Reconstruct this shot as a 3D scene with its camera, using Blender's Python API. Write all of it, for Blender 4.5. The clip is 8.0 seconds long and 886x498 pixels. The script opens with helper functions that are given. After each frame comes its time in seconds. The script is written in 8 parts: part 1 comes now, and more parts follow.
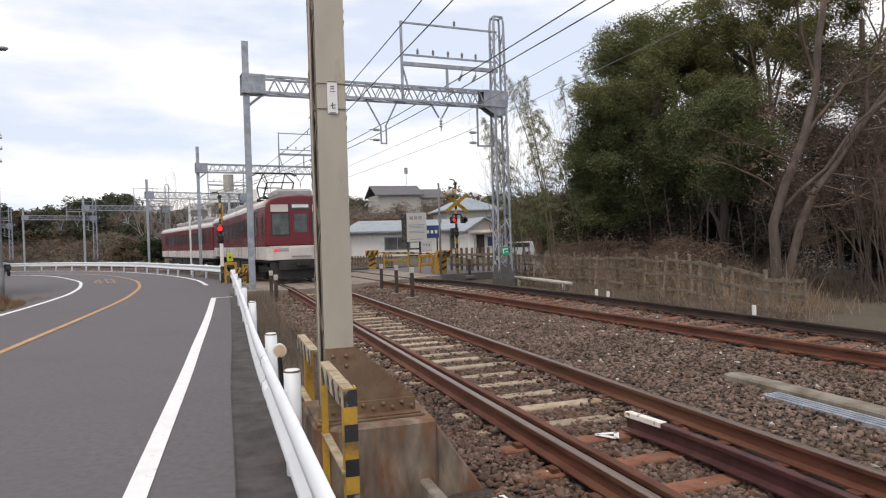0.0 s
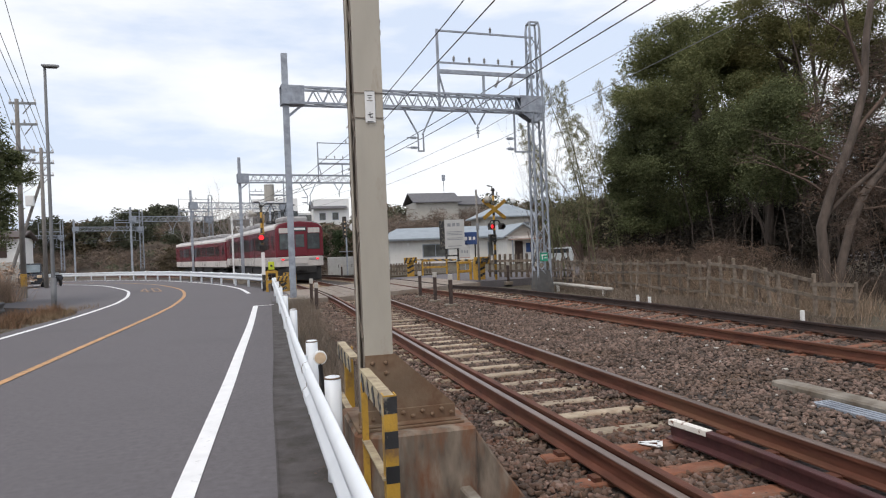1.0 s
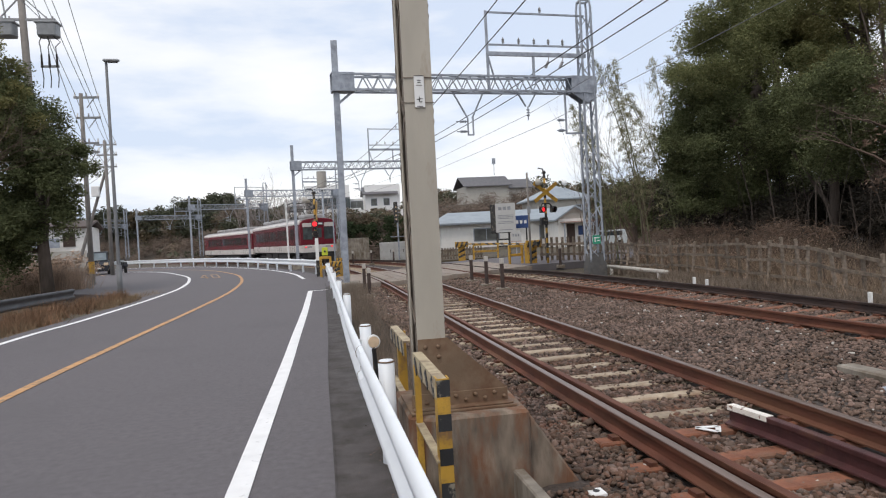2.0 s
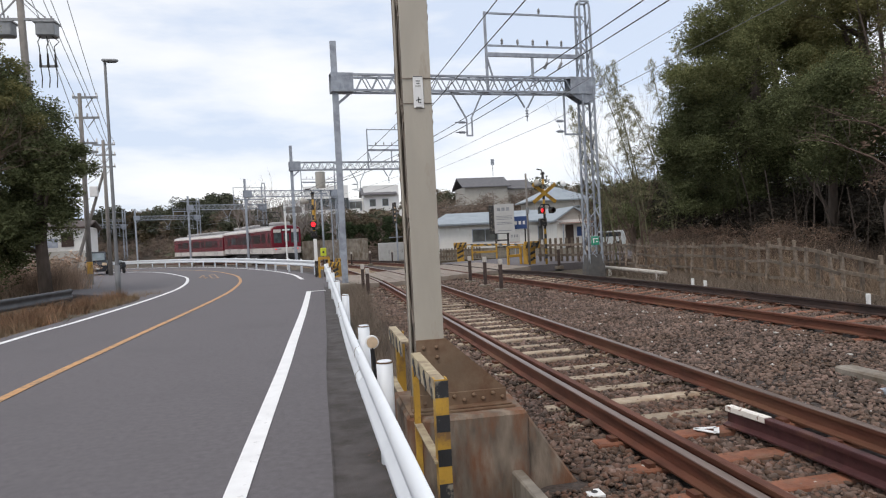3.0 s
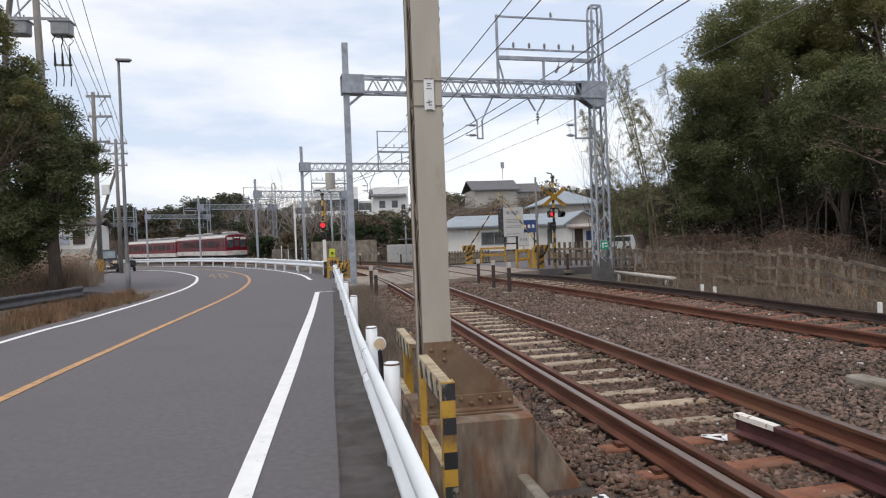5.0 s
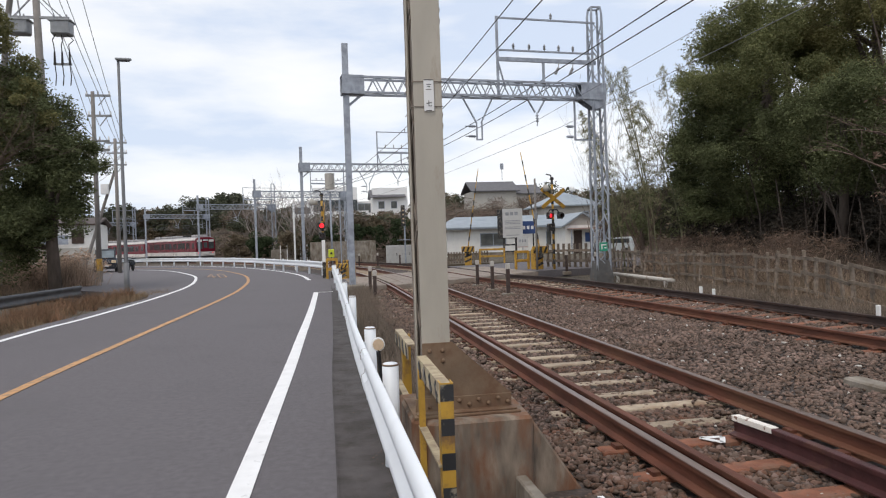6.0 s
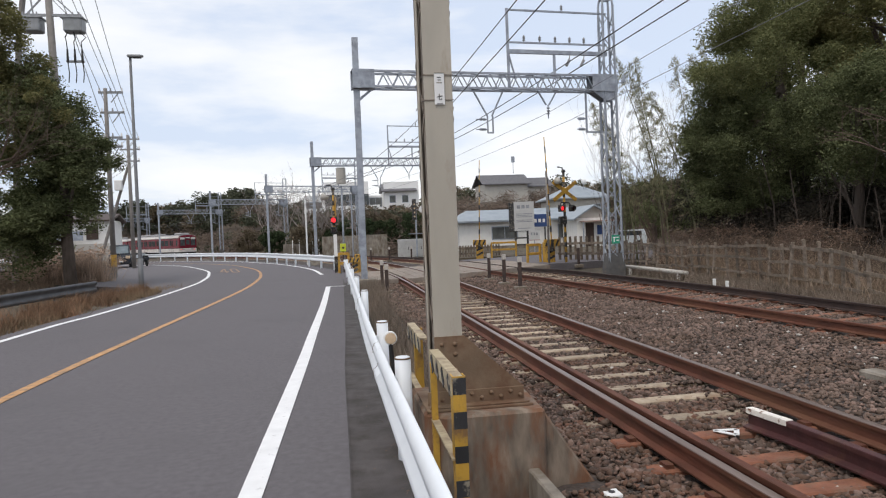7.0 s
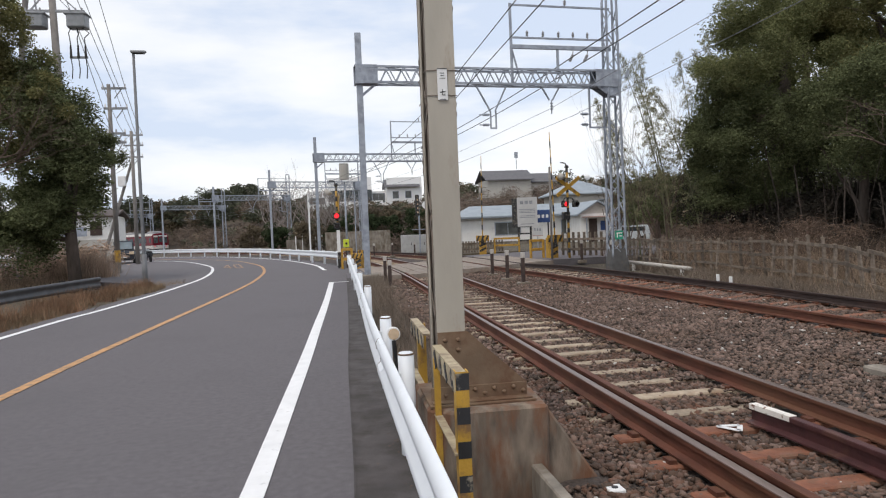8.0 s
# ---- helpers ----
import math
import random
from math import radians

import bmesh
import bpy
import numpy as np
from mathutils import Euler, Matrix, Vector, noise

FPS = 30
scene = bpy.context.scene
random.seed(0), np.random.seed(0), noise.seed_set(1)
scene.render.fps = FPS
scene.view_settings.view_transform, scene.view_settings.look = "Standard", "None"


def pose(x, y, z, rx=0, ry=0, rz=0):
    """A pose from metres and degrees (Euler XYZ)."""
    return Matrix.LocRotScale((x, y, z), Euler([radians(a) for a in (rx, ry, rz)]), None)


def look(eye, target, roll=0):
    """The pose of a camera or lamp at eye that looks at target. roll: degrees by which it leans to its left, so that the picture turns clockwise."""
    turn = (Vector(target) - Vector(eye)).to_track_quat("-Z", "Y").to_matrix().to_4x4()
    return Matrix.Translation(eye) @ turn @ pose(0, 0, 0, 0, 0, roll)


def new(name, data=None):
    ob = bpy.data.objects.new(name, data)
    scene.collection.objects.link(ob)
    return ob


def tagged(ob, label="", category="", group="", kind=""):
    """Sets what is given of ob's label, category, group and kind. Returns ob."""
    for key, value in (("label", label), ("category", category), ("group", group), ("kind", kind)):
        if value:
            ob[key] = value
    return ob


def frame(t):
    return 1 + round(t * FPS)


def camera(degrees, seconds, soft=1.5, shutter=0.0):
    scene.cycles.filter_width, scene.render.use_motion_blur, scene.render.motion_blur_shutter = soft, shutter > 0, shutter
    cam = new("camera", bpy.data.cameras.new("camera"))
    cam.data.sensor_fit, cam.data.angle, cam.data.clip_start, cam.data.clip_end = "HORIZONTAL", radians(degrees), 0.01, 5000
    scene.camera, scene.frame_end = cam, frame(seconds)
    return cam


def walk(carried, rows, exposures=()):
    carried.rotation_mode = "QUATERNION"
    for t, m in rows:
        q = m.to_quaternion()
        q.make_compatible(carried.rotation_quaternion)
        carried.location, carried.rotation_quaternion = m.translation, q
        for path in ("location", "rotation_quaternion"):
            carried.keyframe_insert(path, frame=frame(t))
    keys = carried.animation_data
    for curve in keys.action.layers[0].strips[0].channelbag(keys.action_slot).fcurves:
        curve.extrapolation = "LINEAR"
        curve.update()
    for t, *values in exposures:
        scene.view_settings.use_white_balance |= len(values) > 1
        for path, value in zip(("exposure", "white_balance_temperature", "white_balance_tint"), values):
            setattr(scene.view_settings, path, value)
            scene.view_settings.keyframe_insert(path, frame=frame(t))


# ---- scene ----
# The camera stands on the verge of the road, 1.55 m above it; y runs along the straight track.
EYE = 1.55
cam = camera(66.0, 8.0, soft=1.15)
PATH = (
    (0.0, -18.23, -0.72, 1.72), (0.2, -17.38, -0.59, 1.86), (0.5, -16.54, -0.37, 2.08), (0.7, -15.93, -0.19, 2.18), (1.0, -15.03, -0.04, 2.31), (1.2, -14.50, 0.0, 2.38), (1.5, -13.83, -0.32, 2.52), (1.7, -12.74, -0.62, 2.70),
    (2.0, -10.75, -1.17, 3.02), (2.2, -10.85, -1.34, 2.98), (3.3, -10.80, -1.03, 2.86), (3.5, -9.98, -1.03, 2.88), (4.0, -10.01, -0.91, 2.60), (4.5, -10.20, -0.83, 2.35),
    (4.7, -10.07, -0.88, 2.22), (5.8, -10.33, -0.83, 1.92),
    (6.0, -10.19, -0.80, 1.90), (6.5, -9.90, -0.85, 2.10), (7.0, -9.23, -1.30, 2.29), (7.5, -8.55, -1.73, 2.50),
    (8.0, -8.97, -1.65, 2.31))
walk(cam, [(t, pose(0, 0, EYE, 90 + p, r, y)) for t, y, p, r in PATH], ((0.0, 0.11, 6850, 13.5), (0.7, 0.09, 6650, 12.5), (1.2, 0.06, 6560, 12), (2.0, 0.03, 6560, 12), (8.0, 0.01, 6560, 12)))


# ---- sky and sun ----
def build_sky():
    w = bpy.data.worlds.new("overcast_sky")
    scene.world = w
    w.use_nodes = True
    nt = w.node_tree
    nt.nodes.clear()
    out = nt.nodes.new("ShaderNodeOutputWorld")
    bg = nt.nodes.new("ShaderNodeBackground")
    sky = nt.nodes.new("ShaderNodeTexSky")
    sky.sky_type, sky.sun_disc = "NISHITA", False
    sky.sun_elevation, sky.sun_rotation = radians(42), radians(-150)
    sky.air_density, sky.dust_density, sky.ozone_density = 1.0, 2.0, 1.0
    dim = nt.nodes.new("ShaderNodeMix")
    dim.data_type, dim.blend_type = "RGBA", "MULTIPLY"
    dim.inputs[0].default_value = 1.0
    dim.inputs[7].default_value = (SKY_BLUE, SKY_BLUE, SKY_BLUE, 1)
    nt.links.new(sky.outputs[0], dim.inputs[6])
    co = nt.nodes.new("ShaderNodeTexCoord")
    mp = nt.nodes.new("ShaderNodeMapping")
    mp.inputs["Scale"].default_value = (1.0, 1.0, 3.6)
    mp.inputs["Rotation"].default_value = (0, radians(8), 0)
    mp.inputs["Location"].default_value = (0.6, 0.25, 0.0)
    nt.links.new(co.outputs["Generated"], mp.inputs[0])
    n1 = nt.nodes.new("ShaderNodeTexNoise")
    n1.inputs["Scale"].default_value, n1.inputs["Detail"].default_value, n1.inputs["Roughness"].default_value = 2.3, 7.0, 0.52
    nt.links.new(mp.outputs[0], n1.inputs["Vector"])
    ramp = nt.nodes.new("ShaderNodeValToRGB")
    ramp.color_ramp.elements[0].position, ramp.color_ramp.elements[0].color = 0.42, (0.64, 0.735, 0.88, 1)
    ramp.color_ramp.elements[1].position, ramp.color_ramp.elements[1].color = 0.64, (0.99, 1.0, 1.005, 1)
    mid = ramp.color_ramp.elements.new(0.525)
    mid.color = (0.87, 0.91, 0.95, 1)
    nt.links.new(n1.outputs[0], ramp.inputs[0])
    mix = nt.nodes.new("ShaderNodeMix")
    mix.data_type = "RGBA"
    mix.inputs[0].default_value = 0.85
    nt.links.new(dim.outputs[2], mix.inputs[6])
    nt.links.new(ramp.outputs[0], mix.inputs[7])
    bg.inputs[1].default_value = SKY_STRENGTH
    nt.links.new(mix.outputs[2], bg.inputs[0])
    nt.links.new(bg.outputs[0], out.inputs[0])


SKY_BLUE, SKY_STRENGTH = 0.10, 1.15
build_sky()
sun_data = bpy.data.lights.new("sun", "SUN")
sun_data.energy, sun_data.angle, sun_data.color = 1.3, radians(14), (1.0, 0.92, 0.82)
sun = new("sun", sun_data)
sun.matrix_world = look((0, 0, 60), (22, 26, 0))
scene.view_settings.exposure = 0.0


# ---- materials ----
def mat(name, color, rough=0.7, metal=0.0, var=0.25, scale=6.0, bump=0.2, bump_scale=60.0, second=None, spot=(0.5, 0.65),
        spot_scale=1.5, glow=None, per_object=0.0, per_island=0.0, stretch=(1, 1, 1), leaf=False, bump_dist=0.01):
    m = bpy.data.materials.new(name)
    m.use_nodes = True
    nt = m.node_tree
    b = nt.nodes["Principled BSDF"]
    L = nt.links.new
    co = nt.nodes.new("ShaderNodeTexCoord")
    mp = nt.nodes.new("ShaderNodeMapping")
    mp.inputs["Scale"].default_value = stretch
    L(co.outputs["Object"], mp.inputs[0])
    n1 = nt.nodes.new("ShaderNodeTexNoise")
    n1.inputs["Scale"].default_value, n1.inputs["Detail"].default_value = scale, 6.0
    L(mp.outputs[0], n1.inputs["Vector"])
    lo = [max(0.0, c * (1 - var)) for c in color] + [1]
    hi = [min(1.0, c * (1 + var)) for c in color] + [1]
    r1 = nt.nodes.new("ShaderNodeValToRGB")
    r1.color_ramp.elements[0].position, r1.color_ramp.elements[0].color = 0.3, lo
    r1.color_ramp.elements[1].position, r1.color_ramp.elements[1].color = 0.7, hi
    L(n1.outputs[0], r1.inputs[0])
    col = r1.outputs[0]
    if second:
        n2 = nt.nodes.new("ShaderNodeTexNoise")
        n2.inputs["Scale"].default_value, n2.inputs["Detail"].default_value, n2.inputs["Roughness"].default_value = spot_scale, 8.0, 0.65
        L(mp.outputs[0], n2.inputs["Vector"])
        r2 = nt.nodes.new("ShaderNodeMapRange")
        r2.inputs[1].default_value, r2.inputs[2].default_value = spot
        L(n2.outputs[0], r2.inputs[0])
        mx = nt.nodes.new("ShaderNodeMix")
        mx.data_type = "RGBA"
        L(r2.outputs[0], mx.inputs[0])
        L(col, mx.inputs[6])
        mx.inputs[7].default_value = (*second, 1)
        col = mx.outputs[2]
    for amount, source in ((per_object, "obj"), (per_island, "isl")):
        if amount:
            if source == "obj":
                rnd = nt.nodes.new("ShaderNodeObjectInfo").outputs["Random"]
            else:
                rnd = nt.nodes.new("ShaderNodeNewGeometry").outputs["Random Per Island"]
            mr = nt.nodes.new("ShaderNodeMapRange")
            mr.inputs[3].default_value, mr.inputs[4].default_value = 1 - amount, 1 + amount
            L(rnd, mr.inputs[0])
            hsv = nt.nodes.new("ShaderNodeHueSaturation")
            L(mr.outputs[0], hsv.inputs["Value"])
            L(col, hsv.inputs["Color"])
            if source == "isl":
                mh = nt.nodes.new("ShaderNodeMapRange")
                mh.inputs[3].default_value, mh.inputs[4].default_value = 0.508, 0.492
                L(rnd, mh.inputs[0])
                L(mh.outputs[0], hsv.inputs["Hue"])
            col = hsv.outputs[0]
    L(col, b.inputs["Base Color"])
    b.inputs["Roughness"].default_value, b.inputs["Metallic"].default_value = rough, metal
    if bump:
        n3 = nt.nodes.new("ShaderNodeTexNoise")
        n3.inputs["Scale"].default_value, n3.inputs["Detail"].default_value = bump_scale, 4.0
        L(mp.outputs[0], n3.inputs["Vector"])
        bp = nt.nodes.new("ShaderNodeBump")
        bp.inputs["Strength"].default_value, bp.inputs["Distance"].default_value = bump, bump_dist
        L(n3.outputs[0], bp.inputs["Height"])
        L(bp.outputs[0], b.inputs["Normal"])
    if leaf:
        b.inputs["Specular IOR Level"].default_value = 0.15
        tr = nt.nodes.new("ShaderNodeBsdfTranslucent")
        L(col, tr.inputs[0])
        ms = nt.nodes.new("ShaderNodeMixShader")
        ms.inputs[0].default_value = 0.3
        L(b.outputs[0], ms.inputs[1])
        L(tr.outputs[0], ms.inputs[2])
        L(ms.outputs[0], nt.nodes["Material Output"].inputs[0])
    if glow:
        b.inputs["Emission Color"].default_value, b.inputs["Emission Strength"].default_value = (*glow[:3], 1), glow[3]
    return m


M_ASPHALT = mat("asphalt", (0.120, 0.110, 0.117), 0.86, var=0.13, scale=16, bump=0.8, bump_scale=170, second=(0.103, 0.096, 0.101), spot=(0.5, 0.78), spot_scale=0.5, bump_dist=0.006)
M_GUTTER = mat("gutter_asphalt", (0.070, 0.062, 0.061), 0.9, var=0.35, scale=3, bump=0.5, bump_scale=110, second=(0.040, 0.033, 0.029), spot=(0.46, 0.64), spot_scale=2.4)
M_LINE = mat("white_road_paint", (0.80, 0.80, 0.80), 0.7, var=0.06, scale=5, bump=0.3, bump_scale=150, second=(0.45, 0.45, 0.45), spot=(0.62, 0.75), spot_scale=9)
M_ORANGE = mat("orange_road_paint", (0.52, 0.285, 0.125), 0.75, var=0.12, scale=6, bump=0.3, bump_scale=150, second=(0.25, 0.18, 0.12), spot=(0.47, 0.66), spot_scale=9)
M_SOIL = mat("verge_soil", (0.078, 0.064, 0.046), 0.95, var=0.4, scale=2, bump=0.8, bump_scale=25, second=(0.105, 0.085, 0.056), spot=(0.4, 0.6), spot_scale=0.4, bump_dist=0.04)
M_BALLAST = mat("ballast_bed", (0.066, 0.050, 0.042), 0.95, var=0.5, scale=20, bump=1.0, bump_scale=22, second=(0.055, 0.045, 0.040), spot=(0.45, 0.6), spot_scale=14, bump_dist=0.03)
M_STONE = mat("ballast_stone", (0.142, 0.098, 0.077), 0.9, var=0.35, scale=1.2, bump=0.4, bump_scale=90, second=(0.118, 0.077, 0.054), spot=(0.48, 0.66), spot_scale=0.8, per_island=0.6)
M_STONE_RUSTY = mat("rusty_ballast_stone", (0.118, 0.074, 0.054), 0.9, var=0.4, scale=2.5, bump=0.4, bump_scale=90, second=(0.12, 0.062, 0.038), spot=(0.42, 0.6), spot_scale=2.2, per_island=0.5)
M_RAIL = mat("rusty_rail_steel", (0.128, 0.046, 0.027), 0.72, 0.25, var=0.35, scale=9, bump=0.35, bump_scale=70, second=(0.15, 0.066, 0.036), spot=(0.5, 0.64), spot_scale=3, stretch=(1, 0.25, 1))
# Near-black brown for the further track's outer rail, darker than M_RAIL.
M_RAIL_OUTER = mat("dark_outer_rail_steel", (0.042, 0.026, 0.022), 0.75, 0.2, var=0.35, scale=9, bump=0.3, bump_scale=70, second=(0.075, 0.04, 0.028), spot=(0.52, 0.66), spot_scale=3, stretch=(1, 0.25, 1))
M_RAILTOP = mat("polished_rail_head", (0.27, 0.20, 0.17), 0.38, 0.75, var=0.25, scale=12, bump=0.1, bump_scale=80, stretch=(1, 0.05, 1))
M_RAIL_DARK = mat("maroon_rail_steel", (0.075, 0.026, 0.026), 0.55, 0.2, var=0.3, scale=7, bump=0.25, bump_scale=60, second=(0.11, 0.05, 0.032), spot=(0.55, 0.7), spot_scale=4)
M_SLEEPER = mat("concrete_sleeper", (0.37, 0.30, 0.22), 0.9, var=0.2, scale=10, bump=0.5, bump_scale=60, second=(0.25, 0.17, 0.11), spot=(0.48, 0.68), spot_scale=3, per_object=0.25)
M_SLEEPER_RUST = mat("rust_stained_sleeper", (0.215, 0.085, 0.048), 0.9, var=0.3, scale=8, bump=0.5, bump_scale=60, second=(0.15, 0.10, 0.07), spot=(0.5, 0.68), spot_scale=3, per_object=0.2)
M_CONCRETE = mat("weathered_concrete", (0.25, 0.222, 0.185), 0.92, var=0.3, scale=5, bump=0.6, bump_scale=45, second=(0.12, 0.09, 0.062), spot=(0.45, 0.66), spot_scale=2.2, stretch=(1, 1, 0.45))
M_CONCRETE_RUST = mat("rust_streaked_concrete", (0.190, 0.150, 0.115), 0.95, var=0.45, scale=12, bump=0.9, bump_scale=38, second=(0.185, 0.088, 0.048), spot=(0.42, 0.58), spot_scale=4.5, stretch=(1, 1, 0.3))
M_POLE = mat("grey_green_painted_steel", (0.41, 0.375, 0.315), 0.6, var=0.12, scale=3, bump=0.15, bump_scale=40, second=(0.27, 0.19, 0.13), spot=(0.53, 0.68), spot_scale=2.6, stretch=(1, 1, 0.35))
# Darker, mottled grey-brown for the pole's sides, back and lacing.
M_POLE_SIDE = mat("darker_pole_steel", (0.19, 0.155, 0.125), 0.8, var=0.4, scale=4, bump=0.3, bump_scale=40, second=(0.22, 0.17, 0.13), spot=(0.5, 0.64), spot_scale=4)
M_POLE_RUST = mat("rusty_gusset_steel", (0.20, 0.135, 0.085), 0.72, var=0.2, scale=4, bump=0.25, bump_scale=50, second=(0.135, 0.073, 0.040), spot=(0.45, 0.62), spot_scale=3)
M_GALV = mat("galvanised_steel", (0.34, 0.37, 0.42), 0.55, 0.25, var=0.18, scale=5, bump=0.1, bump_scale=40, second=(0.24, 0.26, 0.30), spot=(0.5, 0.66), spot_scale=3)
M_GUARD = mat("white_guard_rail_paint", (0.75, 0.785, 0.82), 0.42, var=0.05, scale=4, bump=0.06, bump_scale=20, second=(0.55, 0.55, 0.53), spot=(0.62, 0.76), spot_scale=4)
M_OLDGUARD = mat("dull_guard_rail_steel", (0.085, 0.087, 0.093), 0.6, 0.3, var=0.25, scale=4, bump=0.15, bump_scale=30)
M_YELLOW = mat("worn_yellow_paint", (0.47, 0.27, 0.035), 0.6, var=0.15, scale=5, bump=0.25, bump_scale=50, second=(0.20, 0.11, 0.045), spot=(0.52, 0.66), spot_scale=6)
M_YELLOW_PALE = mat("faded_yellow_paint", (0.45, 0.375, 0.245), 0.7, var=0.15, scale=6, bump=0.3, bump_scale=50, second=(0.25, 0.19, 0.13), spot=(0.45, 0.62), spot_scale=7)
M_BLACK = mat("black_paint", (0.022, 0.022, 0.024), 0.6, var=0.3, scale=6, bump=0.2, bump_scale=50, second=(0.26, 0.23, 0.18), spot=(0.54, 0.62), spot_scale=11)
M_WHITE = mat("white_painted_metal", (0.78, 0.78, 0.77), 0.5, var=0.06, scale=4, bump=0.08, bump_scale=30, second=(0.5, 0.47, 0.42), spot=(0.62, 0.78), spot_scale=4)
M_CHIPPED = mat("chipped_white_paint", (0.74, 0.70, 0.64), 0.6, var=0.1, scale=8, bump=0.2, bump_scale=60, second=(0.20, 0.09, 0.05), spot=(0.54, 0.60), spot_scale=14)
M_CAP = mat("weathered_white_cap", (0.50, 0.47, 0.43), 0.7, var=0.15, scale=8, bump=0.15, bump_scale=40, second=(0.26, 0.20, 0.16), spot=(0.5, 0.68), spot_scale=8)
M_FOOT = mat("dark_grey_coating", (0.085, 0.083, 0.082), 0.8, var=0.2, scale=5, bump=0.3, bump_scale=40, second=(0.13, 0.11, 0.095), spot=(0.52, 0.7), spot_scale=3)
M_CABINET = mat("grey_cabinet_paint", (0.44, 0.44, 0.43), 0.55, var=0.08, scale=4, bump=0.08, bump_scale=30, second=(0.30, 0.28, 0.25), spot=(0.55, 0.75), spot_scale=3)
M_LAMP_POST = mat("dull_grey_lamp_steel", (0.155, 0.16, 0.168), 0.65, 0.1, var=0.2, scale=3, bump=0.1, bump_scale=40)
M_LENS = mat("reflector_lens", (0.66, 0.50, 0.34), 0.25, var=0.12, scale=30, bump=0.2, bump_scale=150)
M_BROWN_POST = mat("brown_painted_post", (0.055, 0.036, 0.030), 0.75, var=0.3, scale=6, bump=0.3, bump_scale=40)
M_WIRE = mat("dark_wire", (0.035, 0.035, 0.038), 0.6, var=0.2, scale=4, bump=0)
M_WIRE_GREY = mat("grey_wire", (0.22, 0.23, 0.25), 0.6, var=0.2, scale=4, bump=0)
M_INSUL = mat("porcelain_insulator", (0.30, 0.30, 0.31), 0.3, var=0.1, scale=6, bump=0)
M_MAROON = mat("maroon_train_paint", (0.150, 0.011, 0.022), 0.26, var=0.08, scale=1.5, bump=0.03, bump_scale=8, second=(0.14, 0.012, 0.022), spot=(0.55, 0.75), spot_scale=0.8)
M_CREAM = mat("cream_train_paint", (0.62, 0.58, 0.55), 0.4, var=0.06, scale=1.2, bump=0.03, bump_scale=8, second=(0.42, 0.38, 0.35), spot=(0.52, 0.75), spot_scale=0.9)
M_TROOF = mat("train_roof_grey", (0.33, 0.32, 0.32), 0.7, var=0.15, scale=2, bump=0.1, bump_scale=20)
M_UNDER = mat("train_underframe", (0.032, 0.030, 0.030), 0.8, var=0.3, scale=3, bump=0.2, bump_scale=20)
M_CABGLASS = mat("cab_window_glass", (0.075, 0.092, 0.095), 0.1, var=0.3, scale=1.6, bump=0, second=(0.05, 0.055, 0.06), spot=(0.45, 0.6), spot_scale=2.2)
M_GLASS = mat("dark_window_glass", (0.035, 0.045, 0.05), 0.08, var=0.2, scale=1, bump=0)
M_TAIL = mat("red_signal_light", (0.5, 0.02, 0.02), 0.3, bump=0, glow=(1.0, 0.02, 0.03, 1.7))
M_LAMP_OFF = mat("dark_lens", (0.03, 0.012, 0.012), 0.25, bump=0)
M_GREENSIGN = mat("green_sign", (0.02, 0.30, 0.18), 0.5, var=0.1, bump=0)
M_BLUESIGN = mat("blue_sign", (0.03, 0.07, 0.21), 0.5, var=0.12, bump=0)
M_LIME = mat("lime_yellow_box", (0.55, 0.62, 0.04), 0.5, var=0.1, bump=0.1)
M_BOARD = mat("notice_board_face", (0.50, 0.50, 0.49), 0.5, var=0.06, scale=4, bump=0.05)
M_INK = mat("grey_print", (0.26, 0.27, 0.29), 0.6, bump=0)
M_WOOD_FENCE = mat("weathered_fence_wood", (0.178, 0.142, 0.110), 0.9, var=0.3, scale=9, bump=0.5, bump_scale=50, second=(0.09, 0.072, 0.055), spot=(0.48, 0.65), spot_scale=4, per_object=0.25)
M_WOOD_POST = mat("split_post_wood", (0.235, 0.190, 0.150), 0.9, var=0.3, scale=9, bump=0.5, bump_scale=50, second=(0.12, 0.094, 0.07), spot=(0.48, 0.65), spot_scale=4, per_object=0.35)
M_DECK = mat("crossing_deck", (0.26, 0.22, 0.185), 0.9, var=0.2, scale=5, bump=0.4, bump_scale=40, second=(0.20, 0.14, 0.10), spot=(0.5, 0.68), spot_scale=2, per_object=0.12)
M_PLASTER = mat("white_plaster", (0.74, 0.73, 0.70), 0.85, var=0.05, scale=2, bump=0.1, bump_scale=30, second=(0.6, 0.58, 0.54), spot=(0.55, 0.75), spot_scale=1.2)
M_BEIGE = mat("beige_plaster", (0.44, 0.42, 0.38), 0.85, var=0.08, scale=2, bump=0.1, bump_scale=30)
M_ROOF_BLUE = mat("pale_blue_sheet_roof", (0.285, 0.325, 0.36), 0.55, 0.1, var=0.08, scale=1.5, bump=0.1, bump_scale=20, second=(0.24, 0.28, 0.31), spot=(0.5, 0.7), spot_scale=1.0)
M_ROOF_GREY = mat("grey_tile_roof", (0.115, 0.113, 0.12), 0.7, var=0.2, scale=3, bump=0.3, bump_scale=15)
M_WINDOW = mat("house_window_glass", (0.12, 0.125, 0.12), 0.12, var=0.3, scale=1.5, bump=0)
M_DOOR = mat("dark_brown_door", (0.055, 0.032, 0.024), 0.6, var=0.2, bump=0.1)
M_PINKROOF = mat("faded_porch_roof", (0.42, 0.30, 0.26), 0.7, var=0.12, bump=0.1)
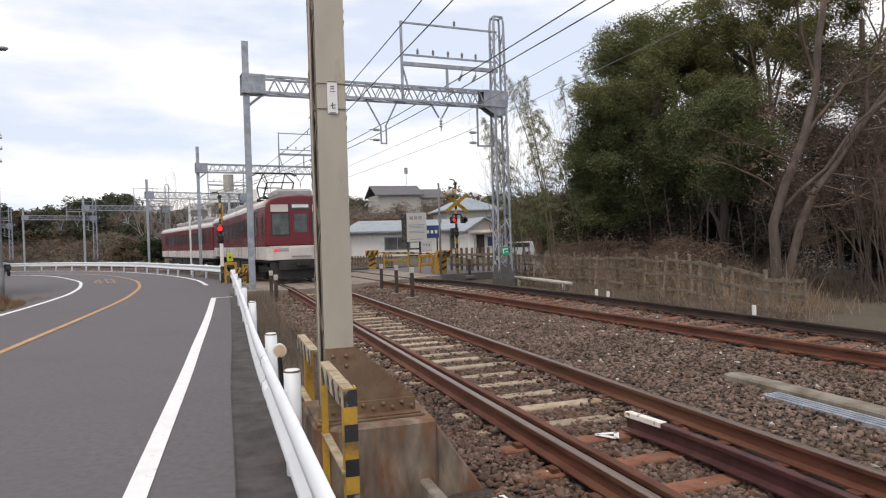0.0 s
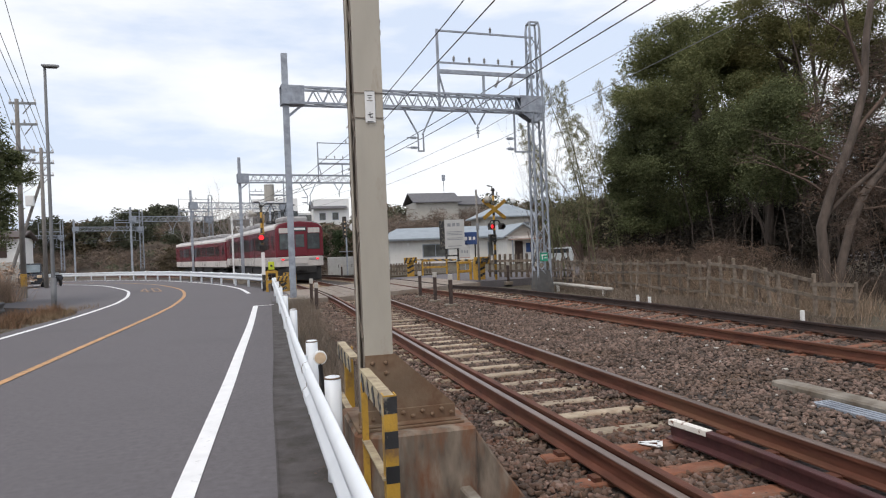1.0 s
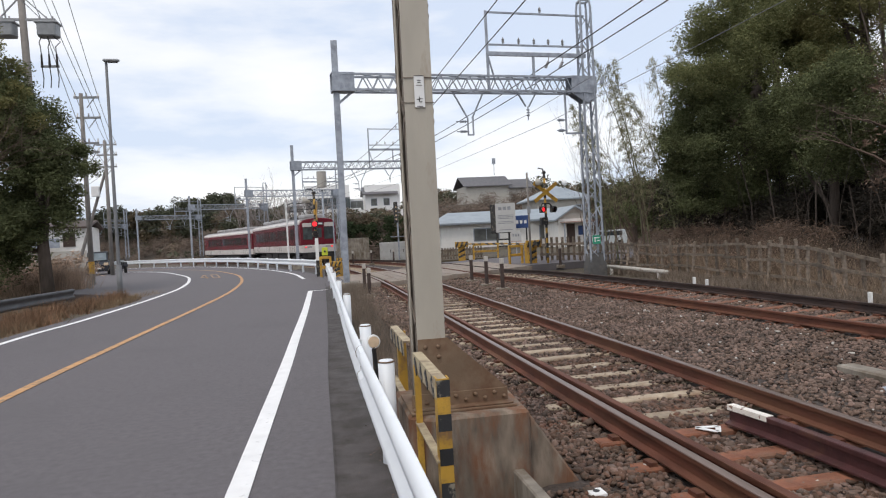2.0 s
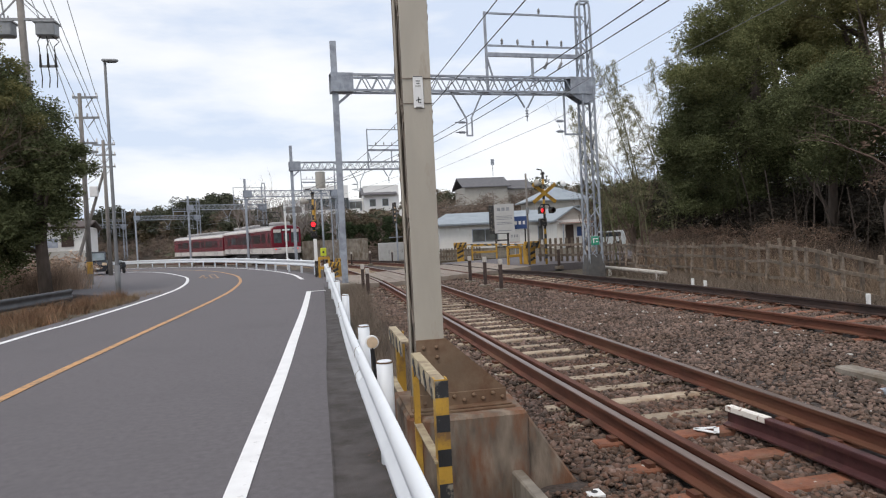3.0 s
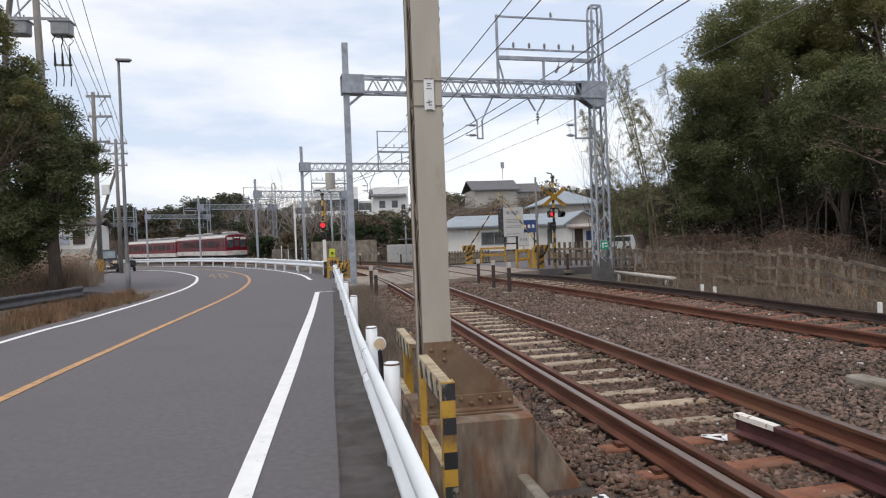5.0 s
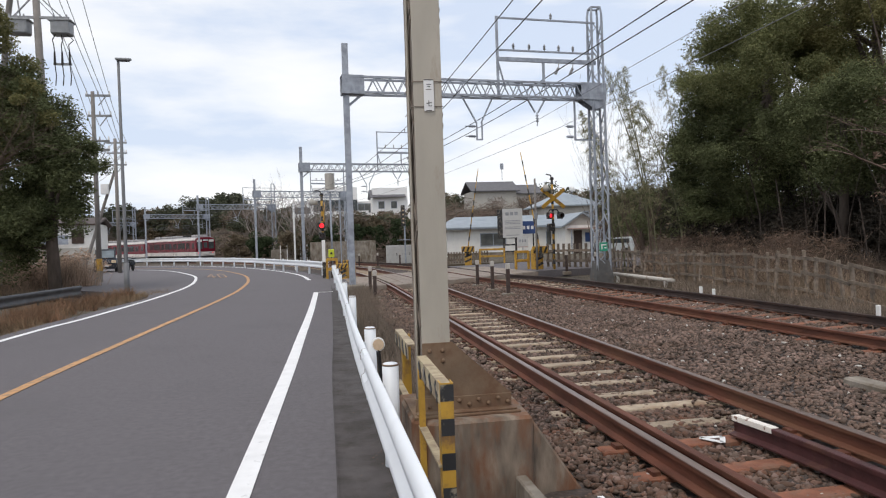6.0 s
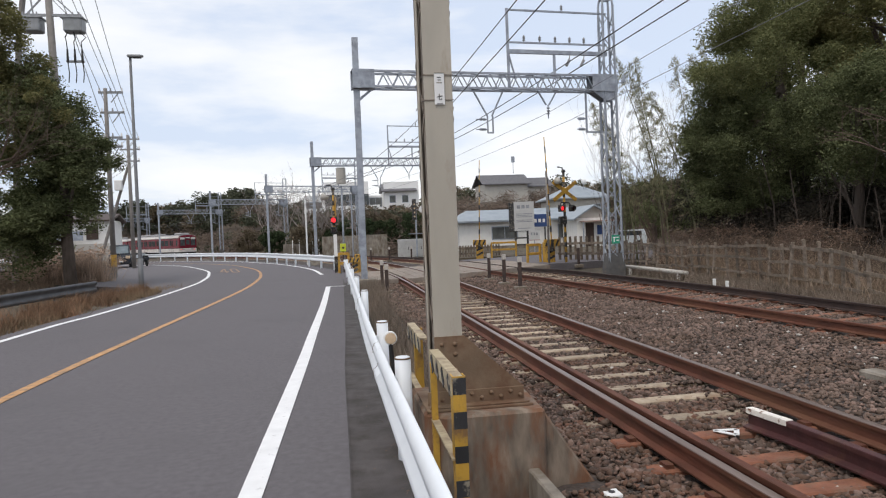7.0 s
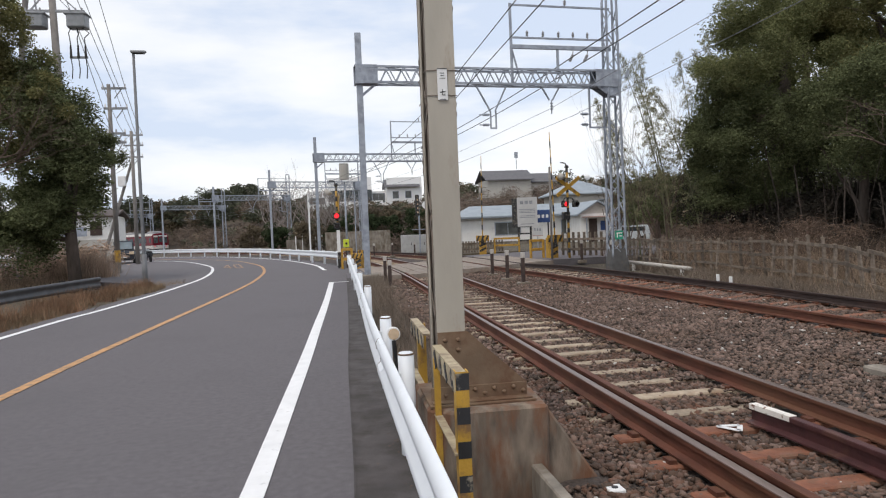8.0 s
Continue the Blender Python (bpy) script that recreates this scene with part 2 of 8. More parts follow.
M_BARK = mat("grey_bark", (0.095, 0.073, 0.060), 0.95, var=0.35, scale=7, bump=0.9, bump_scale=18, second=(0.085, 0.068, 0.055), spot=(0.48, 0.62), spot_scale=3, stretch=(1, 1, 0.3), bump_dist=0.03)
M_STEM = mat("dark_stem_bark", (0.060, 0.046, 0.038), 0.95, var=0.35, scale=5, bump=0.3, bump_scale=20)
M_TWIG = mat("bare_twigs", (0.112, 0.078, 0.060), 0.95, var=0.25, scale=3, bump=0)
M_LEAF = mat("evergreen_leaf", (0.138, 0.154, 0.072), 0.9, var=0.35, scale=0.8, bump=0, per_island=0.5, leaf=True)
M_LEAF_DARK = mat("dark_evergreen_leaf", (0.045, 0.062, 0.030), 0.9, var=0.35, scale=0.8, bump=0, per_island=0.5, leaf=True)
# Near-black brown: the shade under the trees is put into this colour.
M_LEAF_SHADE = mat("shaded_withered_leaf", (0.026, 0.021, 0.014), 0.95, var=0.4, scale=0.6, bump=0, per_island=0.5)
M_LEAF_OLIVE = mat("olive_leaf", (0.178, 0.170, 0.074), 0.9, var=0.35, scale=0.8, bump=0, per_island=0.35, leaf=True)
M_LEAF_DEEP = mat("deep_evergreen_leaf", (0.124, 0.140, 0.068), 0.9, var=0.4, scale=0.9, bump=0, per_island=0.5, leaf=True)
# Paler, yellower leaf that paints the light on the crown's top.
M_LEAF_UPPER = mat("lit_crown_leaf", (0.170, 0.180, 0.082), 0.9, var=0.35, scale=0.8, bump=0, per_island=0.4, leaf=True)
M_BAMBOO = mat("bamboo_leaf", (0.25, 0.24, 0.14), 0.9, var=0.3, scale=0.8, bump=0, per_island=0.4, leaf=True)
M_BAMBOO_CANE = mat("bamboo_cane", (0.16, 0.16, 0.085), 0.6, var=0.3, scale=2, bump=0.1)
M_FAR_LEAF = mat("distant_foliage", (0.068, 0.075, 0.044), 0.9, var=0.4, scale=0.15, bump=0, per_island=0.25)
M_FAR_OLIVE = mat("distant_brown_foliage", (0.115, 0.088, 0.052), 0.9, var=0.4, scale=0.15, bump=0, per_island=0.25)
M_BRUSH = mat("bare_brush", (0.098, 0.072, 0.054), 0.95, var=0.35, scale=0.4, bump=0, per_island=0.4)
M_FAR_BRUSH = mat("distant_bare_brush", (0.165, 0.125, 0.098), 0.95, var=0.35, scale=0.3, bump=0, per_island=0.35)
M_PALE_BRUSH = mat("pale_roadside_brush", (0.37, 0.27, 0.20), 0.95, var=0.35, scale=0.6, bump=0, per_island=0.4)
M_STRAW = mat("pale_dead_stalks", (0.27, 0.20, 0.14), 0.95, var=0.35, scale=0.5, bump=0, per_island=0.45)
M_DRY = mat("dry_grass", (0.25, 0.175, 0.105), 0.95, var=0.3, scale=0.7, bump=0, per_island=0.4)
M_DRY_RED = mat("russet_grass", (0.20, 0.118, 0.068), 0.95, var=0.4, scale=0.9, bump=0, per_island=0.55)
M_WEED = mat("withered_weed", (0.205, 0.162, 0.125), 0.95, var=0.3, scale=1.2, bump=0, per_island=0.35)
M_HILL = mat("wooded_hillside", (0.085, 0.068, 0.052), 0.95, var=0.5, scale=0.12, bump=0.8, bump_scale=1.2, second=(0.115, 0.088, 0.066), spot=(0.45, 0.6), spot_scale=0.06, bump_dist=0.4)
M_UTIL = mat("concrete_utility_pole", (0.21, 0.195, 0.18), 0.85, var=0.15, scale=4, bump=0.15, bump_scale=30)
M_TRAFO = mat("transformer_grey", (0.27, 0.28, 0.29), 0.5, 0.1, var=0.15, scale=4, bump=0.1)
M_CARPAINT = mat("dark_car_paint", (0.055, 0.06, 0.07), 0.25, 0.3, var=0.1, bump=0)
M_CARWHITE = mat("pale_car_paint", (0.50, 0.54, 0.56), 0.3, 0.1, var=0.06, bump=0)
# Pale bluish base puts the sky's reflection into the glass colour.
M_SCREEN = mat("sky_lit_windscreen", (0.20, 0.24, 0.26), 0.08, var=0.3, scale=2, bump=0)
M_TYRE = mat("tyre_rubber", (0.018, 0.018, 0.018), 0.85, bump=0.1)
M_FACADE_WHITE = mat("distant_white_wall", (0.80, 0.80, 0.79), 0.8, var=0.06, scale=0.4, bump=0)
M_TWIG_PALE = mat("pale_bare_twigs", (0.27, 0.235, 0.215), 0.95, var=0.2, scale=1, bump=0)
M_DEAD = mat("dead_leaves", (0.118, 0.078, 0.054), 0.9, var=0.35, scale=0.8, bump=0, per_island=0.45)
M_ORANGE_WORN = mat("faded_orange_paint", (0.43, 0.255, 0.14), 0.8, var=0.2, scale=6, bump=0.3, bump_scale=150, second=(0.15, 0.13, 0.12), spot=(0.42, 0.6), spot_scale=5)


# ---- mesh helpers ----
class Geo:
    """Vertices and faces of one mesh."""

    def __init__(self):
        self.v, self.f = [], []

    def box(self, x0, y0, z0, x1, y1, z1, m=None):
        k = len(self.v)
        pts = [Vector(p) for p in ((x0, y0, z0), (x1, y0, z0), (x1, y1, z0), (x0, y1, z0), (x0, y0, z1), (x1, y0, z1), (x1, y1, z1), (x0, y1, z1))]
        self.v += [tuple(m @ p) if m else tuple(p) for p in pts]
        self.f += [tuple(k + i for i in q) for q in ((0, 3, 2, 1), (4, 5, 6, 7), (0, 1, 5, 4), (1, 2, 6, 5), (2, 3, 7, 6), (3, 0, 4, 7))]
        return self

    def beam(self, a, b, w, h=None, up=(0, 0, 1)):
        a, b = Vector(a), Vector(b)
        d = (b - a).normalized()
        s = d.cross(Vector(up))
        s = s.normalized() if s.length > 1e-4 else Vector((1, 0, 0))
        u = s.cross(d)
        h = w if h is None else h
        k = len(self.v)
        for p in (a, b):
            for i, j in ((-1, -1), (1, -1), (1, 1), (-1, 1)):
                self.v.append(tuple(p + s * i * w / 2 + u * j * h / 2))
        self.f += [tuple(k + i for i in q) for q in ((3, 2, 1, 0), (4, 5, 6, 7), (0, 1, 5, 4), (1, 2, 6, 5), (2, 3, 7, 6), (3, 0, 4, 7))]
        return self

    def tube(self, pts, r, n=8, r1=None, cap=True):
        pts = [Vector(p) for p in pts]
        k, c = len(self.v), len(pts)
        side = None
        for i, p in enumerate(pts):
            d = (pts[min(i + 1, c - 1)] - pts[max(i - 1, 0)]).normalized()
            if side is None:
                side = d.cross(Vector((0, 0, 1)))
                side = side.normalized() if side.length > 0.05 else Vector((1, 0, 0))
            side = (side - d * side.dot(d)).normalized()
            u = d.cross(side)
            q = r if r1 is None else r + (r1 - r) * i / (c - 1)
            for j in range(n):
                a = 2 * math.pi * j / n
                self.v.append(tuple(p + (side * math.cos(a) + u * math.sin(a)) * q))
        for i in range(c - 1):
            for j in range(n):
                a, b = k + i * n + j, k + i * n + (j + 1) % n
                self.f.append((a, b, b + n, a + n))
        if cap:
            self.f += [tuple(k + j for j in reversed(range(n))), tuple(k + (c - 1) * n + j for j in range(n))]
        return self

    def sweep(self, profile, path, closed=True, z=None):
        """profile: (offset to the right, height); path: (x, y) or (x, y, z) points."""
        k, n, c = len(self.v), len(profile), len(path)
        for i, p in enumerate(path):
            a, b = path[max(i - 1, 0)], path[min(i + 1, c - 1)]
            dx, dy = b[0] - a[0], b[1] - a[1]
            l = math.hypot(dx, dy)
            rx, ry = dy / l, -dx / l
            base = p[2] if len(p) > 2 else 0.0
            self.v += [(p[0] + rx * o, p[1] + ry * o, base + h) for o, h in profile]
        m = n if closed else n - 1
        for i in range(c - 1):
            for j in range(m):
                a, b = k + i * n + j, k + i * n + (j + 1) % n
                self.f.append((a, b, b + n, a + n))
        if closed:
            self.f += [tuple(k + j for j in reversed(range(n))), tuple(k + (c - 1) * n + j for j in range(n))]
        return self

    def prism(self, outline, z0, z1, m=None):
        """outline in x, y, drawn up from z0 to z1."""
        k, n = len(self.v), len(outline)
        pts = [Vector((x, y, z0)) for x, y in outline] + [Vector((x, y, z1)) for x, y in outline]
        self.v += [tuple(m @ p) if m else tuple(p) for p in pts]
        self.f += [tuple(k + i for i in reversed(range(n))), tuple(k + n + i for i in range(n))]
        self.f += [(k + i, k + (i + 1) % n, k + n + (i + 1) % n, k + n + i) for i in range(n)]
        return self

    def ball(self, c, r, n=10, squash=1.0):
        k = len(self.v)
        rows = n // 2
        for i in range(rows + 1):
            t = math.pi * i / rows
            for j in range(n):
                a = 2 * math.pi * j / n
                self.v.append((c[0] + r * math.sin(t) * math.cos(a), c[1] + r * math.sin(t) * math.sin(a), c[2] + r * squash * math.cos(t)))
        for i in range(rows):
            for j in range(n):
                a, b = k + i * n + j, k + i * n + (j + 1) % n
                self.f.append((a, a + n, b + n, b))
        return self

    def mesh(self, name, material, smooth=False, bevel=0.0):
        me = bpy.data.meshes.new(name)
        me.from_pydata(self.v, [], self.f)
        if bevel:
            bm = bmesh.new()
            bm.from_mesh(me)
            bmesh.ops.remove_doubles(bm, verts=bm.verts, dist=1e-5)
            bmesh.ops.bevel(bm, geom=[e for e in bm.edges if e.calc_face_angle(0) > 0.6], offset=bevel, segments=1, affect="EDGES", clamp_overlap=True)
            bm.to_mesh(me)
            bm.free()
        me.materials.append(material)
        if smooth:
            me.shade_smooth()
        me.update()
        return me


def part(name, geo, material, parent=None, label="", smooth=False, bevel=0.0, at=None):
    ob = new(name, geo if isinstance(geo, bpy.types.Mesh) else geo.mesh(name, material, smooth, bevel))
    if parent:
        ob.parent = parent
    if at is not None:
        ob.matrix_basis = at
    return tagged(ob, label=label)


def thing(name, label, category, at=None, group="", kind=""):
    ob = new(name)
    ob.empty_display_size = 0.2
    if at is not None:
        ob.matrix_basis = at
    return tagged(ob, label, category, group, kind)


def structure(name, geo, material, label, category, smooth=False, kind="structure", bevel=0.0):
    return tagged(new(name, geo.mesh(name, material, smooth, bevel)), label, category, kind=kind)


def spline(pts, step=1.0):
    """A smooth plan line through pts."""
    out = []
    q = [Vector((*p, 0)) if len(p) == 2 else Vector(p) for p in pts]
    q = [q[0] * 2 - q[1]] + q + [q[-1] * 2 - q[-2]]
    for i in range(1, len(q) - 2):
        n = max(1, int((q[i + 1] - q[i]).length / step))
        for j in range(n):
            t = j / n
            a, b, c, d = q[i - 1:i + 3]
            out.append(0.5 * (2 * b + (c - a) * t + (2 * a - 5 * b + 4 * c - d) * t * t + (3 * b - a - 3 * c + d) * t ** 3))
    out.append(q[-2])
    return [tuple(p) for p in out]


def soup(name, verts, faces, material, smooth=False):
    """A mesh from numpy arrays of vertices (n, 3) and faces (m, 3 or 4)."""
    me = bpy.data.meshes.new(name)
    k = faces.shape[1]
    me.vertices.add(len(verts))
    me.vertices.foreach_set("co", verts.astype(np.float32).ravel())
    me.loops.add(faces.size)
    me.loops.foreach_set("vertex_index", faces.astype(np.int32).ravel())
    me.polygons.add(len(faces))
    me.polygons.foreach_set("loop_start", np.arange(len(faces), dtype=np.int32) * k)
    me.polygons.foreach_set("loop_total", np.full(len(faces), k, dtype=np.int32))
    me.materials.append(material)
    me.update(calc_edges=True)
    me.validate()
    return me


def leaves(clusters, size, seed, shell=0.55, long=1.0, droop=0.0, wide=0.42):
    """Small leaf quads in lumps: (x, y, z, rx, ry, rz, count)."""
    rng = np.random.default_rng(seed)
    pos = []
    for x, y, z, rx, ry, rz, n in clusters:
        d = rng.normal(size=(n, 3))
        d /= np.linalg.norm(d, axis=1)[:, None]
        r = (shell + (1 - shell) * rng.random(n)) ** 0.8 * (0.85 + 0.3 * rng.random(n))
        pos.append(np.array((x, y, z)) + d * r[:, None] * np.array((rx, ry, rz)))
    p = np.concatenate(pos)
    n = len(p)
    a = rng.normal(size=(n, 3))
    a[:, 2] = a[:, 2] * 0.6 - droop
    a /= np.linalg.norm(a, axis=1)[:, None]
    b = np.cross(a, rng.normal(size=(n, 3)))
    b /= np.linalg.norm(b, axis=1)[:, None]
    s = size * (0.6 + 0.8 * rng.random(n))[:, None]
    v = np.stack([p - a * s * long, p + b * s * wide, p + a * s * long, p - b * s * wide], 1).reshape(-1, 3)
    return v, np.arange(4 * n).reshape(-1, 4)


def blades(xyz, height, width, seed, lean=0.5):
    """Grass blades: thin triangles that stand on the points xyz."""
    rng = np.random.default_rng(seed)
    n = len(xyz)
    h = height * (0.4 + 0.9 * rng.random(n))
    a = rng.random(n) * 2 * np.pi
    side = np.stack([np.cos(a), np.sin(a), np.zeros(n)], 1) * (width * (0.6 + 0.8 * rng.random(n)))[:, None]
    tip = xyz + np.stack([rng.normal(size=n) * lean * h * 0.6, rng.normal(size=n) * lean * h * 0.6, h], 1)
    v = np.stack([xyz - side, xyz + side, tip], 1).reshape(-1, 3)
    return v, np.arange(3 * n).reshape(-1, 3)


def branch(geo, p, d, length, r, depth, rng, up=0.15, spread=0.7, n=5):
    """A limb with its smaller limbs."""
    pts = [Vector(p)]
    d = Vector(d).normalized()
    steps = 4
    for i in range(steps):
        d = (d + Vector((rng.gauss(0, 0.14), rng.gauss(0, 0.14), rng.gauss(0, 0.10) + up * 0.25))).normalized()
        pts.append(pts[-1] + d * length / steps)
    geo.tube(pts, r, n, r * 0.5, cap=False)
    if depth:
        for i in range(rng.choice((2, 3, 3))):
            q = pts[rng.choice((2, 3, 4, 4))]
            e = (d + Vector((rng.gauss(0, spread), rng.gauss(0, spread), rng.gauss(0, spread * 0.6) + up))).normalized()
            branch(geo, q, e, length * rng.uniform(0.5, 0.8), r * 0.5, depth - 1, rng, up, spread, max(3, n - 1))


# ---- plan lines ----
TRACK_X, BEND_Y, RADIUS = 3.10, 21.0, 163.0


def bend(s, off=0.0, near=None):
    """Place and heading at s metres along the near track from y = 0, off metres to the right of it."""
    if s < BEND_Y:
        return TRACK_X + off, s, 0.0
    a = (s - BEND_Y) / RADIUS
    cx = TRACK_X - RADIUS
    return cx + (RADIUS + off) * math.cos(a), BEND_Y + (RADIUS + off) * math.sin(a), a


def far_line(s):
    """The far track runs off to the right on this side of the bend."""
    x, y, a = bend(s, 3.8)
    if y < 27:
        x += 0.066 * (27 - y) * min(1.0, (27 - y) / 6)
    return x, y


RAIL_Z, SLEEPER_Z, BED_Z = 0.035, -0.135, -0.17


def dip(y):
    """The line falls gently beyond the crossing."""
    return -0.0082 * min(max(0.0, y - 38), 110)


def cant(y):
    """How far the outer rail of the further track stands above the inner one."""
    return float(np.interp(y, (6, 9, 14, 23, 27), (0.02, 0.045, 0.095, 0.095, 0.0)))


near_path = [bend(s)[:2] for s in np.arange(-14, 190, 1.0)]
far_path = [far_line(s) for s in np.arange(-14, 190, 1.0)]
road_mid = spline([(-3.62, -30), (-3.54, 0), (-3.45, 8), (-3.31, 12), (-3.18, 15), (-3.04, 18), (-2.90, 22), (-2.90, 25.6), (-3.17, 30.9), (-3.9, 36.6), (-5.0, 41.4), (-6.7, 47), (-9.6, 52.9), (-13.6, 58.2), (-20, 63.6), (-32, 68.5), (-60, 74)], 0.8)
line_left = spline([(-6.05, -30), (-5.87, 0), (-5.66, 13.4), (-5.41, 16.7), (-5.22, 20.7), (-5.16, 24.5), (-5.28, 28.6), (-5.92, 34.1), (-7.25, 40.5), (-10.7, 50.4), (-15.0, 56.3), (-21.8, 60.6), (-33, 64.7), (-60, 70)], 0.8)
line_right = spline([(-0.75, -30), (-0.64, 0), (-0.555, 4.3), (-0.43, 8.8), (-0.375, 11.4), (-0.267, 16.2), (-0.19, 22.0)], 0.8)
line_right_far = spline([(-0.5, 29.6), (-1.1, 35), (-2.5, 41.3), (-4.6, 48), (-7.6, 55), (-11.6, 61.5), (-18.5, 67.8), (-31, 72.8), (-60, 78.5)], 0.8)
edge_right = spline([(-0.15, -30), (0.0, 0), (0.06, 4.4), (0.09, 8), (0.17, 12), (0.3, 22.4), (0.3, 30), (-0.3, 35), (-1.7, 41.3), (-3.8, 48.3), (-6.9, 55.5), (-11.0, 62.2), (-18.0, 68.8), (-31, 74), (-60, 80)], 0.8)
edge_left = spline([(-6.5, -30), (-6.3, 0), (-6.05, 13.6), (-5.75, 19), (-5.7, 24.2), (-8.5, 28), (-13, 33), (-16, 42), (-19, 52), (-25, 58.5), (-34, 62.5), (-60, 68)], 0.8)


def ground():
    g = Geo()
    xs = sorted(set([-900, -500, -250, -120] + list(range(-80, 121, 4)) + [160, 250, 500, 900]))
    ys = sorted(set([-400, -200, -80] + list(range(-40, 240, 4)) + [300, 450, 800, 1400]))
    for y in ys:
        for x in xs:
            rise = 0.0
            g.v.append((x, y, -0.32 + 0.03 * math.sin(x * 1.7 + y) + rise + dip(y)))
    n = len(xs)
    for j in range(len(ys) - 1):
        for i in range(n - 1):
            a = j * n + i
            g.f.append((a, a + 1, a + 1 + n, a + n))
    structure("ground", g, M_SOIL, "brown earth ground with dry leaf litter", "ground", smooth=True)


def ribbon(left, right, z, name, material, label, category, thick=1.0):
    """A slab between two plan lines."""
    n = 160
    def even(line):
        l = np.array([p[:2] for p in line])
        d = np.concatenate([[0], np.cumsum(np.linalg.norm(np.diff(l, axis=0), axis=1))])
        s = np.linspace(0, d[-1], n)
        return np.stack([np.interp(s, d, l[:, 0]), np.interp(s, d, l[:, 1])], 1)
    a, b = even(left), even(right)
    g = Geo()
    for p, q in zip(a, b):
        g.v += [(p[0], p[1], z), (q[0], q[1], z), (q[0], q[1], z - thick), (p[0], p[1], z - thick)]
    for i in range(n - 1):
        for j in range(4):
            c, d = 4 * i + j, 4 * i + (j + 1) % 4
            g.f.append((c, d, d + 4, c + 4))
    return structure(name, g, material, label, category)


def stripe(path, width, material, name, label, z=0.004):
    g = Geo()
    h = width / 2
    g.sweep([(-h, 0), (h, 0), (h, 0.004), (-h, 0.004)], [(p[0], p[1], z) for p in path])
    return structure(name, g, material, label, "road marking")


ground()
ribbon(edge_left, edge_right, 0.0, "road", M_ASPHALT, "worn grey asphalt two-lane road curving left", "road")
verge = [(x + 0.42 if y < 24 else x + 0.3, y) for x, y, *_ in edge_right]
ribbon([(x, y) for x, y, *_ in edge_right], verge, -0.0015, "gutter", M_GUTTER, "dark dirty asphalt gutter strip beside the road", "gutter")
stripe([(x - 0.004, y) for x, y, *_ in edge_right if y < 23], 0.013, M_GUTTER, "road_joint", "dark joint between the road and its gutter", 0.0)
stripe(line_right, 0.146, M_LINE, "road_line_1", "white painted edge line on the asphalt")
stripe(line_right_far, 0.15, M_LINE, "road_line_2", "white painted edge line round the bend")
stripe(line_left, 0.135, M_LINE, "road_line_3", "white painted edge line along the far side of the road")
stripe(road_mid, 0.125, M_ORANGE, "road_line_4", "worn orange centre line on the asphalt")
g = Geo().box(-0.27, 21.95, 0.004, 0.35, 22.05, 0.008)
structure("road_line_5", g, M_LINE, "thin white stop mark at the line's end", "road marking")


def road_number():
    """The speed figure 40 painted on the lane, to be read by traffic that goes away."""
    g = Geo()
    def bar(u0, v0, u1, v1, w):
        a, b = Vector((u0, v0, 0)), Vector((u1, v1, 0))
        g.beam(a, b, w, 0.004)
    bar(-0.22, 0.0, -0.22, 5.6, 0.10)
    bar(-0.62, 1.6, -0.05, 1.6, 0.75)
    bar(-0.58, 1.6, -0.26, 5.5, 0.11)
    for u in (0.16, 0.56):
        bar(u, 0.5, u, 5.1, 0.11)
    for v in (0.32, 5.28):
        bar(0.14, v, 0.58, v, 0.62)
    ob = structure("road_number", g, M_ORANGE_WORN, "orange speed figure 40 painted on the asphalt", "road marking")
    ob.matrix_basis = pose(-5.12, 35.6, 0.008, 0, 0, 10) @ Matrix.Diagonal((0.78, 0.9, 1, 1))


road_number()


# ---- tracks ----
def ballast_bed(path_a, path_b):
    g = Geo()
    for a, b in zip(path_a, path_b):
        left = a[0] - 1.62 if a[1] < 24 else a[0] - 1.9
        h = BED_Z + dip(a[1])
        g.v += [(left - 0.45, a[1], h - 0.155), (left, a[1], h - 0.02), (a[0], a[1], h), ((a[0] + b[0]) / 2, (a[1] + b[1]) / 2, h - 0.015), (b[0] - 0.95, b[1], h - 0.012), (b[0], b[1], h + 0.018 + cant(b[1]) / 2), (b[0] + 1.45, b[1], h - 0.02 + cant(b[1]) * 0.7), (b[0] + 2.3, b[1], h - 0.175)]
    n = 8
    for i in range(len(path_a) - 1):
        for j in range(n - 1):
            k = i * n + j
            g.f.append((k, k + 1, k + 1 + n, k + n))
    structure("ballast_bed", g, M_BALLAST, "rust-brown crushed stone bed under both tracks", "ballast", smooth=True)


RAIL_PROFILE = [(-0.064, -0.153), (0.064, -0.153), (0.064, -0.14), (0.012, -0.122), (0.009, -0.045), (0.033, -0.036), (0.034, -0.010), (-0.034, -0.010), (-0.033, -0.036), (-0.009, -0.045), (-0.012, -0.122), (-0.064, -0.14)]
HEAD_PROFILE = [(-0.034, -0.011), (0.034, -0.011), (0.032, -0.003), (0.022, 0.0), (-0.022, 0.0), (-0.032, -0.003)]


def shift(path, off):
    out = []
    for i, p in enumerate(path):
        a, b = path[max(i - 1, 0)], path[min(i + 1, len(path) - 1)]
        dx, dy = b[0] - a[0], b[1] - a[1]
        l = math.hypot(dx, dy)
        out.append((p[0] + dy / l * off, p[1] - dx / l * off))
    return out


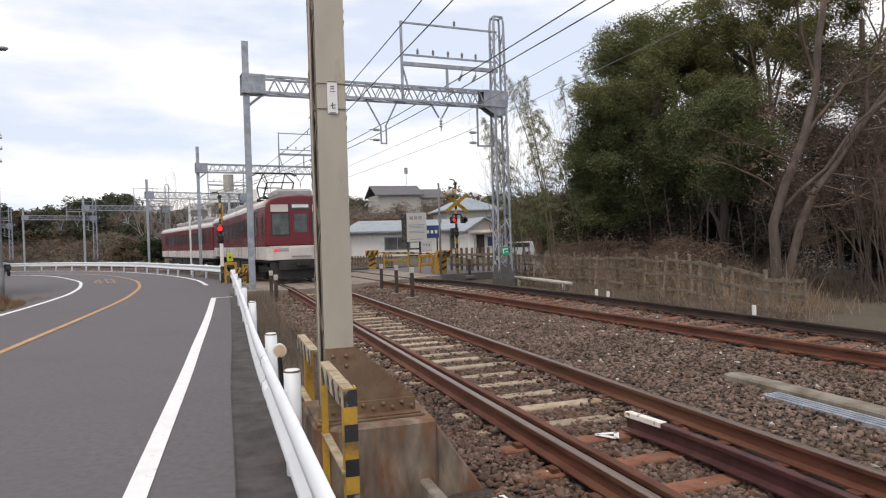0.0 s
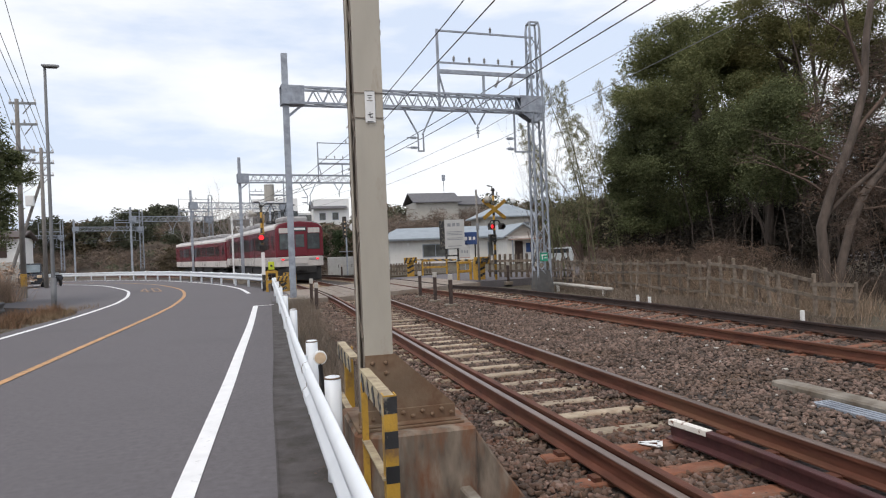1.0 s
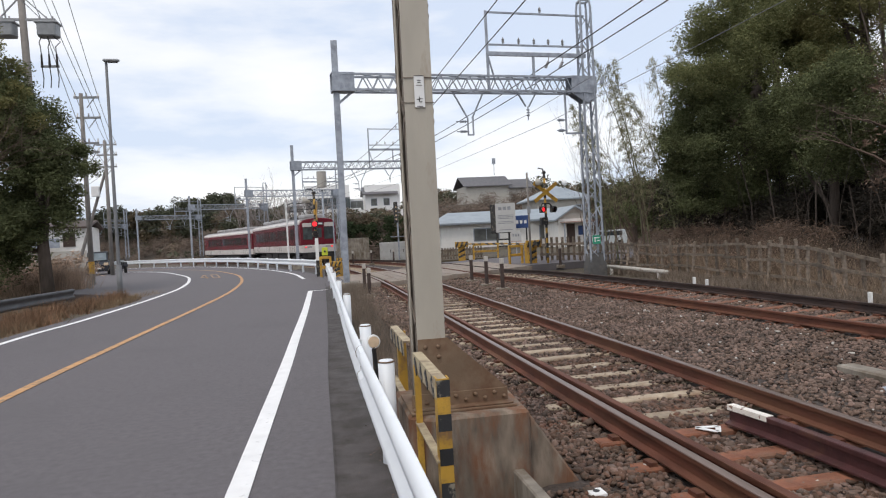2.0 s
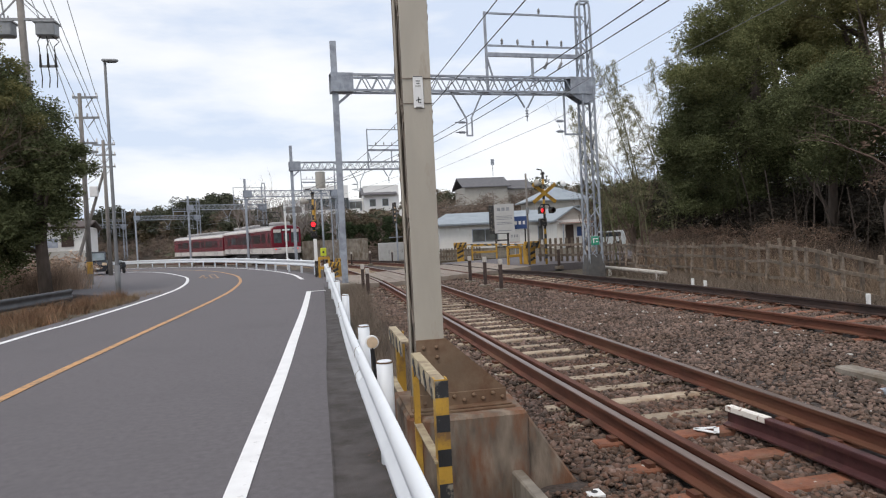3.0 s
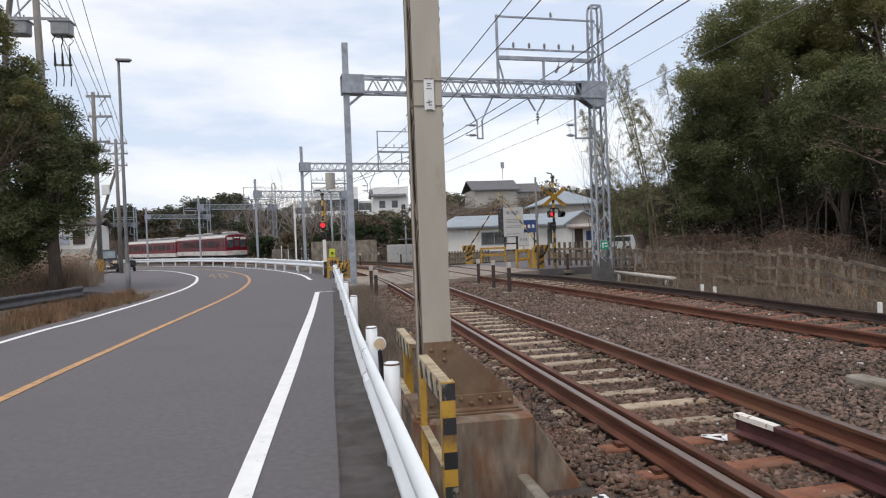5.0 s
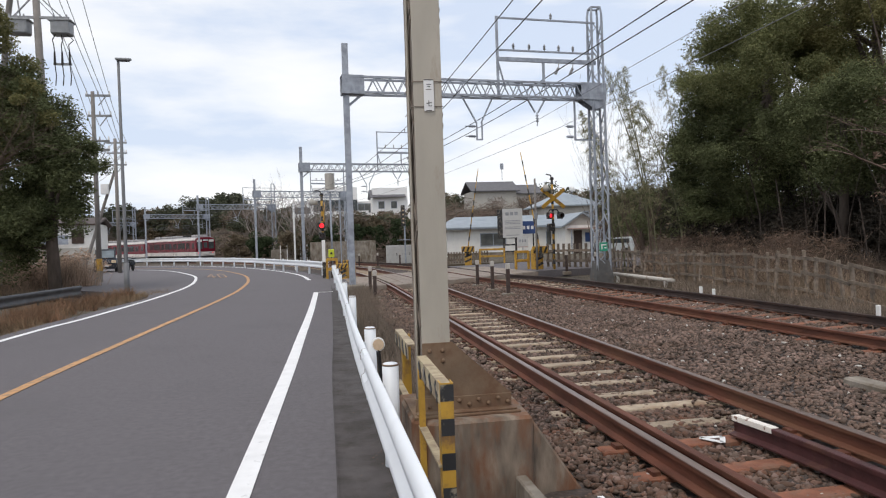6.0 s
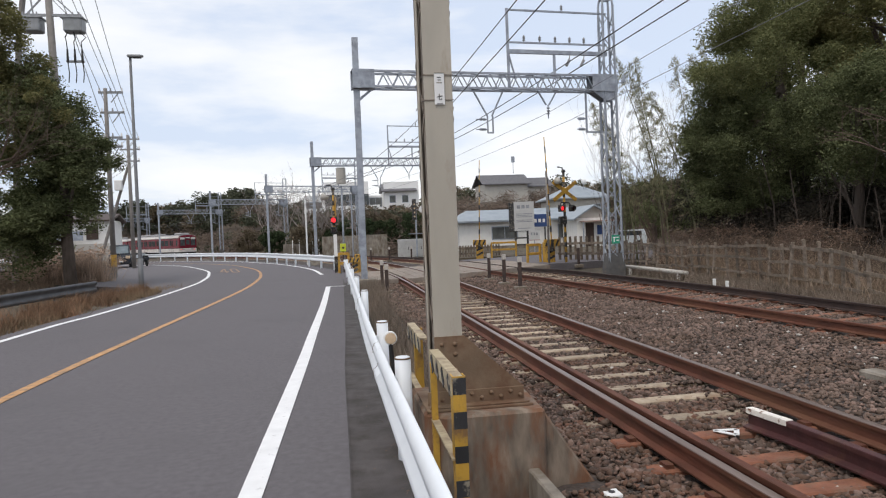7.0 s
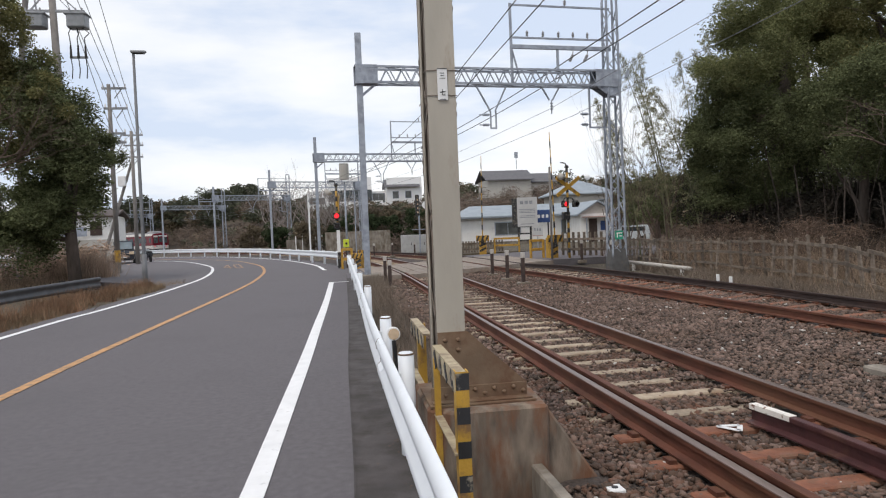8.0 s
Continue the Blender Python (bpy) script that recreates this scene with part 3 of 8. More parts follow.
def track(path, name, label, head_material, tilted=False):
    t = tagged(new(name), label, "railway track", kind="structure")
    for off in (-0.7525, 0.7525):
        lift = tilted and off > 0
        q = [(x, y, RAIL_Z + dip(y) + (cant(y) if lift else 0.0)) for x, y in shift(path, off)]
        r = part("rail", Geo().sweep(RAIL_PROFILE, q), M_RAIL_OUTER if lift else M_RAIL, t, "near-black brown outer rail" if lift else "")
        part("rail_head", Geo().sweep(HEAD_PROFILE, q), M_RAIL_OUTER if lift else head_material, r, "near-black brown rail head" if lift else "rail head worn bright by wheels")
    return t


def sleepers(path, t, first, last, spacing, rusty=None, tilted=False):
    g = Geo().box(-1.0, -0.10, -0.17, 1.0, 0.10, 0)
    k = len(g.v)
    # tapered top, a little lower in the middle
    g.v = [(x, y * (0.82 if z > -0.1 else 1.0), z) for x, y, z in g.v]
    plain = g.mesh("sleeper", M_SLEEPER, bevel=0.012)
    stained = g.mesh("sleeper", M_SLEEPER_RUST, bevel=0.012)
    clip = Geo()
    for off in (-0.7525, 0.7525):
        for s in (-1, 1):
            clip.box(off + s * 0.11 - 0.03, -0.05, -0.002, off + s * 0.11 + 0.03, 0.05, 0.03)
    clip_mesh = clip.mesh("rail_clip", M_RAIL)
    d = np.concatenate([[0], np.cumsum([math.dist(path[i], path[i + 1]) for i in range(len(path) - 1)])])
    xs, ys = [p[0] for p in path], [p[1] for p in path]
    s = first
    rng = random.Random(4)
    while s < last:
        x, y = np.interp(s, d, xs), np.interp(s, d, ys)
        x2, y2 = np.interp(s + 0.5, d, xs), np.interp(s + 0.5, d, ys)
        yaw = math.degrees(math.atan2(-(x2 - x), y2 - y))
        me = stained if rusty and rusty(y) else plain
        h = cant(y) if tilted else 0.0
        o = part("sleeper", me, None, t, at=pose(x, y, SLEEPER_Z + dip(y) + h / 2 - (0.006 if tilted else 0.0) + rng.uniform(-0.012, 0.006), 0, -math.degrees(h / 1.505), yaw + rng.uniform(-0.8, 0.8)))
        if y < 24:
            part("rail_clip", clip_mesh, None, o)
        s += spacing


ballast_bed(near_path, far_path)
near_track = track(near_path, "railway_track", "rusty rails with a bright worn head on concrete sleepers", M_RAILTOP)
far_track = track(far_path, "railway_track", "rusty brown rails of the further track on stained sleepers", M_RAIL, True)
sleepers(near_path, near_track, 0.295, 100, 0.585, rusty=lambda y: y < 5.3)
sleepers(far_path, far_track, 15.3 - 0.62 * 16, 75, 0.62, rusty=lambda y: y < 20, tilted=True)
# guard rail inside the left running rail, and the one that begins inside the right rail
q = [(TRACK_X - 0.7525 + 0.134, y, RAIL_Z) for y in np.arange(-10, 26.0, 1.0)]
part("check_rail", Geo().sweep(RAIL_PROFILE + [], q), M_RAIL, near_track, "rusty check rail beside the running rail")
part("check_rail_head", Geo().sweep(HEAD_PROFILE, q), M_RAIL, near_track, "dull rusty rail head")
GUARD_END = ((3.30, -10), (3.30, -4), (3.31, 0), (3.325, 2), (3.345, 3.6), (3.335, 4.2), (3.315, 4.6), (3.262, 5.02))
q = [(x, y, RAIL_Z + 0.01) for x, y in GUARD_END]
part("guard_rail", Geo().sweep(RAIL_PROFILE + [], q), M_RAIL_DARK, near_track, "dark maroon guard rail with a white-painted end")
part("guard_rail_head", Geo().sweep(HEAD_PROFILE, q), M_RAIL_DARK, near_track, "dark maroon rail head")
part("white_end", Geo().sweep([(-0.034, 0.0), (0.034, 0.0), (0.034, 0.006), (-0.034, 0.006)], [(x, y, RAIL_Z + 0.01) for x, y in GUARD_END[-2:]]).sweep([(-0.035, -0.036), (-0.0335, -0.036), (-0.0335, 0.0), (-0.035, 0.0)], [(x, y, RAIL_Z + 0.01) for x, y in GUARD_END[-2:]]), M_CHIPPED, near_track, "chipped white paint on the rail's end")
g = Geo()
tri = [(2.955, 5.03), (3.135, 5.005), (3.055, 4.875)]
for a, b in zip(tri, tri[1:] + tri[:1]):
    g.beam((*a, SLEEPER_Z + 0.02), (*b, SLEEPER_Z + 0.02), 0.042, 0.006)
part("triangle_mark", g, M_WHITE, near_track, "white painted triangle mark")


def stones(count, x0, x1, y0, y1, size, seed, material, name, label, keep, rough=False, lift=0.0):
    """Loose broken stones, each a knobbly lump, lying on the bed."""
    rng = np.random.default_rng(seed)
    u = rng.random((count, 2))
    x = x0 + (x1 - x0) * u[:, 0]
    y = y0 + (y1 - y0) * u[:, 1]
    ok = keep(x, y)
    x, y = x[ok], y[ok]
    n = len(x)
    phi = (1 + 5 ** 0.5) / 2
    ico = np.array([(-1, phi, 0), (1, phi, 0), (-1, -phi, 0), (1, -phi, 0), (0, -1, phi), (0, 1, phi), (0, -1, -phi), (0, 1, -phi), (phi, 0, -1), (phi, 0, 1), (-phi, 0, -1), (-phi, 0, 1)]) / 1.9
    tri_ = np.array([(0, 11, 5), (0, 5, 1), (0, 1, 7), (0, 7, 10), (0, 10, 11), (1, 5, 9), (5, 11, 4), (11, 10, 2), (10, 7, 6), (7, 1, 8), (3, 9, 4), (3, 4, 2), (3, 2, 6), (3, 6, 8), (3, 8, 9), (4, 9, 5), (2, 4, 11), (6, 2, 10), (8, 6, 7), (9, 8, 1)])
    if rough:
        # plainer lumps for the stones further off
        ico = np.array([(1, 0, 0.2), (-1, 0, -0.2), (0.2, 1, 0), (-0.2, -1, 0), (0, 0.2, 1), (0, -0.2, -1)]) * 1.15
        tri_ = np.array([(0, 2, 4), (2, 1, 4), (1, 3, 4), (3, 0, 4), (2, 0, 5), (1, 2, 5), (3, 1, 5), (0, 3, 5)])
    k = len(ico)
    s = size * (0.55 + 0.75 * rng.random((n, 1)) ** 1.5)
    dims = s * (0.7 + 0.6 * rng.random((n, 3))) * np.array((1.2, 0.9, 0.75))
    v = ico[None] * (0.50 + 0.90 * rng.random((n, k, 1))) * dims[:, None, :]
    a = rng.random(n) * 2 * np.pi
    b = rng.normal(size=n) * 0.7
    ca, sa, cb, sb = np.cos(a)[:, None], np.sin(a)[:, None], np.cos(b)[:, None], np.sin(b)[:, None]
    vx, vy, vz = v[..., 0], v[..., 1] * cb - v[..., 2] * sb, v[..., 1] * sb + v[..., 2] * cb
    v = np.stack([vx * ca - vy * sa, vx * sa + vy * ca, vz], 2)
    z = BED_Z + lift + rng.random(n) * size * 0.7 - size * 0.25
    # the bed leans with the further track
    rise = np.interp(y, (6, 9, 14, 23, 27), (0.02, 0.045, 0.095, 0.095, 0.0))
    z += rise * np.clip((x - 6.1 - 0.066 * (27 - y)) / 1.5, 0, 1) * 0.85
    v += np.stack([x, y, z], 1)[:, None, :]
    f = (tri_[None] + k * np.arange(n)[:, None, None]).reshape(-1, 3)
    ob = new(name, soup(name, v.reshape(-1, 3), f, material))
    return tagged(ob, label, "ballast", kind="stuff")


# ---- guard rails beside the road ----
BEAM = [(0.0, 0.175), (0.03, 0.165), (0.046, 0.125), (0.042, 0.075), (0.012, 0.045), (0.012, -0.045), (0.042, -0.075), (0.046, -0.125), (0.03, -0.165), (0.0, -0.175)]


def w_beam(path, z, flip=1):
    out = [(-flip * (o + 0.003), h * 0.9) for o, h in BEAM]
    back = [(-flip * o, h * 0.9) for o, h in reversed(BEAM)]
    return Geo().sweep(out + back, [(p[0], p[1], z) for p in path])


def guard_post(h, r=0.057):
    g = Geo().tube([(0, 0, -0.3), (0, 0, h - 0.01)], r, 16)
    g.tube([(0, 0, h - 0.01), (0, 0, h)], r, 16, r * 0.8)
    return g


def guard_rail(path, z, post_spots, post_h, label, material=M_GUARD, flip=1, side=0.11, splices=()):
    t = thing("guard_rail", label, "guard rail")
    part("beam", w_beam(path, z, flip), material, t, smooth=True)
    me = guard_post(post_h).mesh("post", material, True)
    ring = Geo().tube([(0, 0, post_h - 0.016), (0, 0, post_h - 0.006)], 0.0585, 16).mesh("cap_ring", M_POLE_RUST, True)
    for a, b in splices:
        part("splice", w_beam([(x - 0.004 * flip, y) for x, y in (a, b)], z, flip), M_GUARD if material is M_GUARD else material, t)
        part("seam", w_beam([(b[0] - 0.0075 * flip, b[1] - 0.006), (b[0] - 0.0075 * flip, b[1])], z, flip), M_POLE_RUST, t, "rust-stained joint seam")
    for x, y in post_spots:
        p = part("post", me, None, t, at=pose(x + side, y, 0))
        part("cap_ring", ring, None, p)
        part("bracket", Geo().box(-0.115, -0.035, z - 0.05, 0.0, 0.035, z + 0.05), material, p)
    return t


near_guard = spline([(0.36, -6), (0.36, 1), (0.355, 3), (0.345, 5), (0.345, 7.4), (0.385, 11.4), (0.42, 17), (0.45, 24.5), (0.45, 27.6)], 0.5)
guard_rail(near_guard, 0.515, [(0.335 + 0.003 * (y - 4.6), y) for y in (0.6, 4.70, 6.75, 10.8, 14.7, 18.7, 22.7, 26.7)], 0.71, "white-painted steel guard rail between road and railway", splices=(((0.345, 5.35), (0.345, 5.67)), ((0.372, 9.7), (0.375, 10.0))))
far_guard = spline([(0.35, 31.2), (-0.05, 33.3), (-1.0, 37), (-2.3, 41.1), (-4.9, 49.3), (-8.1, 56.6), (-12.5, 63.4), (-19.0, 69.5), (-32, 74.8), (-60, 81)], 0.8)
spots = []
acc = 0.0
for a, b in zip(far_guard, far_guard[1:]):
    acc += math.dist(a[:2], b[:2])
    if acc > 2.0:
        acc = 0.0
        spots.append((b[0], b[1]))
guard_rail(far_guard, 0.53, spots, 0.72, "white-painted guard rail sweeping round the bend")
old_guard = spline([(-8.7, 6), (-8.0, 13), (-7.58, 17.7), (-7.08, 21.9)], 0.8)
guard_rail(old_guard, 0.38, [(-8.1, 12), (-7.72, 16), (-7.35, 19.7), (-7.12, 21.6)], 0.5, "dull grey steel guard rail on the grassy verge", M_OLDGUARD, flip=-1, side=-0.11)


def delineator():
    t = thing("road_reflector", "round white road reflector on a black stalk", "reflector", pose(0.425, 5.45, -0.02))
    part("stalk", Geo().tube([(0.02, 0, -0.3), (0.02, 0, 0.45), (0, 0, 0.68), (0, -0.01, 0.72)], 0.017, 8), M_BLACK, t, smooth=True)
    body = part("housing", Geo().tube([(0, -0.02, 0.75), (0, 0.03, 0.75)], 0.053, 20), M_WHITE, t, smooth=False)
    part("lens", Geo().tube([(0, -0.026, 0.75), (0, -0.02, 0.75)], 0.044, 20), M_LENS, body, "cream reflector lens")


delineator()


# ---- the pole beside the camera ----
def line_pole():
    X0, X1, Y0, Y1 = 0.657, 0.852, 4.60, 4.98
    t = thing("line_pole", "tall grey-green steel line pole on a concrete base", "pole")
    part("front_flange", Geo().box(X0, Y0, 0.80, X1, Y0 + 0.014, 9.2), M_POLE, t, bevel=0.003)
    part("side_channel", Geo().box(X0, Y0 + 0.014, 0.36, X0 + 0.010, Y0 + 0.09, 9.2).box(X0, Y1 - 0.09, 0.36, X0 + 0.010, Y1, 9.2), M_POLE_SIDE, t, "darker, mottled side of the pole")
    part("side_channel", Geo().box(X1 - 0.010, Y0 + 0.014, 0.36, X1, Y0 + 0.09, 9.2).box(X1 - 0.010, Y1 - 0.09, 0.36, X1, Y1, 9.2), M_POLE_SIDE, t, "darker, mottled side of the pole")
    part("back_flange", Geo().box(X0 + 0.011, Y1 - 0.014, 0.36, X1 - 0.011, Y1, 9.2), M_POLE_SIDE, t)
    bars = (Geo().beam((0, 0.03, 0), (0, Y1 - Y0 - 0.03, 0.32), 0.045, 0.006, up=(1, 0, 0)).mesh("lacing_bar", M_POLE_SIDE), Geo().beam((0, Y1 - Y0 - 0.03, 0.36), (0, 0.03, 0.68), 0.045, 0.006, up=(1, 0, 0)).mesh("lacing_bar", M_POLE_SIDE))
    for k in range(11):
        for x in (X0 - 0.004, X1 + 0.004):
            for me in bars:
                part("lacing_bar", me, None, t, at=pose(x, Y0, 0.95 + 0.72 * k))
    # gusset: a plate that spreads to the track side
    m = Matrix(((1, 0, 0, 0), (0, 0, -1, 0), (0, 1, 0, 0), (0, 0, 0, 1)))
    shape = [(X0, 0.37), (1.262, 0.37), (1.262, 0.475), (X1 + 0.01, 0.845), (X0, 0.845)]
    plate = part("gusset_plate", Geo().prism(shape, -(Y0 + 0.002), -(Y0 - 0.010), m), M_POLE_RUST, t, "rust-brown riveted gusset plate")
    part("gusset_plate", Geo().prism(shape, -(Y1 + 0.012), -Y1, m), M_POLE_RUST, t, "rust-brown riveted gusset plate")
    part("slope_plate", Geo().prism([(1.25, 0.465), (1.262, 0.475), (X1 + 0.012, 0.845), (X1, 0.835)], -Y1, -(Y0 + 0.002), m), M_POLE_RUST, t)
    part("angle_iron", Geo().box(X0 - 0.06, Y0 - 0.022, 0.375, 1.27, Y0 - 0.0105, 0.472).box(X0 - 0.06, Y0 - 0.09, 0.371, 1.29, Y0 - 0.0105, 0.383), M_POLE_RUST, t, "rusty riveted angle iron", bevel=0.003)
    part("base_plate", Geo().box(X0 - 0.08, Y0 - 0.11, 0.352, 1.31, Y1 + 0.10, 0.370), M_POLE_RUST, t, bevel=0.004)
    rivet = Geo().tube([(0, 0, 0), (0, -0.010, 0), (0, -0.017, 0)], 0.017, 8, 0.009).mesh("rivet", M_POLE_RUST, True)
    for x, z in [(X0 + 0.05, 0.79), (X0 + 0.14, 0.79), (X0 + 0.05, 0.72), (X0 + 0.14, 0.72), (X0 + 0.05, 0.63), (X0 + 0.14, 0.61)]:
        part("rivet", rivet, None, plate, at=pose(x, Y0 - 0.010, z))
    for i in range(9):
        part("rivet", rivet, None, t, at=pose(X0 + 0.04 + i * 0.068, Y0 - 0.022, 0.412 + 0.03 * (i % 2)))
    # the number plate strapped to the pole
    sign = part("number_plate", Geo().box(0.726, Y0 - 0.012, 2.424, 0.795, Y0 - 0.006, 2.640), M_WHITE, t, "white enamel plate with black characters", bevel=0.002)
    g = Geo()
    y0, y1 = Y0 - 0.0145, Y0 - 0.0118
    for z, w in ((2.607, 0.014), (2.591, 0.011), (2.573, 0.018)):
        g.box(0.760 - w, y0, z - 0.0022, 0.760 + w, y1, z + 0.0022)
    g.beam((0.742, (y0 + y1) / 2, 2.476), (0.779, (y0 + y1) / 2, 2.484), 0.003, 0.0045)
    g.box(0.756, y0, 2.458, 0.760, y1, 2.498)
    g.box(0.756, y0, 2.458, 0.776, y1, 2.462)
    g.box(0.772, y0, 2.458, 0.776, y1, 2.468)
    part("characters", g, M_BLACK, sign, "black characters three and seven")
    for x, z in ((0.033, 2.636), (0.020, 2.428)):
        part("plate_rim", Geo().box(0.760 - x, y0, z, 0.760 + x, y1, z + 0.004), M_BLACK, sign)
    for z in (2.455, 2.625):
        part("strap", Geo().box(X0 - 0.008, Y0 - 0.006, z, X1 + 0.008, Y0 - 0.002, z + 0.005).box(X0 - 0.012, Y0 - 0.006, z, X0 - 0.008, Y1, z + 0.005), M_POLE_SIDE, t)
    part("cable", Geo().tube([(X0 - 0.022, 4.70, -0.1), (X0 - 0.020, 4.70, 1.2), (X0 - 0.018, 4.74, 2.2), (X0 - 0.022, 4.68, 3.4), (X0 - 0.02, 4.72, 9)], 0.009, 6), M_POLE, t, smooth=True)
    f = thing("pole_base", "rust-streaked weathered concrete footing of the line pole", "footing")
    part("block", Geo().prism([(0.70, 4.38), (1.36, 4.38), (1.42, 5.3), (0.56, 5.3), (0.56, 4.50)], -0.5, 0.352), M_CONCRETE_RUST, f, bevel=0.02)
    part("buttress", Geo().prism([(1.34, -0.4), (1.86, -0.4), (1.66, -0.12), (1.36, 0.33)], -5.2, -4.42, m), M_CONCRETE_RUST, f, bevel=0.015)
    part("kerb_slab", Geo().box(1.20, 1.0, -0.5, 1.28, 4.30, -0.01), M_CONCRETE, f, bevel=0.01)


line_pole()


def pole_barrier():
    """The yellow and black guard on the road side of the pole."""
    t = thing("guard_fence", "worn yellow and black striped steel guard fence round the pole", "guard fence")
    def post(x, y, top, stripes):
        p = part("post", Geo().box(x - 0.036, y - 0.005, -0.3, x + 0.036, y, top).box(x - 0.036, y, -0.3, x - 0.029, y + 0.08, top).box(x + 0.029, y, -0.3, x + 0.036, y + 0.08, top), M_YELLOW, t, "upright channel in yellow and black bands")
        if stripes:
            z = top - 0.10
            while z > -0.2:
                part("band", Geo().box(x - 0.037, y - 0.007, z, x + 0.037, y - 0.004, z + 0.092), M_BLACK, p)
                z -= 0.187
    post(0.643, 3.62, 0.775, True)
    post(0.70, 5.86, 0.74, False)
    for y0, y1 in ((3.63, 4.55), (5.06, 6.02)):
        x0, x1 = 0.635 + 0.008 * (y0 - 3.6), 0.635 + 0.008 * (y1 - 3.6)
        part("top_rail", Geo().beam((x0, y0, 0.765), (x1, y1, 0.765), 0.064, 0.014), M_YELLOW_PALE, t, "faded top rail")
        part("side_plate", Geo().beam((x0 - 0.03, y0, 0.71), (x1 - 0.03, y1, 0.71), 0.006, 0.10), M_YELLOW_PALE, t)
        part("mid_rail", Geo().beam((x0 - 0.02, y0, 0.32), (x1 - 0.02, y1, 0.32), 0.05, 0.012), M_YELLOW_PALE, t)
        g = Geo()
        n = 4
        for i in range(n):
            y = y0 + 0.05 + i * (y1 - y0 - 0.06) / n
            g.beam((x0 - 0.0345, y, 0.665), (x0 - 0.0345, y + 0.07, 0.755), 0.005, 0.045)
        tagged(part("striping", g, M_BLACK, t), kind="stuff")
    part("stay_post", Geo().box(0.60, 4.42, -0.3, 0.64, 4.46, 0.70), M_YELLOW, t)


pole_barrier()


# ---- gantries over the tracks ----
def lattice_tower(g, x, y, z0, z1, w0, w1, step=0.55, bar=0.07):
    def corner(z, i):
        w = w0 + (w1 - w0) * (z - z0) / (z1 - z0)
        return Vector((x + (-1, 1, 1, -1)[i] * w / 2, y + (-1, -1, 1, 1)[i] * w / 2, z))
    for i in range(4):
        g.beam(corner(z0, i), corner(z1, i), bar, bar)
    z, k = z0, 0
    while z + step <= z1 + 0.01:
        for i in range(4):
            j = (i + 1) % 4
            a, b = (i, j) if k % 2 else (j, i)
            g.beam(corner(z, a), corner(z + step, b), bar * 0.65, bar * 0.3)
        z += step
        k += 1


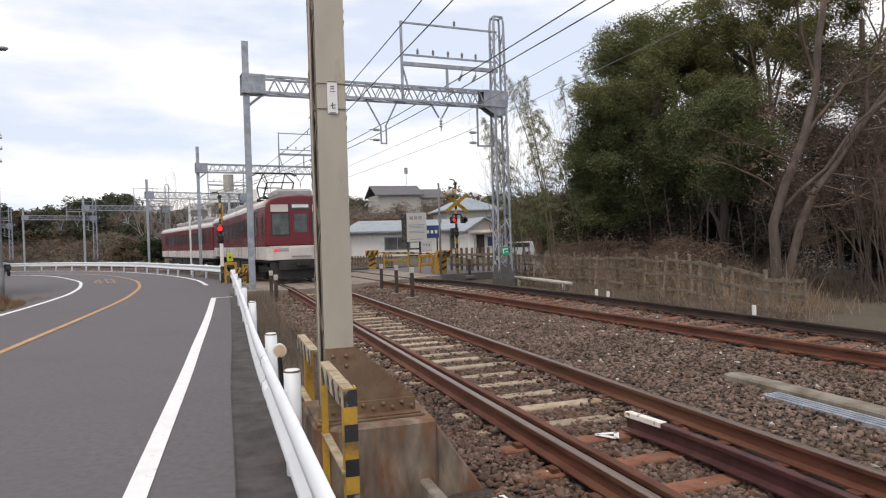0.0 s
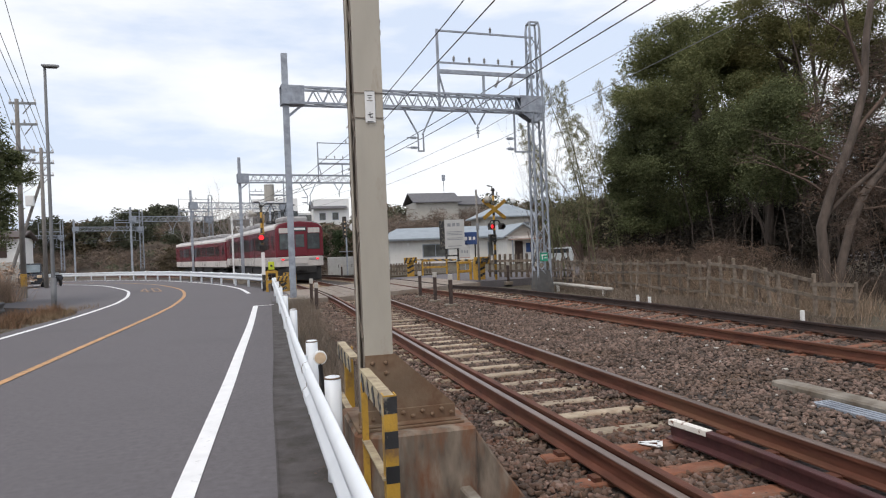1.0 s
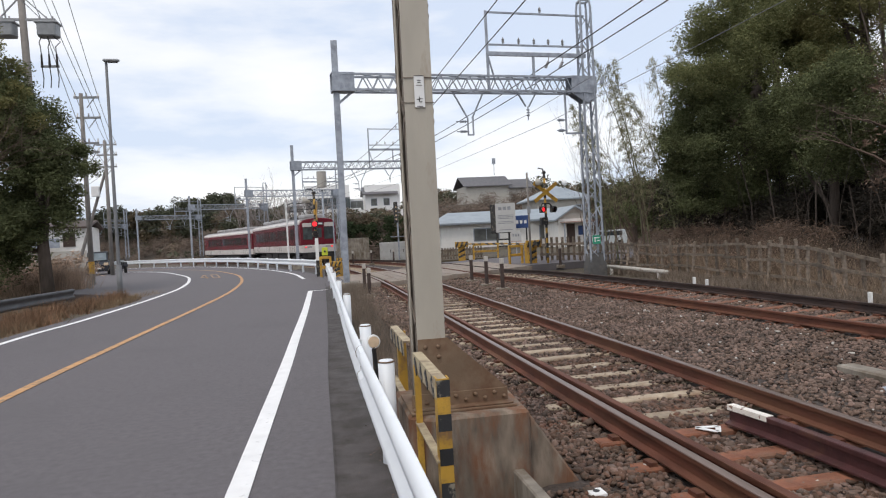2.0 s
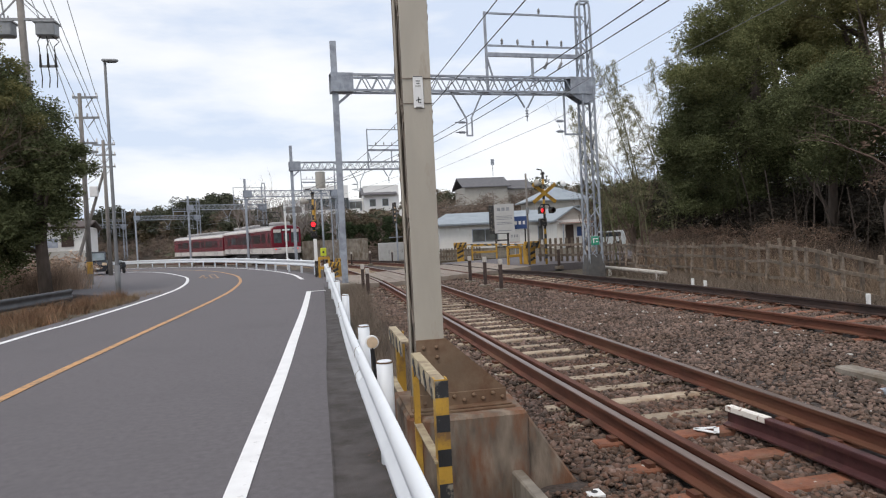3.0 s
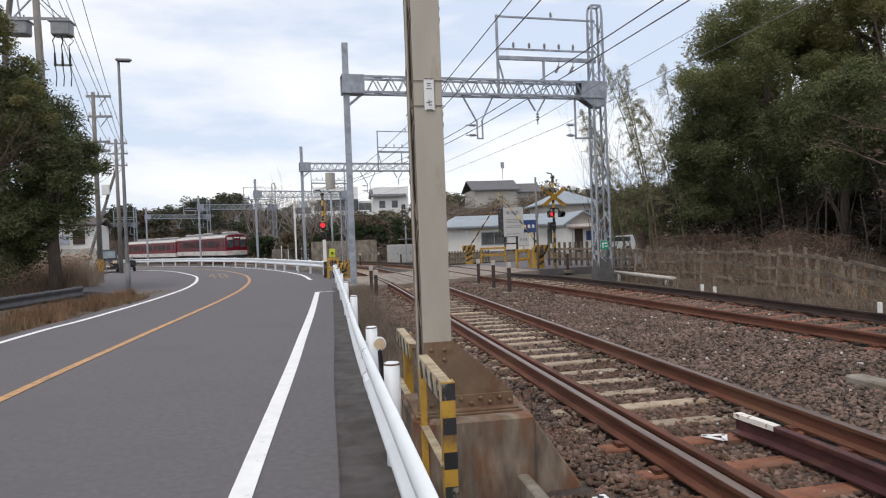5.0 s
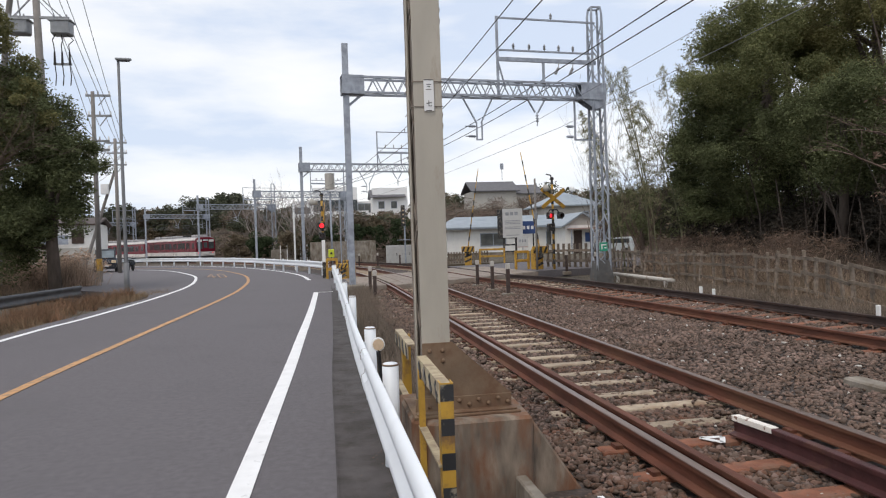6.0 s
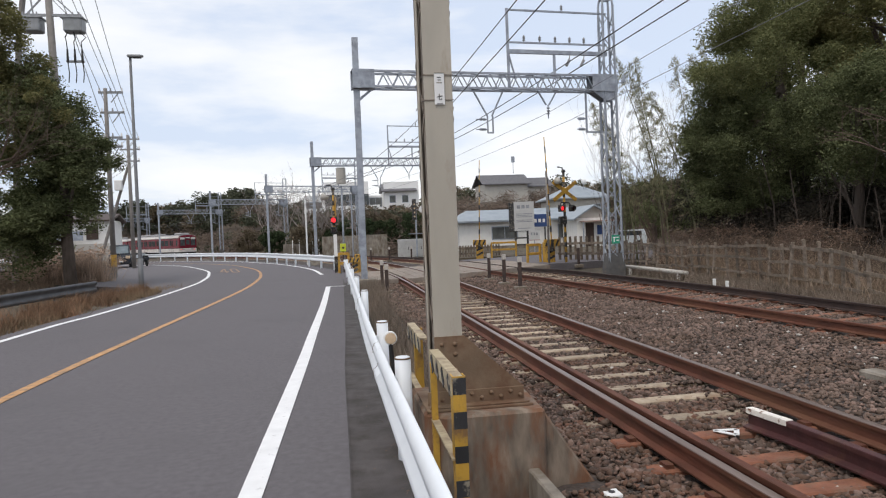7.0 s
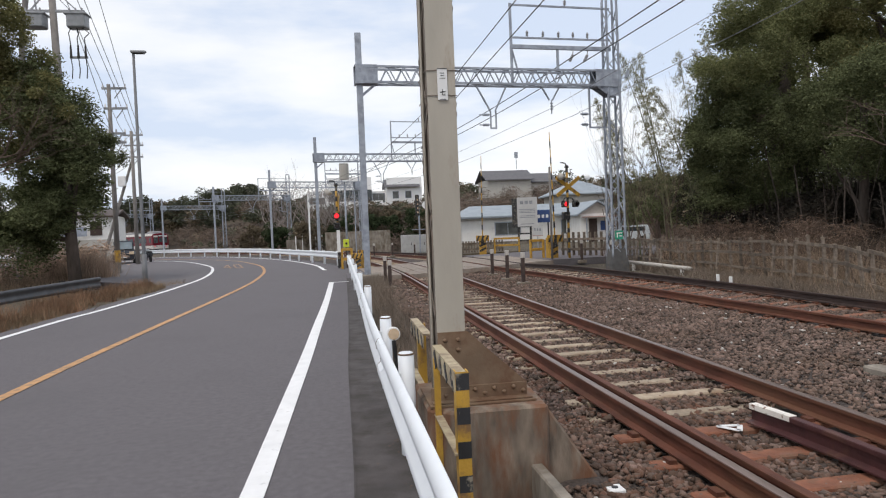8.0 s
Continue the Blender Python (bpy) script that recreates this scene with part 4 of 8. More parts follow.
def gantry(left, right, soffit, depth, left_top, right_top, label, detail=True, masts=True):
    """left, right: foot places (x, y). A plain post on the left, a lattice tower on the right, a lattice girder between."""
    t = thing("line_gantry", label, "gantry", group="line gantries")
    lx, ly = left
    rx, ry = right
    part("post", Geo().box(lx - 0.105, ly - 0.10, -0.4, lx + 0.105, ly + 0.10, left_top), M_GALV, t, "plain grey steel post", bevel=0.01)
    part("footing", Geo().box(lx - 0.38, ly - 0.38, -0.9, lx + 0.38, ly + 0.38, 0.1), M_CONCRETE, t, bevel=0.03)
    g = Geo()
    lattice_tower(g, rx, ry, 0.2, right_top - 0.25, 0.52, 0.40)
    for i in range(4):
        g.beam((rx + (-1, 1, 1, -1)[i] * 0.2, ry + (-1, -1, 1, 1)[i] * 0.2, right_top - 0.25), (rx + (-1, 1, 1, -1)[i] * 0.17, ry + (-1, -1, 1, 1)[i] * 0.17, right_top), 0.06)
        g.beam((rx + (-1, 1, 1, -1)[i] * 0.17, ry + (-1, -1, 1, 1)[i] * 0.17, right_top), (rx + (-1, 1, 1, -1)[(i + 1) % 4] * 0.17, ry + (-1, -1, 1, 1)[(i + 1) % 4] * 0.17, right_top), 0.06)
    part("lattice_tower", g, M_GALV, t, "laced grey steel tower")
    foot = Geo()
    for a_, z_ in ((0.33, -0.9), (0.33, 0.0), (0.27, 0.55)):
        foot.v += [(rx - a_, ry - a_, z_), (rx + a_, ry - a_, z_), (rx + a_, ry + a_, z_), (rx - a_, ry + a_, z_)]
    for k_ in (0, 4):
        foot.f += [(k_ + i_, k_ + (i_ + 1) % 4, k_ + 4 + (i_ + 1) % 4, k_ + 4 + i_) for i_ in range(4)]
    foot.f.append((8, 9, 10, 11))
    part("footing", foot, M_FOOT, t, "dark grey tapering foot of the tower")
    # girder
    d = Vector((rx - lx, ry - ly, 0))
    span = d.length
    d.normalize()
    s = Vector((-d.y, d.x, 0))
    z0, z1 = soffit, soffit + depth
    base = Vector((lx, ly, 0))
    def at(u, w, z):
        p = base + d * u + s * w
        return (p.x, p.y, z)
    g = Geo()
    for w in (-0.22, 0.22):
        for z in (z0, z1):
            g.beam(at(0.1, w, z), at(span - 0.1, w, z), 0.08, 0.07)
        n = max(6, round(span / 0.62))
        for i in range(n):
            a, b = 0.7 + (span - 1.4) * i / n, 0.7 + (span - 1.4) * (i + 0.5) / n
            c = 0.7 + (span - 1.4) * (i + 1) / n
            g.beam(at(a, w, z0), at(b, w, z1), 0.045, 0.03)
            g.beam(at(b, w, z1), at(c, w, z0), 0.045, 0.03)
    n = max(4, round(span / 1.2))
    for i in range(n):
        g.beam(at(0.6 + (span - 1.2) * i / n, -0.22, z1), at(0.6 + (span - 1.2) * (i + 1) / n, 0.22, z1), 0.04, 0.02)
        g.beam(at(0.6 + (span - 1.2) * i / n, -0.22, z0), at(0.6 + (span - 1.2) * (i + 1) / n, 0.22, z0), 0.04, 0.02)
    part("girder", g, M_GALV, t, "laced steel girder")
    for u0, u1 in ((-0.16, 0.60), (span - 0.75, span + 0.28)):
        part("end_plate", Geo().beam(at(u0, -0.245, (z0 + z1) / 2), at(u1, -0.245, (z0 + z1) / 2), 0.012, depth + 0.1).beam(at(u0, 0.245, (z0 + z1) / 2), at(u1, 0.245, (z0 + z1) / 2), 0.012, depth + 0.1).beam(at(u0, 0, z0 - 0.05), at(u1, 0, z0 - 0.05), 0.5, 0.012).beam(at(u0, 0, z1 + 0.05), at(u1, 0, z1 + 0.05), 0.5, 0.012), M_GALV, t, "solid girder end")
    part("knee_brace", Geo().beam(at(0.08, 0, z0 - 0.42), at(0.55, 0, z0 - 0.03), 0.08, 0.08), M_GALV, t)
    for w in (-0.2, 0.2):
        q = [at(span - 0.75, w, z0 - 0.04), at(span + 0.27, w, z0 - 0.04), at(span + 0.27, w, z0 - 0.38), at(span - 0.22, w, z0 - 0.38)]
        g = Geo()
        for e in (0, 0.012):
            g.v += [(a - s.x * e, b - s.y * e, c) for a, b, c in q]
        g.f += [(0, 1, 2, 3), (7, 6, 5, 4), (0, 4, 5, 1), (1, 5, 6, 2), (2, 6, 7, 3), (3, 7, 4, 0)]
        part("haunch_plate", g, M_GALV, t)
    # frame for the feeder wires over the tower side
    if masts:
        u0 = span - 3.95
        zt, za, zb = right_top - 0.55, right_top - 1.72, right_top - 2.05
        part("feeder_frame", Geo().beam(at(u0, 0, z0), at(u0, 0, zt + 0.05), 0.09, 0.07).beam(at(u0, 0, zt), at(span, 0, zt), 0.06, 0.06).beam(at(u0, 0, za), at(span, 0, za), 0.06, 0.06).beam(at(u0, 0, zb), at(span, 0, zb), 0.10, 0.14).beam(at(span - 2.15, 0, z1), at(span - 2.15, 0, zb), 0.09, 0.06).beam(at(u0 + 0.02, 0, zb - 0.1), at(u0 + 0.25, 0, z1 - 0.1), 0.05, 0.05), M_GALV, t, "steel frame that carries the feeder wires")
        ins = Geo()
        for z in (0.0, 0.055, 0.11):
            ins.tube([(0, 0, z), (0, 0, z + 0.04)], 0.055, 10, 0.035)
        ins.tube([(0, 0, -0.05), (0, 0, 0.19)], 0.02, 6)
        me = ins.mesh("insulator", M_INSUL, True)
        for u in (0.63, 1.25, 1.86, 2.44, 3.02):
            part("insulator", me, None, t, "grey porcelain insulator", at=Matrix.Translation(at(u0 + u, 0, za + 0.08)))
        part("insulator", me, None, t, "grey porcelain insulator", at=Matrix.Translation(at(u0 + 2.15, 0, zt + 0.08)))
        # strings that hold the thick feeder cables
        hang = Geo().tube([(0, 0, 0), (-0.05, -0.02, -0.22), (-0.16, -0.1, -0.42)], 0.018, 6)
        for z in (0.2, 0.26, 0.32, 0.38):
            hang.tube([(-0.04 - (z - 0.2) * 0.55, -0.02, -z), (-0.06 - (z - 0.2) * 0.55, -0.03, -z - 0.035)], 0.06, 10, 0.045)
        me = hang.mesh("insulator_string", M_INSUL, True)
        for u in (2.44, 3.02):
            part("insulator_string", me, None, t, "dark hanging insulator string", at=Matrix.Translation(at(u0 + u, 0, zb - 0.06)))
    # hangers for the contact wires
    def hanger(u, drop, wide, tube=True):
        g = Geo()
        v = 0.55 if tube else 0.34
        g.beam(at(u - v, 0, z0), at(u - 0.02, 0, z0 - drop), 0.05, 0.05).beam(at(u + v + 0.08, 0, z0), at(u + (0.15 if tube else 0.1), 0, z0 - drop), 0.05, 0.05)
        if tube:
            for q in (-0.02, 0.18):
                g.beam(at(u + q, 0, z0 - drop + 0.02), at(u + q, 0, z0 - drop - 0.62), 0.05, 0.05)
            g.beam(at(u - 0.02, 0, z0 - drop - 0.60), at(u + 0.18, 0, z0 - drop - 0.60), 0.05, 0.05)
            for q in (0.12, 0.48):
                g.tube([at(u - 0.45, 0, z0 - drop - q), at(u, 0, z0 - drop - q)], 0.022, 6)
                for e in (0.1, 0.16, 0.22, 0.28):
                    g.tube([at(u - e, 0, z0 - drop - q), at(u - e - 0.03, 0, z0 - drop - q)], 0.05, 8)
        else:
            g.tube([at(u + 0.06, 0, z0 - drop), at(u + 0.06, 0, z0 - drop - 0.5)], 0.022, 6)
            for e in (0.1, 0.2, 0.3):
                g.tube([at(u + 0.06, 0, z0 - drop - e), at(u + 0.06, 0, z0 - drop - e - 0.04)], 0.06, 8)
        part("wire_hanger", g, M_GALV, t, "steel hanger with insulators")
    hanger(span * 0.494, 0.95, 1, True)
    hanger(span * 0.735, 0.53, 1, False)
    u = span - 0.93
    g = Geo().beam(at(u, 0, z0), at(u, 0, z0 - 1.55), 0.06, 0.06).beam(at(u, 0, z0 - 1.53), at(span - 0.2, 0, z0 - 1.53), 0.06, 0.06)
    for q in (1.03, 1.42):
        g.tube([at(u - 0.38, 0, z0 - q), at(u, 0, z0 - q)], 0.022, 6)
        for e in (0.1, 0.16, 0.22, 0.28):
            g.tube([at(u - e, 0, z0 - q), at(u - e - 0.03, 0, z0 - q)], 0.055, 8)
    part("side_bracket", g, M_GALV, t, "steel side bracket with insulators")
    g = Geo().tube([at(span + 0.2, 0, z0 + 0.25), at(span + 0.75, 0, z0 + 0.4)], 0.025, 6)
    g.tube([at(span + 0.62, 0, z0 + 0.35), at(span + 0.72, 0, z0 + 0.62)], 0.06, 8)
    part("outer_arm", g, M_GALV, t, "short outer arm with an insulator")
    return t


gantry((1.04, 23.6), (10.5, 24.5), 6.66, 0.53, 8.35, 10.1, "grey steel line gantry spanning both tracks")
gantry((-1.15, 48.9), (8.2, 50.6), 6.66, 0.53, 8.37, 10.1, "grey steel line gantry beyond the crossing")
gantry((-6.3, 70.5), (2.9, 74.0), 6.40, 0.60, 8.2, 9.9, "grey steel line gantry further round the bend")
for s_, name_ in ((91, "distant grey line gantry at the bend"), (114, "distant grey line gantry far round the bend"), (140, "distant grey line gantry where the line leaves the view")):
    gantry(bend(s_, -3.2)[:2], bend(s_, 6.4)[:2], 6.5 + 0.63 * dip(s_ * 0.95), 0.58, 8.2 + 0.63 * dip(s_), 9.8 + 0.63 * dip(s_), name_)


# ---- overhead wires ----
def wire(pts, r, material, label, name="overhead_wire"):
    g = Geo().tube(pts, r, 5, cap=False)
    return tagged(new(name, g.mesh(name, material, True)), label, "wire", group="overhead wires")


def sag(a, b, s, n=14):
    a, b = Vector(a), Vector(b)
    return [a.lerp(b, i / n) - Vector((0, 0, s * 4 * (i / n) * (1 - i / n))) for i in range(n + 1)]


# ---- the train ----
def train_car(t, y0, face):
    """One car in the train's space: y back along the train, x across, z from the rail."""
    L, W, H = 20.0, 2.72, 3.72
    car = t
    hw = W / 2
    z0, zb, z1 = 0.98, 1.55, 3.25
    body = Geo()
    prof = [(-hw, z0), (hw, z0), (hw, z1), (hw - 0.06, z1 + 0.22), (hw - 0.45, H - 0.10), (0.4, H), (-0.4, H), (-hw + 0.45, H - 0.10), (-hw + 0.06, z1 + 0.22), (-hw, z1)]
    mx = Matrix(((1, 0, 0, 0), (0, 0, 1, 0), (0, 1, 0, 0), (0, 0, 0, 1)))
    part("lower_body", Geo().box(-hw, 0, z0, hw, L, zb), M_CREAM, car, "cream lower body side", bevel=0.03)
    part("upper_body", Geo().box(-hw - 0.003, 0.0, zb, hw + 0.003, L, z1 - 0.04), M_MAROON, car, "maroon window band", bevel=0.03)
    part("cant_rail", Geo().prism([(-hw - 0.004, z1 - 0.04), (hw + 0.004, z1 - 0.04), (hw, z1 + 0.10), (hw - 0.10, z1 + 0.26), (-hw + 0.10, z1 + 0.26), (-hw, z1 + 0.10)], 0.14 if face else 0, L, mx), M_CREAM, car, "cream cant rail")
    part("roof", Geo().prism([(hw - 0.10, z1 + 0.26), (hw - 0.5, H - 0.06), (0.4, H), (-0.4, H), (-hw + 0.5, H - 0.06), (-hw + 0.10, z1 + 0.26)], 0.1, L - 0.1, mx), M_TROOF, car, "grey roof")
    return car


def car_parts(c, face):
    """Doors, windows, roof gear and bogies of one car; face: the car's end at y = 0 has a cab."""
    hw, L = 1.36, 20.0
    z1, H = 3.25, 3.72
    win = Geo().box(-0.004, -0.62, 2.02, 0.012, 0.62, 2.88).mesh("window", M_GLASS)
    slim = Geo().box(-0.004, -0.22, 2.05, 0.012, 0.22, 2.85).mesh("window", M_GLASS)
    frame_ = Geo().box(-0.002, -0.66, 1.05, 0.010, -0.635, 3.06).box(-0.002, 0.635, 1.05, 0.010, 0.66, 3.06).box(-0.002, -0.012, 1.05, 0.010, 0.012, 3.06).box(-0.002, -0.66, 3.05, 0.010, 0.66, 3.08).mesh("door_frame", M_UNDER)
    for side in (-1, 1):
        for i, y in enumerate((2.6, 7.5, 12.5, 17.4)):
            d = part("door", frame_, None, c, "double sliding door", at=pose(side * (hw + 0.004), y, 0, 0, 0, 0 if side > 0 else 180))
            for s in (-0.32, 0.32):
                part("pane", slim, None, d, at=pose(0, s, 0))
        for y in (0.75,):
            part("window", slim, None, c, at=pose(side * (hw + 0.004), y, 0, 0, 0, 0 if side > 0 else 180))
        for y in (4.35, 5.75, 9.3, 10.7, 14.25, 15.65):
            part("window", win, None, c, "dark side window", at=pose(side * (hw + 0.004), y, 0, 0, 0, 0 if side > 0 else 180))
    for y in (0.9, 8.4, 12.0, 15.6) if face else (3.5, 7.0, 10.5, 14.0):
        part("cooler", Geo().box(-0.75, y, H - 0.05, 0.75, y + 2.0, H + 0.30), M_TROOF, c, "roof cooling unit", bevel=0.10)
    for y in (2.9, 17.1):
        b = part("bogie", Geo().box(-1.0, y - 1.5, 0.42, -0.86, y + 1.5, 0.66).box(0.86, y - 1.5, 0.42, 1.0, y + 1.5, 0.66).box(-0.9, y - 0.3, 0.4, 0.9, y + 0.3, 0.8), M_UNDER, c, "dark bogie", bevel=0.03)
        for dy in (-1.05, 1.05):
            part("wheelset", Geo().tube([(-0.80, y + dy, 0.43), (-0.68, y + dy, 0.43)], 0.43, 20).tube([(0.68, y + dy, 0.43), (0.80, y + dy, 0.43)], 0.43, 20).tube([(-0.7, y + dy, 0.43), (0.7, y + dy, 0.43)], 0.08, 8), M_UNDER, b)
    part("equipment", Geo().box(-1.2, 5.2, 0.35, 1.2, 8.6, 0.95).box(-1.2, 9.0, 0.40, 1.2, 11.4, 0.95).box(-1.2, 11.8, 0.33, 1.2, 14.6, 0.95).box(-1.25, 0.1, 0.86, 1.25, 19.9, 0.98), M_UNDER, c, "dark underfloor boxes", bevel=0.04)
    if not face:
        part("gangway", Geo().box(-0.6, -0.42, 1.1, 0.6, 0.0, 3.2), M_UNDER, c, "black gangway bellows")
        return
    # cab end
    mx = Matrix(((1, 0, 0, 0), (0, 0, 1, 0), (0, 1, 0, 0), (0, 0, 0, 1)))
    arch = [(-1.362, 1.57), (1.362, 1.57), (1.362, 3.12), (1.30, 3.34), (1.12, 3.50), (0.75, 3.61), (0.0, 3.67), (-0.75, 3.61), (-1.12, 3.50), (-1.30, 3.34), (-1.362, 3.12)]
    f = part("cab_front", Geo().prism(arch, -0.10, 0.16, mx), M_MAROON, c, "maroon cab front with a rounded brow", bevel=0.045)
    part("cab_skirt", Geo().prism([(-1.345, 0.0), (-1.10, -0.10), (1.10, -0.10), (1.345, 0.0)], 0.98, 1.568), M_CREAM, c, "cream cab lower front", bevel=0.02)
    y = -0.112
    for x0, x1 in ((-1.12, -0.46), (0.46, 1.12)):
        w = part("cab_window", Geo().box(x0, y, 2.02, x1, y + 0.03, 2.92), M_CABGLASS, f, "cab window", bevel=0.015)
        part("window_trim", Geo().box(x0 - 0.03, y + 0.004, 1.99, x1 + 0.03, y + 0.02, 2.95), M_UNDER, f)
    part("end_door", Geo().box(-0.37, y - 0.006, 1.62, 0.37, y + 0.03, 2.98), M_MAROON, f, "maroon gangway door", bevel=0.015)
    part("end_door_window", Geo().box(-0.25, y - 0.012, 2.12, 0.25, y, 2.88), M_CABGLASS, f, bevel=0.01)
    part("destination_box", Geo().box(-0.40, y - 0.004, 3.08, 0.40, y + 0.03, 3.34), M_GLASS, f, "dark destination window")
    part("destination_text", Geo().box(-0.33, y - 0.008, 3.15, 0.33, y - 0.003, 3.28), M_WHITE, f)
    part("number_panel", Geo().box(-1.16, y, 2.98, -0.48, y + 0.02, 3.28), M_CREAM, f, "cream panel over the cab window")
    part("number_panel", Geo().box(0.48, y, 2.98, 1.16, y + 0.02, 3.28), M_CREAM, f, "cream panel over the cab window")
    for s in (-1, 1):
        u = part("lamp_panel", Geo().box(s * 0.80 - 0.30, y, 1.34, s * 0.80 + 0.30, y + 0.03, 1.48), M_TROOF, c, "tail lamp panel", bevel=0.02)
        part("tail_lamp", Geo().box(s * 0.98 - 0.075, y - 0.012, 1.37, s * 0.98 + 0.075, y + 0.0, 1.45), M_TAIL, u, "lit red tail lamp")
    part("step_plate", Geo().box(-0.42, y - 0.05, 1.12, 0.42, y + 0.02, 1.52), M_CREAM, c, "cream gangway foot plate", bevel=0.02)
    part("coupler", Geo().box(-0.22, -0.75, 0.72, 0.22, 0.1, 1.0).box(-0.9, -0.12, 0.55, 0.9, -0.04, 0.95), M_UNDER, c, bevel=0.03)
    for s in (-0.88, 0.88):
        part("rail_guard", Geo().box(s - 0.28, 0.15, 0.12, s + 0.28, 0.25, 0.6), M_UNDER, c)
    p = Geo()
    for s in (-0.62, 0.62):
        # a diamond of two folding halves
        p.beam((s, 4.6, 3.98), (s * 0.95, 3.75, 4.55), 0.05).beam((s * 0.95, 3.75, 4.55), (s * 0.8, 5.2, 5.12), 0.04)
        p.beam((s, 5.8, 3.98), (s * 0.95, 6.65, 4.55), 0.05).beam((s * 0.95, 6.65, 4.55), (s * 0.8, 5.2, 5.12), 0.04)
        p.beam((s, 4.2, 3.93), (s, 6.2, 3.93), 0.07)
    p.beam((-0.6, 3.75, 4.55), (0.6, 3.75, 4.55), 0.05).beam((-0.6, 6.65, 4.55), (0.6, 6.65, 4.55), 0.05)
    for y_ in (5.05, 5.35):
        p.tube([(-1.0, y_, 5.02), (-0.78, y_, 5.14), (0.78, y_, 5.14), (1.0, y_, 5.02)], 0.03, 6)
    for y_ in (4.3, 6.1):
        p.beam((-0.7, y_, 3.86), (0.7, y_, 3.86), 0.1)
    part("pilot_board", Geo().box(-1.22, 0.02, 0.16, 1.22, 0.10, 0.88), M_UNDER, c, "dark board below the cab", bevel=0.03)
    part("pantograph", p, M_UNDER, c, "raised pantograph")


cars = []
for label, face in (("maroon and cream commuter train car with tail lamps lit", True), ("maroon and cream leading commuter train car", False)):
    c = thing("train_car", label, "train car", group="train")
    train_car(c, 0, face)
    car_parts(c, face)
    c.scale = (1, 1, 0.95)
    cars.append(c)


def train_rows(lead):
    """Poses of a car whose rear end is lead metres ahead of the train's rear."""
    rows = []
    for i in range(0, 17):
        t = i * 0.5
        s = np.interp(t, TRAIN_T, TRAIN_S) + lead
        a, b = bend(s + 2.9), bend(s + 17.1)
        yaw = math.degrees(math.atan2(-(b[0] - a[0]), b[1] - a[1]))
        d = Vector((b[0] - a[0], b[1] - a[1], 0)).normalized()
        p = Vector((a[0], a[1], RAIL_Z + dip((a[1] + b[1]) / 2))) - d * 2.9
        rows.append((t, pose(p.x, p.y, p.z, 0, 0, yaw)))
    return rows


TRAIN_T = [0.0, 1.0, 2.0, 3.5, 4.5, 5.8, 7.0, 8.0]
TRAIN_S = [27.6, 39.6, 51.8, 69.6, 81.5, 97.2, 111.9, 124.1]



# ---- the level crossing ----
def crossing_deck():
    t = tagged(new("crossing_deck"), "weathered grey level crossing deck panels between the rails", "crossing deck", kind="structure")
    lanes = ((-1.95, -0.83), (-0.55, -0.12), (-0.10, 0.30), (0.32, 0.67), (0.84, 1.40), (1.42, 2.10), (2.12, 2.96), (3.14, 3.60), (3.62, 4.02), (4.04, 4.46), (4.64, 5.4), (5.42, 6.3))
    for a, b in lanes:
        m = (a + b) / 2
        s0 = 23.6 + 0.66 * (m + 0.9) if m > -1 else 24.0
        s1 = min(30.8 + 0.9 * (m + 1.0), 35.5)
        n = 3
        for i in range(n):
            u0, u1 = s0 + (s1 - s0) * i / n, s0 + (s1 - s0) * (i + 1) / n - 0.015
            g = Geo().sweep([(a, -0.16), (b, -0.16), (b, 0.0), (a, 0.0)], [(*bend(s, 0)[:2], 0.012) for s in np.linspace(u0, u1, 4)])
            part("deck_panel", g, M_DECK, t)


crossing_deck()
structure("road_apron_1", Geo().prism([(0.345, 23.6), (1.1, 24.1), (1.1, 30.4), (0.35, 30.6)], -0.3, 0.0), M_ASPHALT, "asphalt apron of the crossing beside the road", "road")
structure("road_apron_2", Geo().prism([(9.0, 29.4), (14, 30.2), (26, 33), (60, 40), (60, 47), (25, 40.5), (13, 41), (6.6, 38.0), (8.2, 35)], -0.9, 0.0), M_ASPHALT, "asphalt side road beyond the crossing", "road")
structure("forecourt", Geo().prism([(6.5, 41.4), (13, 41.2), (25, 40.7), (60, 47.2), (60, 59), (10, 59)], -0.9, -0.006), M_SOIL, "bare earth forecourt of the white house", "ground")


def marker_post(x, y, h):
    h -= 0.08
    t = thing("marker_post", "dark brown marker post with a white cap", "post", pose(x, y, -0.14), group="marker posts")
    part("shaft", Geo().box(-0.05, -0.05, 0, 0.05, 0.05, h - 0.02), M_BROWN_POST, t, bevel=0.008)
    part("cap", Geo().box(-0.058, -0.058, h - 0.02, 0.058, 0.058, h + 0.14), M_CAP, t, "weathered white cap", bevel=0.008)
    part("foot", Geo().box(-0.17, -0.17, -0.1, 0.17, 0.17, 0.05), M_CONCRETE, t, bevel=0.015)


for x, y, h in ((5.44, 23.6, 0.86), (5.4, 21.3, 0.88), (5.39, 19.4, 0.86), (1.58, 22.7, 0.82), (1.55, 20.3, 0.78), (2.6, 47.5, 0.85), (3.8, 46.5, 0.85), (5.2, 45.5, 0.85), (11.0, 29.6, 0.9), (11.6, 27.6, 0.85)):
    marker_post(x, y, h)


